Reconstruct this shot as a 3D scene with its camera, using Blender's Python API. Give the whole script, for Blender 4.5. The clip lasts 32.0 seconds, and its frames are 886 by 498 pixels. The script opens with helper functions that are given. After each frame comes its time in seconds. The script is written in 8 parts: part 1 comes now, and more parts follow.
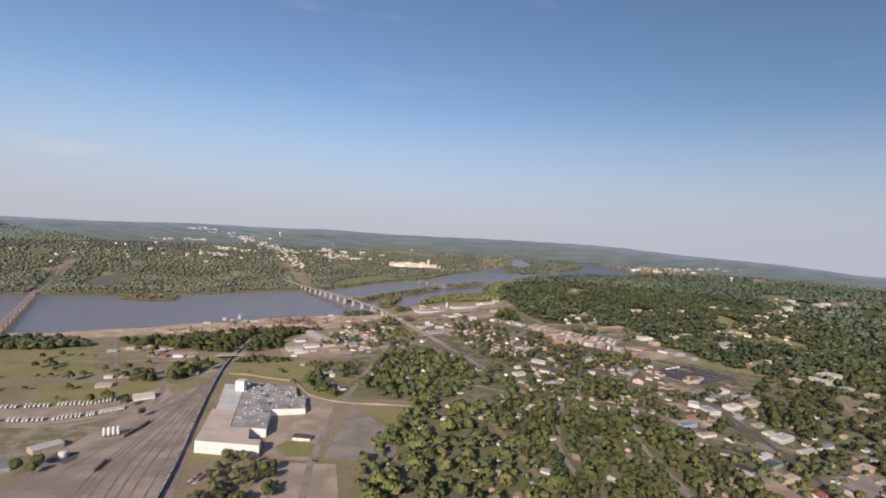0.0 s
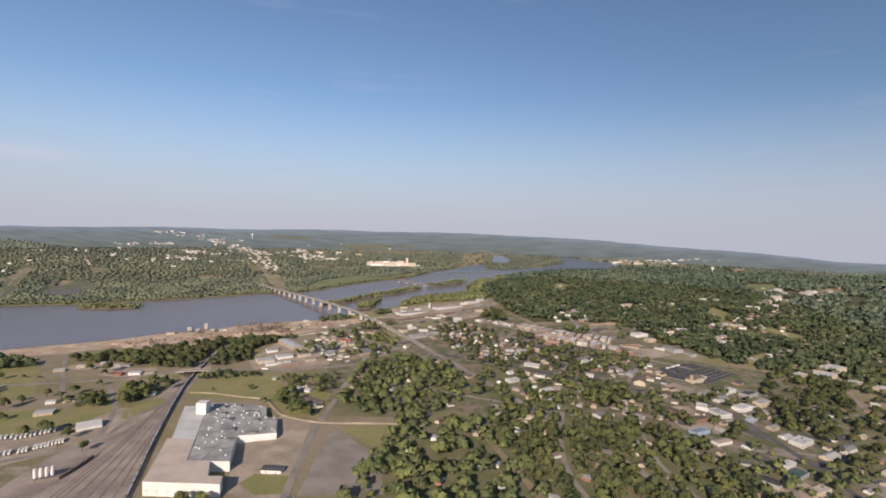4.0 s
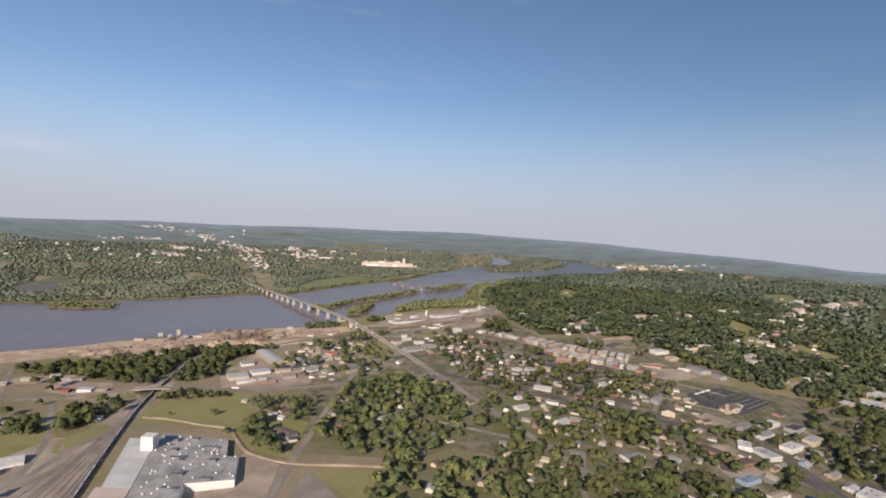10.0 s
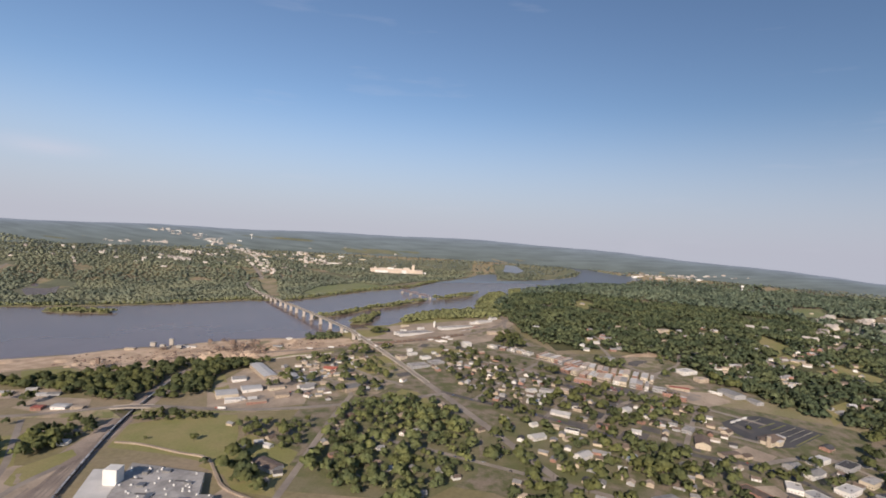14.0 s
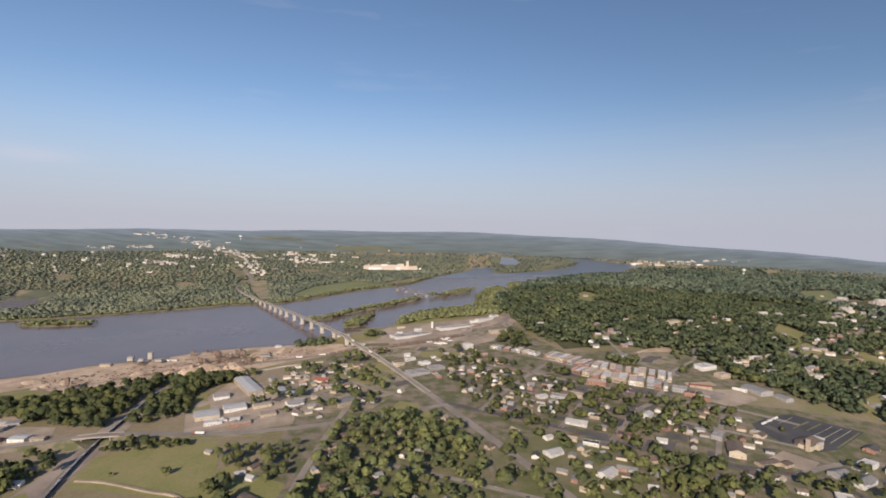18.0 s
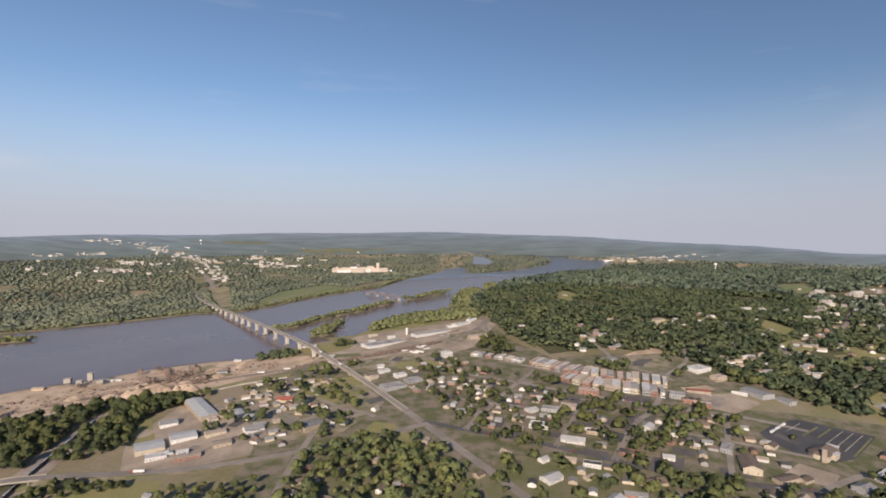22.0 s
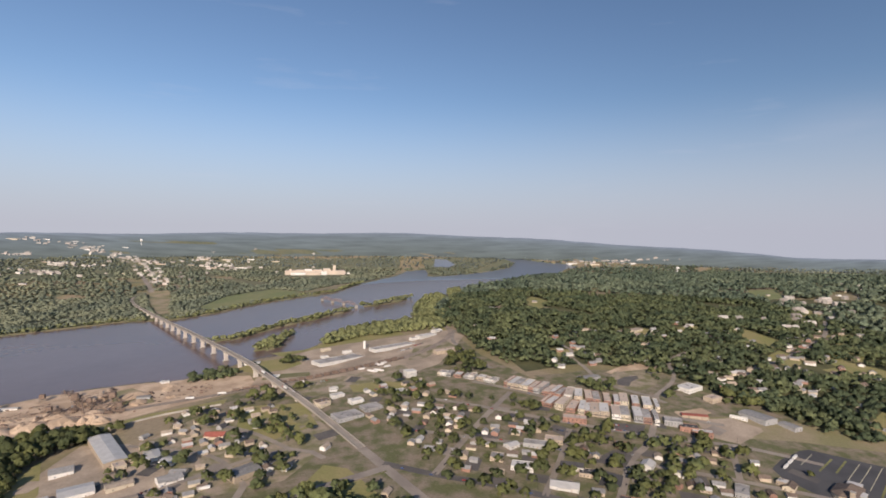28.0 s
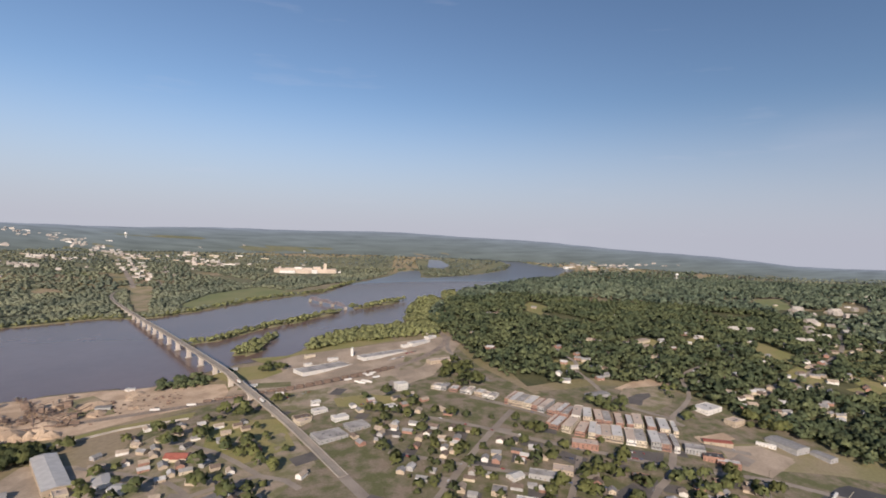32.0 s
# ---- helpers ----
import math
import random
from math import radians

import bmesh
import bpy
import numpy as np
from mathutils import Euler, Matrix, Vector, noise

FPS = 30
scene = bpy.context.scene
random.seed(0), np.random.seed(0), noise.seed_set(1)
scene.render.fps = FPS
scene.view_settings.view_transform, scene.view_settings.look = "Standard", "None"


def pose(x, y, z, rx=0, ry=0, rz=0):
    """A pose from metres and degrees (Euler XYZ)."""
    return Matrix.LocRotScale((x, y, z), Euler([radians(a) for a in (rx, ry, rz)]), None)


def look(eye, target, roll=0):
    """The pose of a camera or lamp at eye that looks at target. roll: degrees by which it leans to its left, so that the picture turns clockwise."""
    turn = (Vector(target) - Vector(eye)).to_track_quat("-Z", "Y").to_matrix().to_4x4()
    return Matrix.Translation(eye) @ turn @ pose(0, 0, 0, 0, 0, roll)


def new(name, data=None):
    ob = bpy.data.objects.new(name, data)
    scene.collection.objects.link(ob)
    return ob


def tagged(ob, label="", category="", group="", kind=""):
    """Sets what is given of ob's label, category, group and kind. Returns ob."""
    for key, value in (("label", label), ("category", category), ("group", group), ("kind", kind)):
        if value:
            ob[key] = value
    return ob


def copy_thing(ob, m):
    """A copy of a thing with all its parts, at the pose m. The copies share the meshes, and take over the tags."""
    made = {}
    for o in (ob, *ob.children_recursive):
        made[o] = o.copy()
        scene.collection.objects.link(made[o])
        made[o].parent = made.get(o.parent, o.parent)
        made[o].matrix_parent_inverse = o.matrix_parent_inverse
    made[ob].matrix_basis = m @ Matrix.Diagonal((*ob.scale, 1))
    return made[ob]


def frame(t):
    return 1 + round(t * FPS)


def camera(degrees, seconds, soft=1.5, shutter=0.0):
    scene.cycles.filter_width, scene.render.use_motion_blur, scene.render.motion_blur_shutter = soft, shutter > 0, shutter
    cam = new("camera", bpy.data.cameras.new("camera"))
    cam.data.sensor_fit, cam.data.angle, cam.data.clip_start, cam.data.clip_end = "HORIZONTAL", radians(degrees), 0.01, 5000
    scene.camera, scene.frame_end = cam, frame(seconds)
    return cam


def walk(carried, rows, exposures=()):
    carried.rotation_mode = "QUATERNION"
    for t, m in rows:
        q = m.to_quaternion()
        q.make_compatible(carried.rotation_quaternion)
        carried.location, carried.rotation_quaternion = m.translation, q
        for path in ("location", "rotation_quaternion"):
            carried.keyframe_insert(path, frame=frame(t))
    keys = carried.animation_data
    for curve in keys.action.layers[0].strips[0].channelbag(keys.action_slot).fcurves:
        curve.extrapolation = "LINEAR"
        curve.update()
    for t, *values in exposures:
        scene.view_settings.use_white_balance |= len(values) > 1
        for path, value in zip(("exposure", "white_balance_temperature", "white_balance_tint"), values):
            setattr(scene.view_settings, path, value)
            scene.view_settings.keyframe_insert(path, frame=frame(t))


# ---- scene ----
cam = camera(80, 32.0, soft=1.8)
PATH = [
    (0, (-0.00, -0.00, 311.91), (-0.38, 99.97, 309.57), 3.18),
    (0.5, (-1.31, 12.48, 310.88), (-2.23, 112.44, 308.01), 2.43),
    (1, (-2.75, 24.98, 310.08), (-3.61, 124.94, 307.40), 1.67),
    (1.5, (-4.36, 37.50, 309.55), (-4.22, 137.46, 306.88), 0.39),
    (2, (-6.12, 50.00, 309.30), (-4.80, 149.96, 306.50), 0.62),
    (2.5, (-7.91, 62.52, 309.29), (-5.63, 162.46, 306.57), 0.65),
    (3, (-9.61, 75.06, 309.40), (-6.58, 174.98, 306.88), 1.26),
    (3.5, (-11.22, 87.66, 309.65), (-7.74, 187.56, 306.94), 1.46),
    (5.5, (-13.22, 138.92, 310.24), (-7.65, 238.73, 307.66), 2.57),
    (6, (-12.97, 151.80, 311.28), (-7.26, 251.59, 308.05), 2.72),
    (6.5, (-12.61, 164.60, 312.25), (-7.55, 264.41, 308.84), 2.81),
    (7, (-12.35, 177.25, 313.12), (-7.73, 277.09, 309.61), 3.10),
    (7.5, (-12.28, 189.75, 313.80), (-7.78, 289.58, 310.00), 2.70),
    (8, (-12.41, 202.07, 314.24), (-7.49, 301.87, 310.43), 2.84),
    (8.5, (-12.62, 214.23, 314.41), (-7.35, 314.02, 310.68), 2.34),
    (9, (-12.72, 226.31, 314.39), (-7.58, 326.13, 311.26), 2.82),
    (9.5, (-12.67, 238.41, 314.35), (-7.92, 338.26, 311.55), 2.77),
    (10, (-12.36, 250.54, 314.37), (-7.96, 350.41, 311.63), 2.81),
    (10.5, (-11.78, 262.63, 314.54), (-7.43, 362.52, 312.61), 2.91),
    (11, (-10.81, 274.71, 314.86), (-6.57, 374.61, 313.12), 2.74),
    (11.5, (-9.55, 286.79, 315.36), (-5.81, 386.69, 312.83), 2.95),
    (12, (-8.16, 298.71, 315.87), (-5.83, 398.65, 313.12), 2.91),
    (12.5, (-6.88, 310.27, 316.25), (-5.57, 410.23, 313.69), 4.19),
    (13, (-5.87, 321.50, 316.48), (-4.43, 421.47, 314.45), 4.09),
    (13.5, (-5.08, 332.49, 316.56), (-3.04, 432.45, 314.62), 4.29),
    (14, (-4.47, 343.39, 316.69), (-2.23, 443.35, 314.98), 3.44),
    (14.5, (-3.97, 354.33, 316.92), (-2.26, 454.30, 315.36), 2.63),
    (16.5, (-4.94, 400.69, 320.83), (-3.73, 500.63, 317.60), 0.32),
    (17, (-5.85, 412.25, 320.79), (-3.68, 512.18, 317.83), 1.02),
    (17.5, (-6.81, 423.92, 320.72), (-3.81, 523.83, 317.53), 1.22),
    (18, (-7.73, 435.65, 320.52), (-4.25, 535.55, 317.59), 1.27),
    (18.5, (-8.67, 447.40, 320.25), (-4.89, 547.29, 317.37), 1.05),
    (19, (-9.59, 459.22, 319.87), (-5.55, 559.09, 316.52), 0.43),
    (19.5, (-10.50, 471.20, 319.38), (-5.79, 571.04, 316.14), 0.34),
    (20, (-11.42, 483.45, 318.82), (-5.69, 583.25, 316.29), -0.36),
    (20.5, (-12.25, 495.93, 318.27), (-5.52, 595.67, 315.59), -0.08),
    (21, (-13.04, 508.46, 317.83), (-5.52, 608.14, 315.39), -0.06),
    (21.5, (-13.80, 520.88, 317.47), (-5.41, 620.50, 315.31), 0.02),
    (22, (-14.52, 533.20, 317.21), (-5.31, 632.73, 314.44), 0.17),
    (22.5, (-15.15, 545.36, 316.96), (-5.02, 644.82, 314.73), -0.42),
    (23, (-15.66, 557.45, 316.76), (-4.64, 656.81, 314.25), -0.21),
    (23.5, (-16.01, 569.48, 316.58), (-4.41, 668.76, 313.65), -0.58),
    (24, (-16.22, 581.37, 316.38), (-3.81, 680.57, 313.84), -0.32),
    (24.5, (-16.35, 593.06, 316.24), (-3.03, 692.14, 313.88), -0.40),
    (25, (-16.36, 604.52, 316.21), (-2.25, 703.49, 313.82), 0.06),
    (25.5, (-16.22, 615.83, 316.32), (-1.74, 714.75, 313.99), 0.47),
    (27.5, (-11.60, 659.95, 319.63), (4.84, 758.56, 317.02), 1.38),
    (28, (-10.56, 671.62, 319.95), (6.33, 770.15, 317.43), 0.69),
    (28.5, (-9.58, 683.33, 320.12), (7.07, 781.91, 318.17), 0.49),
    (29, (-8.67, 695.10, 320.18), (7.59, 793.73, 317.67), 0.45),
    (29.5, (-7.70, 706.76, 320.07), (8.71, 805.37, 317.51), 0.32),
    (30, (-6.67, 718.27, 319.86), (10.51, 816.75, 317.30), 0.66),
    (30.5, (-5.55, 729.53, 319.57), (12.18, 827.91, 316.85), 0.48),
    (31, (-4.37, 740.59, 319.23), (13.46, 838.96, 317.10), 1.54),
    (31.5, (-3.22, 751.58, 318.90), (14.53, 849.96, 316.74), 1.79),
    (32, (-2.08, 762.53, 318.59), (16.04, 860.84, 316.17), 2.00),
]
walk(cam, [(t, look(eye, target, roll)) for t, eye, target, roll in PATH], exposures=[(0, 0.25, 5940, 14), (32, 0.25, 5940, 14)])

# ---- world and sun ----
SUN_FROM = (-0.32, -0.95)   # plan direction towards the sun
SUN_UP = radians(25)
world = bpy.data.worlds.new("sky")
scene.world = world
world.use_nodes = True
wn, wl = world.node_tree.nodes, world.node_tree.links
sky = wn.new("ShaderNodeTexSky")
sky.sky_type = 'NISHITA'
sky.sun_disc = False
sky.sun_elevation = SUN_UP
sky.sun_rotation = math.atan2(-SUN_FROM[0], SUN_FROM[1])
sky.altitude = 200
sky.air_density, sky.dust_density, sky.ozone_density = 1.0, 0.25, 1.5
wn["Background"].inputs[1].default_value = 0.078
# below the horizon the sky's lowest band goes on; thin high wisps of cloud
coord, split, floor_z, join = (wn.new("ShaderNode" + k) for k in ("TexCoord", "SeparateXYZ", "Math", "CombineXYZ"))
floor_z.operation = 'MAXIMUM'
floor_z.inputs[1].default_value = 0.012
wl.new(coord.outputs["Generated"], split.inputs[0])
wl.new(split.outputs["Z"], floor_z.inputs[0])
for axis, source in (("X", split.outputs["X"]), ("Y", split.outputs["Y"]), ("Z", floor_z.outputs[0])):
    wl.new(source, join.inputs[axis])
wl.new(join.outputs[0], sky.inputs["Vector"])
stretch, wisp, cut, veil = (wn.new("ShaderNode" + k) for k in ("Mapping", "TexNoise", "ValToRGB", "MixRGB"))
stretch.inputs["Scale"].default_value = (2.2, 2.2, 14.0)
wisp.inputs["Scale"].default_value, wisp.inputs["Detail"].default_value = 1.6, 6
cut.color_ramp.elements[0].position, cut.color_ramp.elements[1].position = 0.64, 0.9
cut.color_ramp.elements[1].color = (0.30, 0.30, 0.30, 1)
wl.new(join.outputs[0], stretch.inputs["Vector"])
wl.new(stretch.outputs[0], wisp.inputs["Vector"])
wl.new(wisp.outputs["Fac"], cut.inputs["Fac"])
veil.inputs["Color2"].default_value = (7.5, 7.0, 7.2, 1)
# two streaks of thin cloud low in the sky
last_veil = cut.outputs["Color"]
for towards, wide, tall, dense in (((-0.585, 0.806, 0.106), 0.10, 0.022, 0.42), ((0.735, 0.66, 0.168), 0.12, 0.05, 0.16)):
    flatten, apart, fade, fray, both, top = (wn.new("ShaderNode" + k) for k in ("VectorMath", "VectorMath", "MapRange", "Math", "Math", "MixRGB"))
    flatten.operation, apart.operation, fray.operation, both.operation = 'MULTIPLY', 'DISTANCE', 'MULTIPLY_ADD', 'MULTIPLY'
    flatten.inputs[1].default_value = (1, 1, wide / tall)
    apart.inputs[1].default_value = (towards[0], towards[1], towards[2] * wide / tall)
    wl.new(join.outputs[0], flatten.inputs[0])
    wl.new(flatten.outputs[0], apart.inputs[0])
    fade.inputs["From Min"].default_value, fade.inputs["From Max"].default_value = wide, 0.0
    wl.new(apart.outputs["Value"], fade.inputs["Value"])
    fray.inputs[1].default_value, fray.inputs[2].default_value = 2.6, -0.8
    fray.use_clamp = True
    wl.new(wisp.outputs["Fac"], fray.inputs[0])
    wl.new(fade.outputs[0], both.inputs[0])
    wl.new(fray.outputs[0], both.inputs[1])
    wl.new(both.outputs[0], top.inputs["Fac"])
    top.inputs["Color2"].default_value = (dense, dense, dense, 1)
    wl.new(last_veil, top.inputs["Color1"])
    last_veil = top.outputs[0]
haze, low = wn.new("ShaderNodeMixRGB"), wn.new("ShaderNodeValToRGB")
low.color_ramp.elements[0].position, low.color_ramp.elements[1].position = 0.0, 0.26
low.color_ramp.elements[0].color, low.color_ramp.elements[1].color = (0.9, 0.9, 0.9, 1), (0, 0, 0, 1)
low.color_ramp.interpolation = 'EASE'
wl.new(floor_z.outputs[0], low.inputs["Fac"])
wl.new(low.outputs["Color"], haze.inputs["Fac"])
haze.inputs["Color2"].default_value = (5.15, 5.1, 5.6, 1)
wl.new(last_veil, veil.inputs["Fac"])
wl.new(sky.outputs[0], haze.inputs["Color1"])
wl.new(haze.outputs[0], veil.inputs["Color1"])
wl.new(veil.outputs[0], wn["Background"].inputs[0])
sun = new("sun", bpy.data.lights.new("sun", 'SUN'))
sun.data.energy, sun.data.angle, sun.data.color = 4.6, radians(0.5), (1.0, 0.83, 0.63)
sd = Vector((SUN_FROM[0], SUN_FROM[1], 0)).normalized() * math.cos(SUN_UP)
sun.matrix_basis = look((0, 0, 900), (-sd.x * 100, -sd.y * 100, 900 - math.sin(SUN_UP) * 100))

# ---- materials ----
def mat(name, base, rough=0.8, metal=0.0, vary=0.25, scale=0.05, fine=2.0, bump=0.0, second=None, island=0.0, obj=0.0, spec=0.3, thin=0.0):
    """A surface with variation at two scales, in world metres; second: a colour that mixes in by patches."""
    m = bpy.data.materials.new(name)
    m.use_nodes = True
    n, l = m.node_tree.nodes, m.node_tree.links
    b = n["Principled BSDF"]
    b.inputs["Roughness"].default_value, b.inputs["Metallic"].default_value = rough, metal
    b.inputs["Specular IOR Level"].default_value = spec
    geo = n.new("ShaderNodeNewGeometry")
    big, small = n.new("ShaderNodeTexNoise"), n.new("ShaderNodeTexNoise")
    big.inputs["Scale"].default_value, small.inputs["Scale"].default_value = scale, fine
    big.inputs["Detail"].default_value, small.inputs["Detail"].default_value = 5, 3
    l.new(geo.outputs["Position"], big.inputs["Vector"])
    l.new(geo.outputs["Position"], small.inputs["Vector"])
    ramp = n.new("ShaderNodeValToRGB")
    c2 = second or tuple(c * (1 - vary) for c in base)
    ramp.color_ramp.elements[0].position, ramp.color_ramp.elements[1].position = 0.40, 0.62
    ramp.color_ramp.elements[0].color, ramp.color_ramp.elements[1].color = (*c2, 1), (*base, 1)
    l.new(big.outputs["Fac"], ramp.inputs["Fac"])
    val = n.new("ShaderNodeMath")
    val.operation = 'MULTIPLY_ADD'
    val.inputs[1].default_value, val.inputs[2].default_value = vary * 1.6, 1 - vary * 0.8
    l.new(small.outputs["Fac"], val.inputs[0])
    last = val
    for amount, node, key in ((island, geo, "Random Per Island"), (obj, n.new("ShaderNodeObjectInfo") if obj else None, "Random")):
        if amount:
            a = n.new("ShaderNodeMath")
            a.operation = 'MULTIPLY_ADD'
            a.inputs[1].default_value, a.inputs[2].default_value = amount * 2, 1 - amount
            l.new(node.outputs[key], a.inputs[0])
            c = n.new("ShaderNodeMath")
            c.operation = 'MULTIPLY'
            l.new(last.outputs[0], c.inputs[0])
            l.new(a.outputs[0], c.inputs[1])
            last = c
    mul = n.new("ShaderNodeVectorMath")
    mul.operation = 'SCALE'
    l.new(ramp.outputs["Color"], mul.inputs[0])
    l.new(last.outputs[0], mul.inputs["Scale"])
    l.new(mul.outputs[0], b.inputs["Base Color"])
    if bump:
        bp = n.new("ShaderNodeBump")
        bp.inputs["Strength"].default_value, bp.inputs["Distance"].default_value = 0.6, bump
        l.new(small.outputs["Fac"], bp.inputs["Height"])
        l.new(bp.outputs["Normal"], b.inputs["Normal"])
    if thin:
        # leaves also let light through
        lit, less, both = (n.new("ShaderNode" + k) for k in ("BsdfTranslucent", "VectorMath", "AddShader"))
        less.operation = 'SCALE'
        less.inputs["Scale"].default_value = thin
        l.new(mul.outputs[0], less.inputs[0])
        l.new(less.outputs[0], lit.inputs["Color"])
        l.new(b.outputs[0], both.inputs[0])
        l.new(lit.outputs[0], both.inputs[1])
        l.new(both.outputs[0], n["Material Output"].inputs["Surface"])
    return m


M_LAND = mat("land", (0.215, 0.184, 0.092), 0.95, second=(0.285, 0.226, 0.15), scale=0.008, fine=0.15, vary=0.35, bump=0.3)
M_TOWN = mat("town_ground", (0.235, 0.190, 0.140), 0.95, second=(0.120, 0.122, 0.055), scale=0.05, fine=0.4, vary=0.4, bump=0.2)
M_GRASS = mat("grass", (0.222, 0.214, 0.078), 0.95, second=(0.275, 0.236, 0.105), scale=0.018, fine=0.3, vary=0.3, bump=0.2)
M_DRY_GRASS = mat("dry_grass", (0.22, 0.20, 0.098), 0.95, second=(0.28, 0.23, 0.145), scale=0.02, fine=0.3, vary=0.3, bump=0.2)
M_TAN_FIELD = mat("dry_field", (0.34, 0.27, 0.18), 0.95, second=(0.22, 0.20, 0.10), scale=0.015, fine=0.2, vary=0.2)
M_LOT = mat("dirt_and_grass_lot", (0.33, 0.265, 0.20), 0.95, second=(0.175, 0.165, 0.082), scale=0.045, fine=0.4, vary=0.3, bump=0.2)
M_SAND = mat("sand", (0.56, 0.425, 0.30), 0.95, second=(0.41, 0.30, 0.205), scale=0.03, fine=0.2, vary=0.25, bump=0.8)
M_ASPHALT = mat("asphalt", (0.085, 0.083, 0.085), 0.9, second=(0.065, 0.063, 0.066), scale=0.03, fine=0.8, vary=0.2)
M_STREET = mat("worn_street", (0.135, 0.120, 0.110), 0.9, second=(0.098, 0.090, 0.086), scale=0.04, fine=0.6, vary=0.3)
M_ROAD = mat("worn_road", (0.31, 0.265, 0.22), 0.9, second=(0.235, 0.20, 0.168), scale=0.03, fine=0.5, vary=0.2)
M_GRAVEL = mat("gravel_yard", (0.42, 0.335, 0.252), 0.95, second=(0.30, 0.24, 0.180), scale=0.025, fine=0.3, vary=0.3, bump=0.2)
M_BALLAST = mat("ballast", (0.37, 0.30, 0.24), 0.95, second=(0.25, 0.20, 0.165), scale=0.02, fine=0.35, vary=0.35, bump=0.2)
M_FIELD_FAR = mat("far_field", (0.185, 0.205, 0.085), 0.95, second=(0.225, 0.225, 0.105), scale=0.006, fine=0.05, vary=0.2)
M_DECK = mat("tan_deck", (0.36, 0.31, 0.255), 0.85, second=(0.30, 0.26, 0.215), scale=0.04, fine=0.6, vary=0.2)
M_FLOOR_FAR = mat("far_woodland_floor", (0.125, 0.135, 0.085), 0.95, second=(0.17, 0.165, 0.10), scale=0.006, fine=0.05, vary=0.3)
M_CONCRETE = mat("concrete", (0.42, 0.38, 0.33), 0.85, scale=0.05, fine=0.6, vary=0.2)
M_WATER = mat("river_water", (0.185, 0.128, 0.105), 0.22, scale=0.003, fine=0.04, vary=0.12, spec=0.22)
# far water paled: the mirrored sky is put into its base colour
M_WATER_FAR = mat("sky_toned_water", (0.225, 0.250, 0.285), 0.3, scale=0.002, fine=0.03, vary=0.12, spec=0.4)
M_BANK = mat("grassy_bank", (0.150, 0.158, 0.072), 0.95, second=(0.215, 0.190, 0.110), scale=0.02, fine=0.3, vary=0.3)
M_LEAF = mat("leaves", (0.116, 0.130, 0.062), 0.85, second=(0.066, 0.084, 0.046), scale=0.014, fine=0.25, vary=0.4, island=0.3, spec=0.1, thin=0.9)
M_LEAF_T = mat("tree_leaves", (0.136, 0.142, 0.052), 0.85, second=(0.078, 0.092, 0.042), scale=0.03, fine=0.35, vary=0.35, island=0.18, obj=0.28, spec=0.1, thin=0.8)
# grass darkened in colour to stand for shade under trees
M_LAWN = mat("shade_toned_lawn", (0.135, 0.140, 0.060), 0.95, second=(0.195, 0.172, 0.100), scale=0.03, fine=0.3, vary=0.3)
M_LEAF_W = mat("willow_leaves", (0.210, 0.215, 0.095), 0.85, second=(0.158, 0.166, 0.076), scale=0.02, fine=0.4, vary=0.3, island=0.3, spec=0.15, thin=0.9)
# paled and blued: haze over the far woods painted into the leaf colours
M_LEAF_HILL = mat("hazed_hill_leaves", (0.140, 0.162, 0.106), 0.9, second=(0.095, 0.120, 0.082), scale=0.006, fine=0.1, vary=0.35, island=0.35, spec=0.08, thin=1.0)
M_LEAF_MIST = mat("hazed_distant_leaves", (0.185, 0.205, 0.185), 0.95, second=(0.130, 0.150, 0.140), scale=0.004, fine=0.05, vary=0.2, island=0.2, spec=0.0, thin=1.0)
M_LEAF_FAR = mat("hazed_far_leaves", (0.205, 0.212, 0.142), 0.9, second=(0.135, 0.152, 0.110), scale=0.004, fine=0.06, vary=0.25, island=0.12, spec=0.08, thin=1.0)


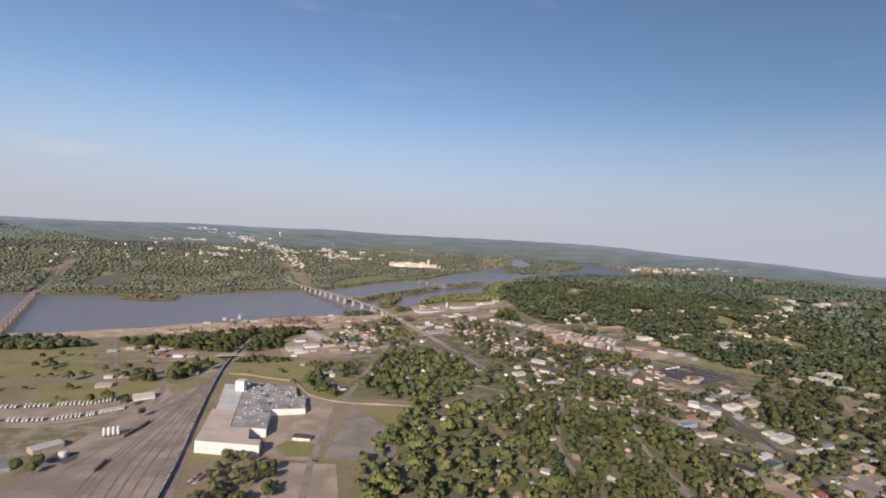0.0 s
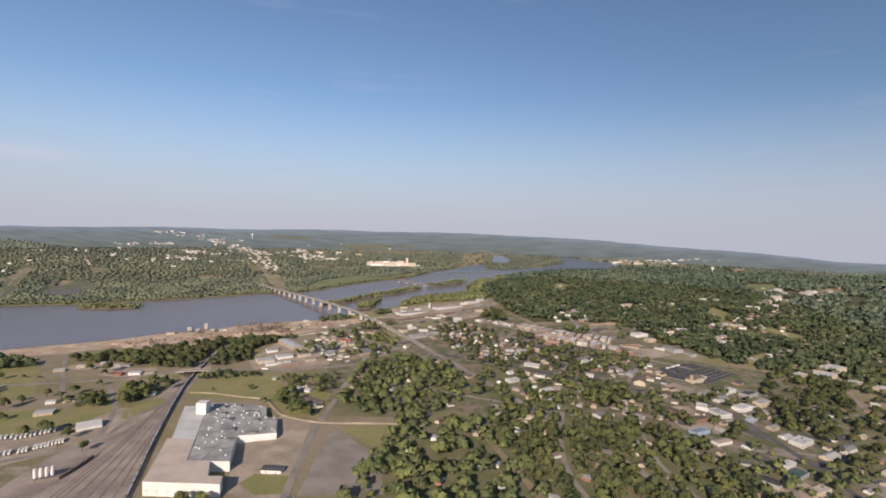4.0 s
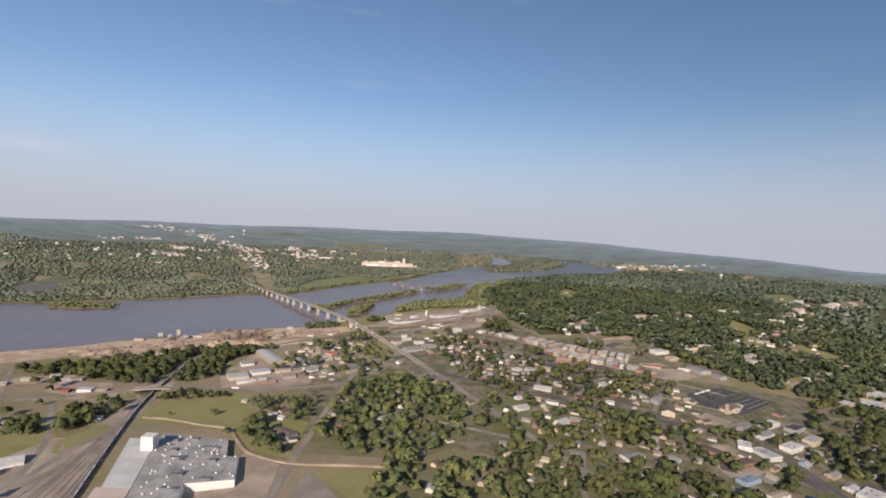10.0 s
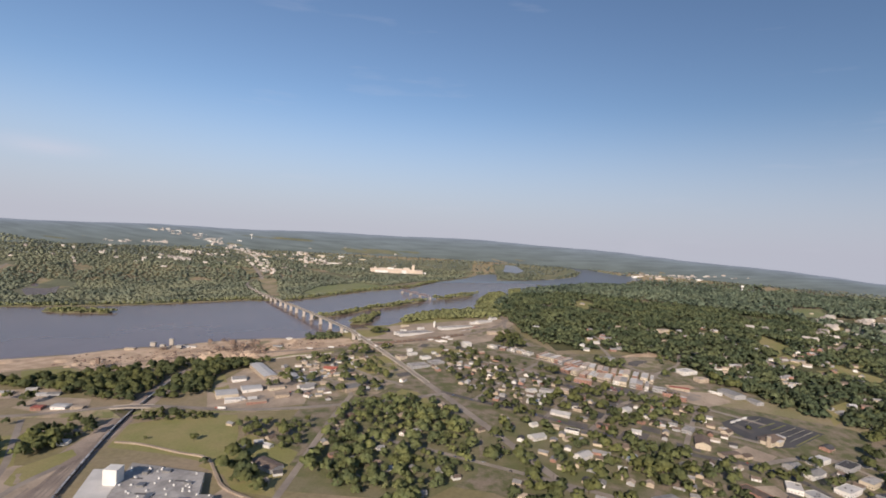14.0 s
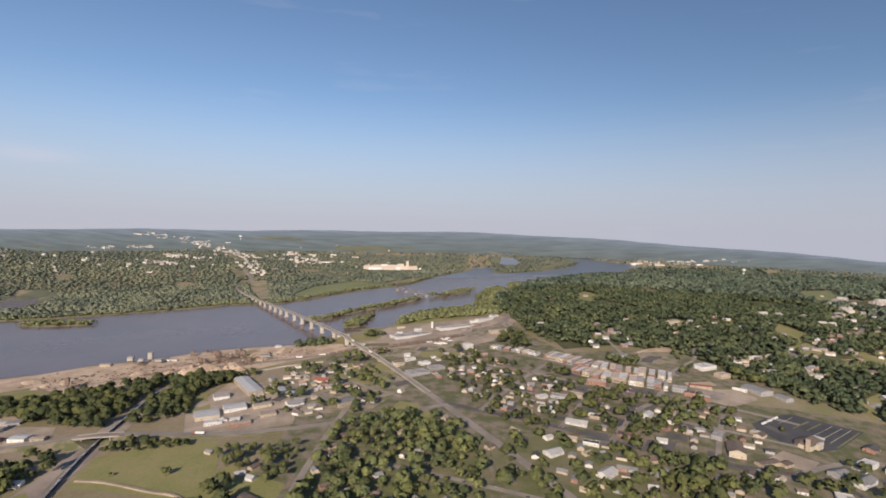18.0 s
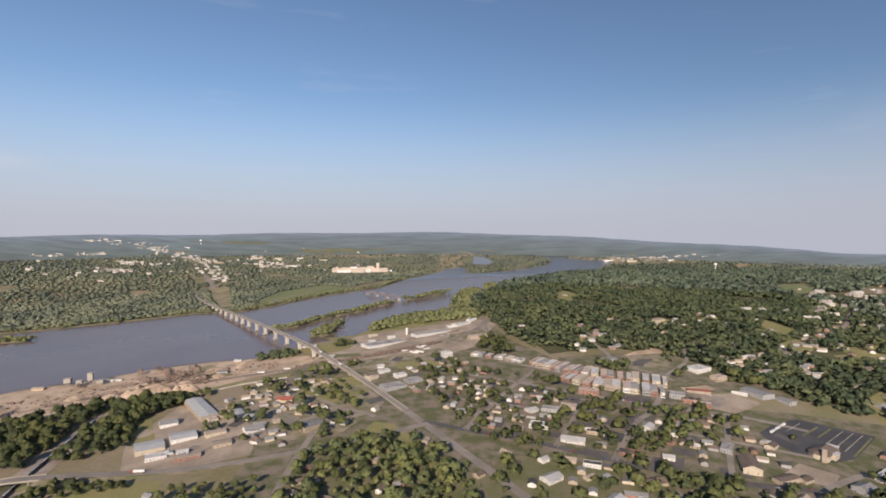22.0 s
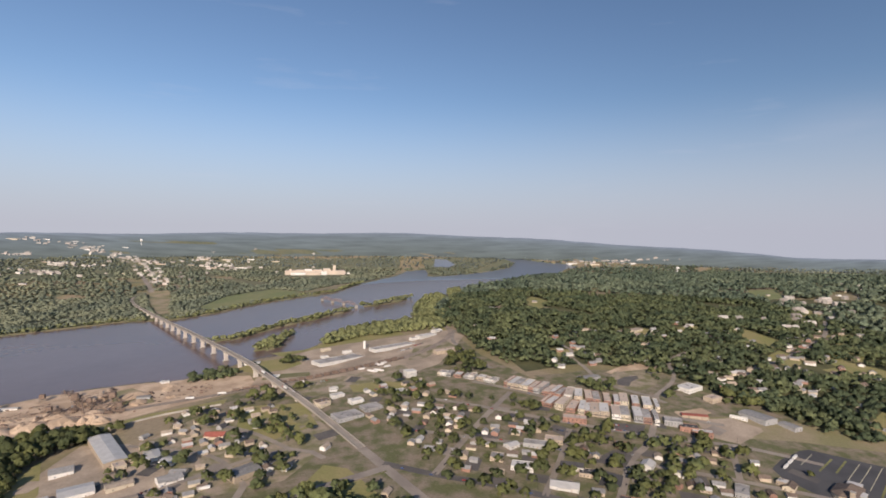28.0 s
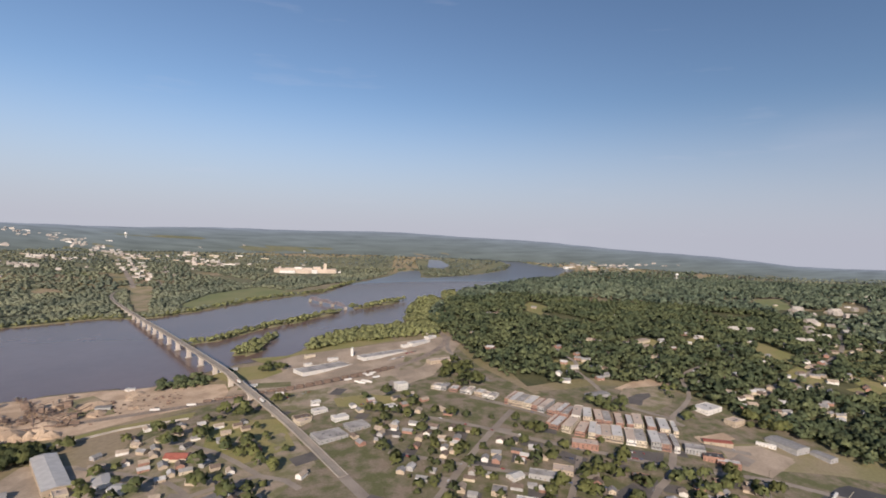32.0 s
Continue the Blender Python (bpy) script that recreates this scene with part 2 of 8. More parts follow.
def distance_mat():
    """Far plain and hills: woods, fields and roads run together into dim bands, the haze painted as glow."""
    m = bpy.data.materials.new("far_haze_glow")
    m.use_nodes = True
    n, l = m.node_tree.nodes, m.node_tree.links
    n.remove(n["Principled BSDF"])
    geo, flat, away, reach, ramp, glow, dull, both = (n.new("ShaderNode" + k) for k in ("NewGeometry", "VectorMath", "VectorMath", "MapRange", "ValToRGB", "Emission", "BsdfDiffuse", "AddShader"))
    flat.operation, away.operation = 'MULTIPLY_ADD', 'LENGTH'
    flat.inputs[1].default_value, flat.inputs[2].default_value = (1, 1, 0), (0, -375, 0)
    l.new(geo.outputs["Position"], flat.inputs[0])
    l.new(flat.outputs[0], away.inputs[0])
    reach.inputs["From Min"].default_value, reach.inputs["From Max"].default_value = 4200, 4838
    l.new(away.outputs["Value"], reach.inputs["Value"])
    # haze put into the emission colour: bluer and paler outwards
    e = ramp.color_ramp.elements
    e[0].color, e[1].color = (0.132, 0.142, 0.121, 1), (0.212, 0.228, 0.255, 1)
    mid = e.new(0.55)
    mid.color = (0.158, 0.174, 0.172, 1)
    place, bands, tone, mul = (n.new("ShaderNode" + k) for k in ("Mapping", "TexNoise", "MapRange", "VectorMath"))
    place.inputs["Scale"].default_value = (0.004, 0.016, 0.03)
    bands.inputs["Scale"].default_value, bands.inputs["Detail"].default_value = 1.0, 9
    tone.inputs["From Min"].default_value, tone.inputs["From Max"].default_value, tone.inputs["To Min"].default_value, tone.inputs["To Max"].default_value = 0.3, 0.7, 0.78, 1.20
    l.new(geo.outputs["Position"], place.inputs["Vector"])
    l.new(place.outputs[0], bands.inputs["Vector"])
    l.new(bands.outputs["Fac"], tone.inputs["Value"])
    mul.operation = 'SCALE'
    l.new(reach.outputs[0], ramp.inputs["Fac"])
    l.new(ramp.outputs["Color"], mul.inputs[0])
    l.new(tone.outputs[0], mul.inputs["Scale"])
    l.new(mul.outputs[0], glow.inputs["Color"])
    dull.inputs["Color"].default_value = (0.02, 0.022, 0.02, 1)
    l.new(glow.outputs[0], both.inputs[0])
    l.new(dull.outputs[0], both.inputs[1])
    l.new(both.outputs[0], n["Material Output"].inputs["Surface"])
    return m


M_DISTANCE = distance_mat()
M_BARK = mat("bark", (0.12, 0.09, 0.065), 0.95, vary=0.3, fine=6)
M_STEEL = mat("steel", (0.30, 0.29, 0.28), 0.5, metal=0.7, vary=0.2)
M_RUST = mat("rusty_steel", (0.25, 0.18, 0.135), 0.85, second=(0.16, 0.115, 0.09), scale=0.3, vary=0.3)
M_WHITE = mat("white_wall", (0.74, 0.71, 0.66), 0.7, scale=0.08, vary=0.12)
M_TAN_ROOF = mat("tan_roof", (0.60, 0.485, 0.39), 0.85, scale=0.03, fine=0.4, vary=0.16)
# woodland floor, its colour darkened for the shadow gaps between trees
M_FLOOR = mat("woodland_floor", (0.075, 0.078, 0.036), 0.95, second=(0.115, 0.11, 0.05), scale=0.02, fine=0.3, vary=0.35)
M_GREY_ROOF = mat("grey_roof", (0.44, 0.41, 0.38), 0.9, second=(0.29, 0.27, 0.25), scale=0.05, fine=0.3, vary=0.3)
M_LIGHT_ROOF = mat("light_roof", (0.63, 0.60, 0.56), 0.85, scale=0.05, vary=0.15)
M_METAL_ROOF = mat("metal_roof", (0.44, 0.45, 0.46), 0.45, metal=0.25, scale=0.05, vary=0.15)
M_FAR_TAN = mat("tan_cladding", (0.60, 0.50, 0.40), 0.7, scale=0.01, fine=0.2, vary=0.15)
M_DARK = mat("dark_void", (0.03, 0.03, 0.03), 0.6)

# ---- helpers for the place ----
LAND = (19.2, 16.8, 42.5, 44.8, -29.0, -0.3)


def smooth(a, b, v):
    u = np.clip((np.asarray(v, float) - a) / (b - a), 0, 1)
    return u * u * (3 - 2 * u)


# The plan is drawn in units of K metres; what lies far off is drawn in, so that all of it stays within five kilometres.
K = 1.5
MID = 250.0      # the middle of the plan on the y axis
NEAR, FAR, DRAWN = 2200.0, 4680.0, 3230.0


def drawn_in(x, y):
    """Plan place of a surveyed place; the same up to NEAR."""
    r = math.hypot(x, y - MID)
    if r <= NEAR:
        return (x, y)
    f = (NEAR + (r - NEAR) * (DRAWN - NEAR) / (FAR - NEAR)) / r
    return (x * f, MID + (y - MID) * f)


def shrink(x, y):
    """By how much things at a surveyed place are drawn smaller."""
    a = drawn_in(x, y)
    return math.hypot(a[0], a[1] - MID) / max(1.0, math.hypot(x, y - MID))


def plan(poly):
    return [drawn_in(x, y) for x, y in poly]


def ridge(x, y):
    """Far hills that close the view all round."""
    r, a = np.hypot(x, y - MID), np.arctan2(x, y - MID)
    wave = 4 * np.sin(a * 9 + 1) + 3 * np.sin(a * 23)
    top = 205 + wave - 135 * np.clip((a - 0.10) / 0.62, 0, 1) ** 1.6 - 50 * np.clip((-a - 0.05) / 0.65, 0, 1) ** 1.6
    return top * smooth(2900, 4650, r) ** 1.3


def land(x, y):
    """Height of the natural ground: a flat river plain that climbs to a wooded hill, and far hills."""
    x, y = np.asarray(x, float), np.asarray(y, float)
    r = np.hypot(x, y - MID)
    f = np.where(r > NEAR, r / (NEAR + np.maximum(r - NEAR, 0) * (FAR - NEAR) / (DRAWN - NEAR)), 1.0)
    x, y = x / f, MID + (y - MID) / f
    a, b = np.tanh(x / 500), np.tanh((y - 900) / 700)
    z = LAND[0] + LAND[1] * a + LAND[2] * b + LAND[3] * a * b + LAND[4] * a * a + LAND[5] * b * b
    s = smooth(1700, 3200, y)
    z = z * (1 - s) + 15 * s + ridge(x, y)
    return 210 + (z - 210) * f


def gz(x, y):
    return float(land(x, y))


def inside(poly, x, y):
    x, y = np.asarray(x, float), np.asarray(y, float)
    hit = np.zeros(x.shape, bool)
    for (x0, y0), (x1, y1) in zip(poly, poly[1:] + poly[:1]):
        if y0 != y1:
            hit ^= ((y0 > y) != (y1 > y)) & (x < (x1 - x0) * (y - y0) / (y1 - y0) + x0)
    return hit


def mesh_np(name, verts, faces, material, normals=None):
    """A mesh object's data from arrays; faces all have the same number of corners."""
    me = bpy.data.meshes.new(name)
    verts, faces = np.asarray(verts, np.float32), np.asarray(faces, np.int32)
    k = faces.shape[1]
    me.vertices.add(len(verts))
    me.vertices.foreach_set("co", verts.ravel())
    me.loops.add(faces.size)
    me.loops.foreach_set("vertex_index", faces.ravel())
    me.polygons.add(len(faces))
    me.polygons.foreach_set("loop_start", np.arange(len(faces), dtype=np.int32) * k)
    me.update(calc_edges=True)
    me.validate()
    me.materials.append(material)
    if normals is not None:
        me.normals_split_custom_set_from_vertices(normals)
    return me


def part(name, bm, material, parent=None, label=""):
    """Links a bmesh as one mesh object under a thing or under a part."""
    me = bpy.data.meshes.new(name)
    bm.to_mesh(me)
    bm.free()
    me.materials.append(material)
    ob = new(name, me)
    ob.parent = parent
    return tagged(ob, label)


def share(name, me, parent, m=None):
    ob = new(name, me)
    ob.parent = parent
    if m is not None:
        ob.matrix_basis = m
    return ob


def thing(name, x, y, rot=0.0, label="", category="", group="", kind="", z=None):
    x, y = drawn_in(x, y)
    ob = new(name)
    ob.empty_display_size = 0.5
    ob.matrix_basis = pose(x, y, gz(x, y) if z is None else z, 0, 0, rot)
    return tagged(ob, label, category, group, kind)


def add_box(bm, x0, x1, y0, y1, z0, z1):
    v = [bm.verts.new(p) for p in ((x0, y0, z0), (x1, y0, z0), (x1, y1, z0), (x0, y1, z0), (x0, y0, z1), (x1, y0, z1), (x1, y1, z1), (x0, y1, z1))]
    for f in ((3, 2, 1, 0), (4, 5, 6, 7), (0, 1, 5, 4), (1, 2, 6, 5), (2, 3, 7, 6), (3, 0, 4, 7)):
        bm.faces.new([v[i] for i in f])


def boxes(*rows):
    bm = bmesh.new()
    for r in rows:
        add_box(bm, *r)
    return bm


def prism(poly, z0, z1):
    """An upright block over a plan outline, given counter-clockwise."""
    bm = bmesh.new()
    lo = [bm.verts.new((x, y, z0)) for x, y in poly]
    hi = [bm.verts.new((x, y, z1)) for x, y in poly]
    bm.faces.new(hi)
    bm.faces.new(lo[::-1])
    for i in range(len(poly)):
        j = (i + 1) % len(poly)
        bm.faces.new((lo[i], lo[j], hi[j], hi[i]))
    return bm


def tube(bm, x, y, z0, z1, r0, r1=None, seg=10):
    r1 = r0 if r1 is None else r1
    ring = [(math.cos(2 * math.pi * i / seg), math.sin(2 * math.pi * i / seg)) for i in range(seg)]
    lo = [bm.verts.new((x + r0 * c, y + r0 * s, z0)) for c, s in ring]
    hi = [bm.verts.new((x + r1 * c, y + r1 * s, z1)) for c, s in ring]
    bm.faces.new(hi)
    bm.faces.new(lo[::-1])
    for i in range(seg):
        j = (i + 1) % seg
        bm.faces.new((lo[i], lo[j], hi[j], hi[i]))


def patch(name, poly, material, lift, label, category, cell=30):
    """A sheet that lies on the ground within an outline."""
    poly = plan(poly)
    bm = bmesh.new()
    bm.faces.new([bm.verts.new((x, y, 0)) for x, y in poly])
    bmesh.ops.triangulate(bm, faces=bm.faces[:])
    xs, ys = [p[0] for p in poly], [p[1] for p in poly]
    for lo, hi, no in ((min(xs), max(xs), (1, 0, 0)), (min(ys), max(ys), (0, 1, 0))):
        k = lo + cell
        while k < hi:
            bmesh.ops.bisect_plane(bm, geom=bm.verts[:] + bm.edges[:] + bm.faces[:], plane_co=(k * no[0], k * no[1], 0), plane_no=no)
            k += cell
    bmesh.ops.recalc_face_normals(bm, faces=bm.faces[:])
    for v in bm.verts:
        v.co.z = gz(v.co.x, v.co.y) + lift
    for f in bm.faces:
        if f.normal.z < 0:
            f.normal_flip()
    return tagged(part(name, bm, material), label, category, kind="structure")


def resample(pts, step):
    """Evenly spaced points on a smooth curve through pts."""
    out = []
    n = len(pts)
    for i in range(n - 1):
        p0, p1, p2, p3 = (Vector(pts[max(i - 1, 0)]), Vector(pts[i]), Vector(pts[i + 1]), Vector(pts[min(i + 2, n - 1)]))
        k = max(1, int((p2 - p1).length / step))
        for j in range(k):
            t = j / k
            out.append(0.5 * (2 * p1 + (p2 - p0) * t + (2 * p0 - 5 * p1 + 4 * p2 - p3) * t * t + (3 * p1 - p0 - 3 * p2 + p3) * t ** 3))
    out.append(Vector(pts[-1]))
    return out


def sides(line):
    """For each point of a line, the unit vector to its right."""
    out = []
    for i in range(len(line)):
        d = line[min(i + 1, len(line) - 1)] - line[max(i - 1, 0)]
        d = Vector((d.x, d.y, 0)).normalized()
        out.append(Vector((d.y, -d.x, 0)))
    return out


def strip(name, pts, width, material, lift, label, category, step=14, shift=0.0, parent=None, level=None):
    """A band along a line on the ground (or at heights given by level)."""
    line = resample([(*drawn_in(*p), 0) if len(p) == 2 else p for p in pts], step)
    bm, last = bmesh.new(), None
    for p, s in zip(line, sides(line)):
        a, b = p + s * (shift - width / 2), p + s * (shift + width / 2)
        za, zb = (gz(a.x, a.y) + lift, gz(b.x, b.y) + lift) if level is None else (p.z + lift, p.z + lift)
        now = (bm.verts.new((a.x, a.y, za)), bm.verts.new((b.x, b.y, zb)))
        if last:
            bm.faces.new((last[0], last[1], now[1], now[0]))
        last = now
    ob = part(name, bm, material, parent)
    return ob if parent else tagged(ob, label, category, kind="structure")


# ---- ground and water ----
NEAR_BANK = [(-1500, 880), (-1000, 985), (-831, 1000), (-751, 1022), (-694, 1056), (-579, 1110), (-534, 1150), (-500, 1160), (-458, 1167), (-432, 1181), (-392, 1204), (-340, 1212), (-291, 1215), (-255, 1208), (-228, 1206), (-190, 1233), (-146, 1273), (-76, 1290), (-43, 1371), (19, 1395), (108, 1430), (181, 1603), (282, 1770), (380, 1868), (520, 2040), (870, 2800), (1080, 3200), (1200, 3370), (1310, 3470)]
FAR_BANK = [(1270, 3560), (1214, 3590), (1033, 3760), (885, 3910), (850, 3870), (961, 3770), (985, 3640), (921, 3511), (732, 3330), (533, 3151), (380, 2950), (350, 2990), (365, 3132), (425, 3378), (390, 3430), (287, 3380), (145, 2811), (35, 2310), (-57, 1990), (-160, 1975), (-256, 1950), (-340, 1863), (-432, 1813), (-560, 1860), (-711, 1790), (-855, 1712), (-1000, 1640), (-1250, 1560), (-1700, 1500), (-2600, 1500), (-2600, 700)]
RIVER = NEAR_BANK + FAR_BANK
ISLAND_LONG = [(-262, 1432), (-234, 1443), (-205, 1447), (-184, 1470), (-157, 1500), (-118, 1527), (-85, 1541), (-47, 1574), (-8, 1603), (-4, 1622), (-45, 1600), (-88, 1568), (-122, 1554), (-160, 1528), (-190, 1496), (-212, 1472), (-240, 1464), (-266, 1450)]
ISLAND_TAIL = [(11, 1636), (44, 1631), (86, 1656), (131, 1693), (138, 1710), (88, 1680), (44, 1653), (12, 1652)]
ISLAND_SMALL = [(-165, 1332), (-142, 1314), (-119, 1334), (-122, 1385), (-107, 1430), (-118, 1440), (-140, 1400), (-158, 1362)]
ISLAND_LEFT = [(-960, 1560), (-900, 1545), (-800, 1560), (-790, 1585), (-860, 1600), (-940, 1600)]
ISLAND_EAST = [(105, 1462), (135, 1600), (165, 1690), (200, 1726), (212, 1640), (190, 1540), (160, 1445)]
ISLAND_TOP = [(222, 1700), (232, 1775), (268, 1815), (262, 1740), (235, 1640), (215, 1640)]
ISLANDS = [ISLAND_LONG, ISLAND_TAIL, ISLAND_SMALL, ISLAND_LEFT, ISLAND_EAST, ISLAND_TOP]


def ground_sheet():
    def axis(stops):
        out = []
        for (a, b), d in stops:
            out += list(np.arange(a, b, d))
        return np.array(out + [stops[-1][0][1]], float)
    xs = axis([((-3200, -1400), 80), ((-1400, 700), 10), ((700, 1100), 20), ((1100, 1400), 35), ((1400, 3200), 80)])
    ys = axis([((-2900, -200), 120), ((-200, 350), 25), ((350, 1900), 10), ((1900, 3000), 14), ((3000, 3500), 40)])
    x, y = np.meshgrid(xs, ys)
    wet = inside(plan(RIVER), x, y)
    for isle in ISLANDS:
        wet &= ~inside(plan(isle), x, y)
    base = land(x, y)
    z = base - 9.0 * wet
    r = np.hypot(x, y - 250)
    idx = np.arange(x.size).reshape(x.shape)
    faces = np.stack([idx[:-1, :-1], idx[:-1, 1:], idx[1:, 1:], idx[1:, :-1]], -1).reshape(-1, 4)
    keep = r.ravel()[faces].min(1) < 2860
    ob = new("ground", mesh_np("ground", np.stack([x, y, z], -1).reshape(-1, 3), faces[keep], M_LAND))
    tagged(ob, "river plain with grass, bare earth and woodland floor", "ground", kind="structure")
    soaked = keep & wet.ravel()[faces].any(1)
    ob.data.materials.append(M_BANK)
    green = soaked & ((y.ravel()[faces].mean(1) > 1275) | (x.ravel()[faces].mean(1) < -640))
    ob.data.polygons.foreach_set("material_index", green[keep].astype(np.int32))
    used, back = np.unique(faces[soaked], return_inverse=True)
    level = np.stack([x, y, base - 2.2], -1).reshape(-1, 3)[used]
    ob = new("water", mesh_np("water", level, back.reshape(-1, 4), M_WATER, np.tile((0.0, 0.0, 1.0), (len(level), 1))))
    # the far reach shows its sky reflection by colour
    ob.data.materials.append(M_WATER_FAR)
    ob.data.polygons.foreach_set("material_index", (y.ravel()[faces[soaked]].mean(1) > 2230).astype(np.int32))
    tagged(ob, "wide brown river with a calm surface that mirrors the sky, by colour in the far reach", "river", kind="structure")


def backdrop_ring():
    """The last wooded hills, the blue haze of distance painted as glow."""
    n, m = 360, 24
    a = np.linspace(0, 2 * np.pi, n, endpoint=False)
    rr = np.linspace(2800, 3225, m)
    aa, r = np.meshgrid(a, rr)
    x, y = r * np.sin(aa), MID + r * np.cos(aa)
    z = land(x, y) + 2.5 * np.sin(aa * 61 + r * 0.03) * np.sin(r * 0.05 + aa * 37) + 2
    idx = np.arange(n * m).reshape(m, n)
    nxt = np.roll(idx, -1, axis=1)
    faces = np.stack([idx[:-1], nxt[:-1], nxt[1:], idx[1:]], -1).reshape(-1, 4)
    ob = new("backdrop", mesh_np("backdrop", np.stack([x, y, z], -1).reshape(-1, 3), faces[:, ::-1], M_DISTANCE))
    return tagged(ob, "hazy blue-green wooded hills on the horizon", "hills", kind="structure")


ground_sheet()
backdrop_ring()

# ---- land cover ----
SANDBANK = [(-1000, 978), (-831, 993), (-751, 1014), (-694, 1048), (-579, 1101), (-534, 1141), (-500, 1152), (-458, 1159), (-432, 1172), (-392, 1195), (-340, 1204), (-291, 1207), (-255, 1200), (-205, 1197), (-140, 1180), (-120, 1123), (-197, 1093), (-250, 1062), (-300, 1054), (-368, 1040), (-423, 1012), (-470, 990), (-540, 1032), (-600, 990), (-700, 955), (-830, 930), (-1000, 930)]
TOWN = [(-150, 700), (-140, 860), (-190, 960), (-190, 1080), (-120, 1120), (-60, 1180), (60, 1240), (160, 1310), (175, 1180), (215, 1075), (300, 1100), (389, 1085), (440, 1000), (475, 925), (540, 860), (620, 640), (560, 380), (420, 300), (330, 420), (220, 560), (60, 660)]
patch("town_ground", TOWN, M_TOWN, 0.10, "tan town lots with dry grass and bare earth", "ground")
patch("sand_bank", SANDBANK, M_SAND, 0.12, "bare orange sand along the river bank", "sand")

# ---- woods ----
def leaf_cloud(rng, c, rad, n, size, flat=0.75, low=-0.25):
    """Small ragged leaf clumps spread over crowns with centres c and radii rad."""
    k, n = len(c), n * 2
    d = rng.normal(size=(k, n, 3))
    d /= np.linalg.norm(d, axis=2, keepdims=True)
    d[:, :, 2] = np.abs(d[:, :, 2]) * (1 - low) + low
    reach = rng.uniform(0.5, 1.0, (k, n, 1))
    mid = c[:, None] + d * reach * rad[:, None, None] * np.array([1, 1, flat])
    base = np.array([(1, 0, -0.35), (-0.5, 0.87, -0.35), (-0.5, -0.87, -0.35), (0, 0, 0.9)], float)
    tri = np.array([(0, 1, 3), (1, 2, 3), (2, 0, 3), (1, 0, 2)])
    s = rng.uniform(0.7, 1.25, (k, n, 1, 1)) * (size * rad)[:, None, None, None] * 0.92
    off = base[None, None] * s * rng.uniform(0.6, 1.4, (k, n, 4, 1))
    ang = rng.uniform(0, 6.28, (k, n, 1))
    ca, sa = np.cos(ang), np.sin(ang)
    x, y, z = off[..., 0] * ca - off[..., 1] * sa, off[..., 0] * sa + off[..., 1] * ca, off[..., 2] * 0.8
    tl = rng.uniform(-0.6, 0.6, (k, n, 1))
    off = np.stack([x + z * tl, y, z - x * tl], -1)
    v = (mid[:, :, None] + off).reshape(-1, 3)
    f = (np.arange(k * n)[:, None, None] * 4 + tri[None]).reshape(-1, 3)
    # leaves turn outwards over the crown, each clump a little its own way
    q = d[:, :, None] + off / (s * 2.2) + rng.normal(0, 0.22, (k, n, 1, 3))
    q = (q / np.linalg.norm(q, axis=-1, keepdims=True)).reshape(-1, 3)
    return v, f, q


CLEAR = []     # (x, y, radius): kept free of trees
ROADS = []     # (points, half width): kept free of trees


def free_of(x, y, extra=0.0):
    ok = np.ones(len(x), bool)
    for cx, cy, r in CLEAR:
        ok &= (x - cx) ** 2 + (y - cy) ** 2 > (r + extra) ** 2
    for pts, hw in ROADS:
        for (x0, y0), (x1, y1) in zip(pts[:-1], pts[1:]):
            l2 = (x1 - x0) ** 2 + (y1 - y0) ** 2 + 1e-6
            t = np.clip(((x - x0) * (x1 - x0) + (y - y0) * (y1 - y0)) / l2, 0, 1)
            ok &= np.hypot(x - x0 - t * (x1 - x0), y - y0 - t * (y1 - y0)) > hw + extra
    return ok


def scatter(poly, spacing, seed, keep=1.0, gap=0.6):
    """Uneven places within an outline, not nearer than gap * spacing to each other."""
    rng = np.random.default_rng(seed)
    xs, ys = [p[0] for p in poly], [p[1] for p in poly]
    gx, gy = np.meshgrid(np.arange(min(xs), max(xs), spacing), np.arange(min(ys), max(ys), spacing))
    x = gx.ravel() + rng.uniform(-0.45, 0.45, gx.size) * spacing
    y = gy.ravel() + rng.uniform(-0.45, 0.45, gx.size) * spacing
    ok = inside(poly, x, y) & (rng.uniform(size=x.size) < keep)
    return x[ok], y[ok], rng


def woods(name, poly, spacing, radius, clumps, size, label, seed=1, holes=(), keep=1.0, flat=0.8, material=None, patchy=0.0, lift=0.0):
    """Closed woodland as one mesh of uncounted crowns."""
    x, y, rng = scatter(plan(poly), spacing, seed, keep)
    ok = free_of(x, y, radius * 0.35)
    for h in holes:
        ok &= ~inside(plan(h), x, y)
    if patchy:
        ok &= np.sin(x / 61 + 2 * np.sin(y / 83)) + np.sin(y / 47 + 1.5 * np.sin(x / 71)) > -2 + 2 * patchy
    x, y = x[ok], y[ok]
    q = np.hypot(x, y - MID)
    far = np.where(q > NEAR, q / (NEAR + np.maximum(q - NEAR, 0) * (FAR - NEAR) / (DRAWN - NEAR)), 1.0)
    r = radius * rng.uniform(0.5, 1.5, len(x)) * far
    z = land(x, y) + r * (0.95 * flat + lift * rng.uniform(0, 1, len(x)))
    v, f, q = leaf_cloud(rng, np.stack([x, y, z], -1), r, clumps, size, flat)
    ob = new(name, mesh_np(name, v, f, material or M_LEAF, q))
    return tagged(ob, label, "trees", kind="stuff")


WETLAND = [(-1285, 1920), (-1180, 1800), (-1135, 1850), (-1245, 2035), (-1360, 2071)]
LAKE = [(504, 3792), (574, 3763), (600, 3597), (540, 3494), (457, 3530)]
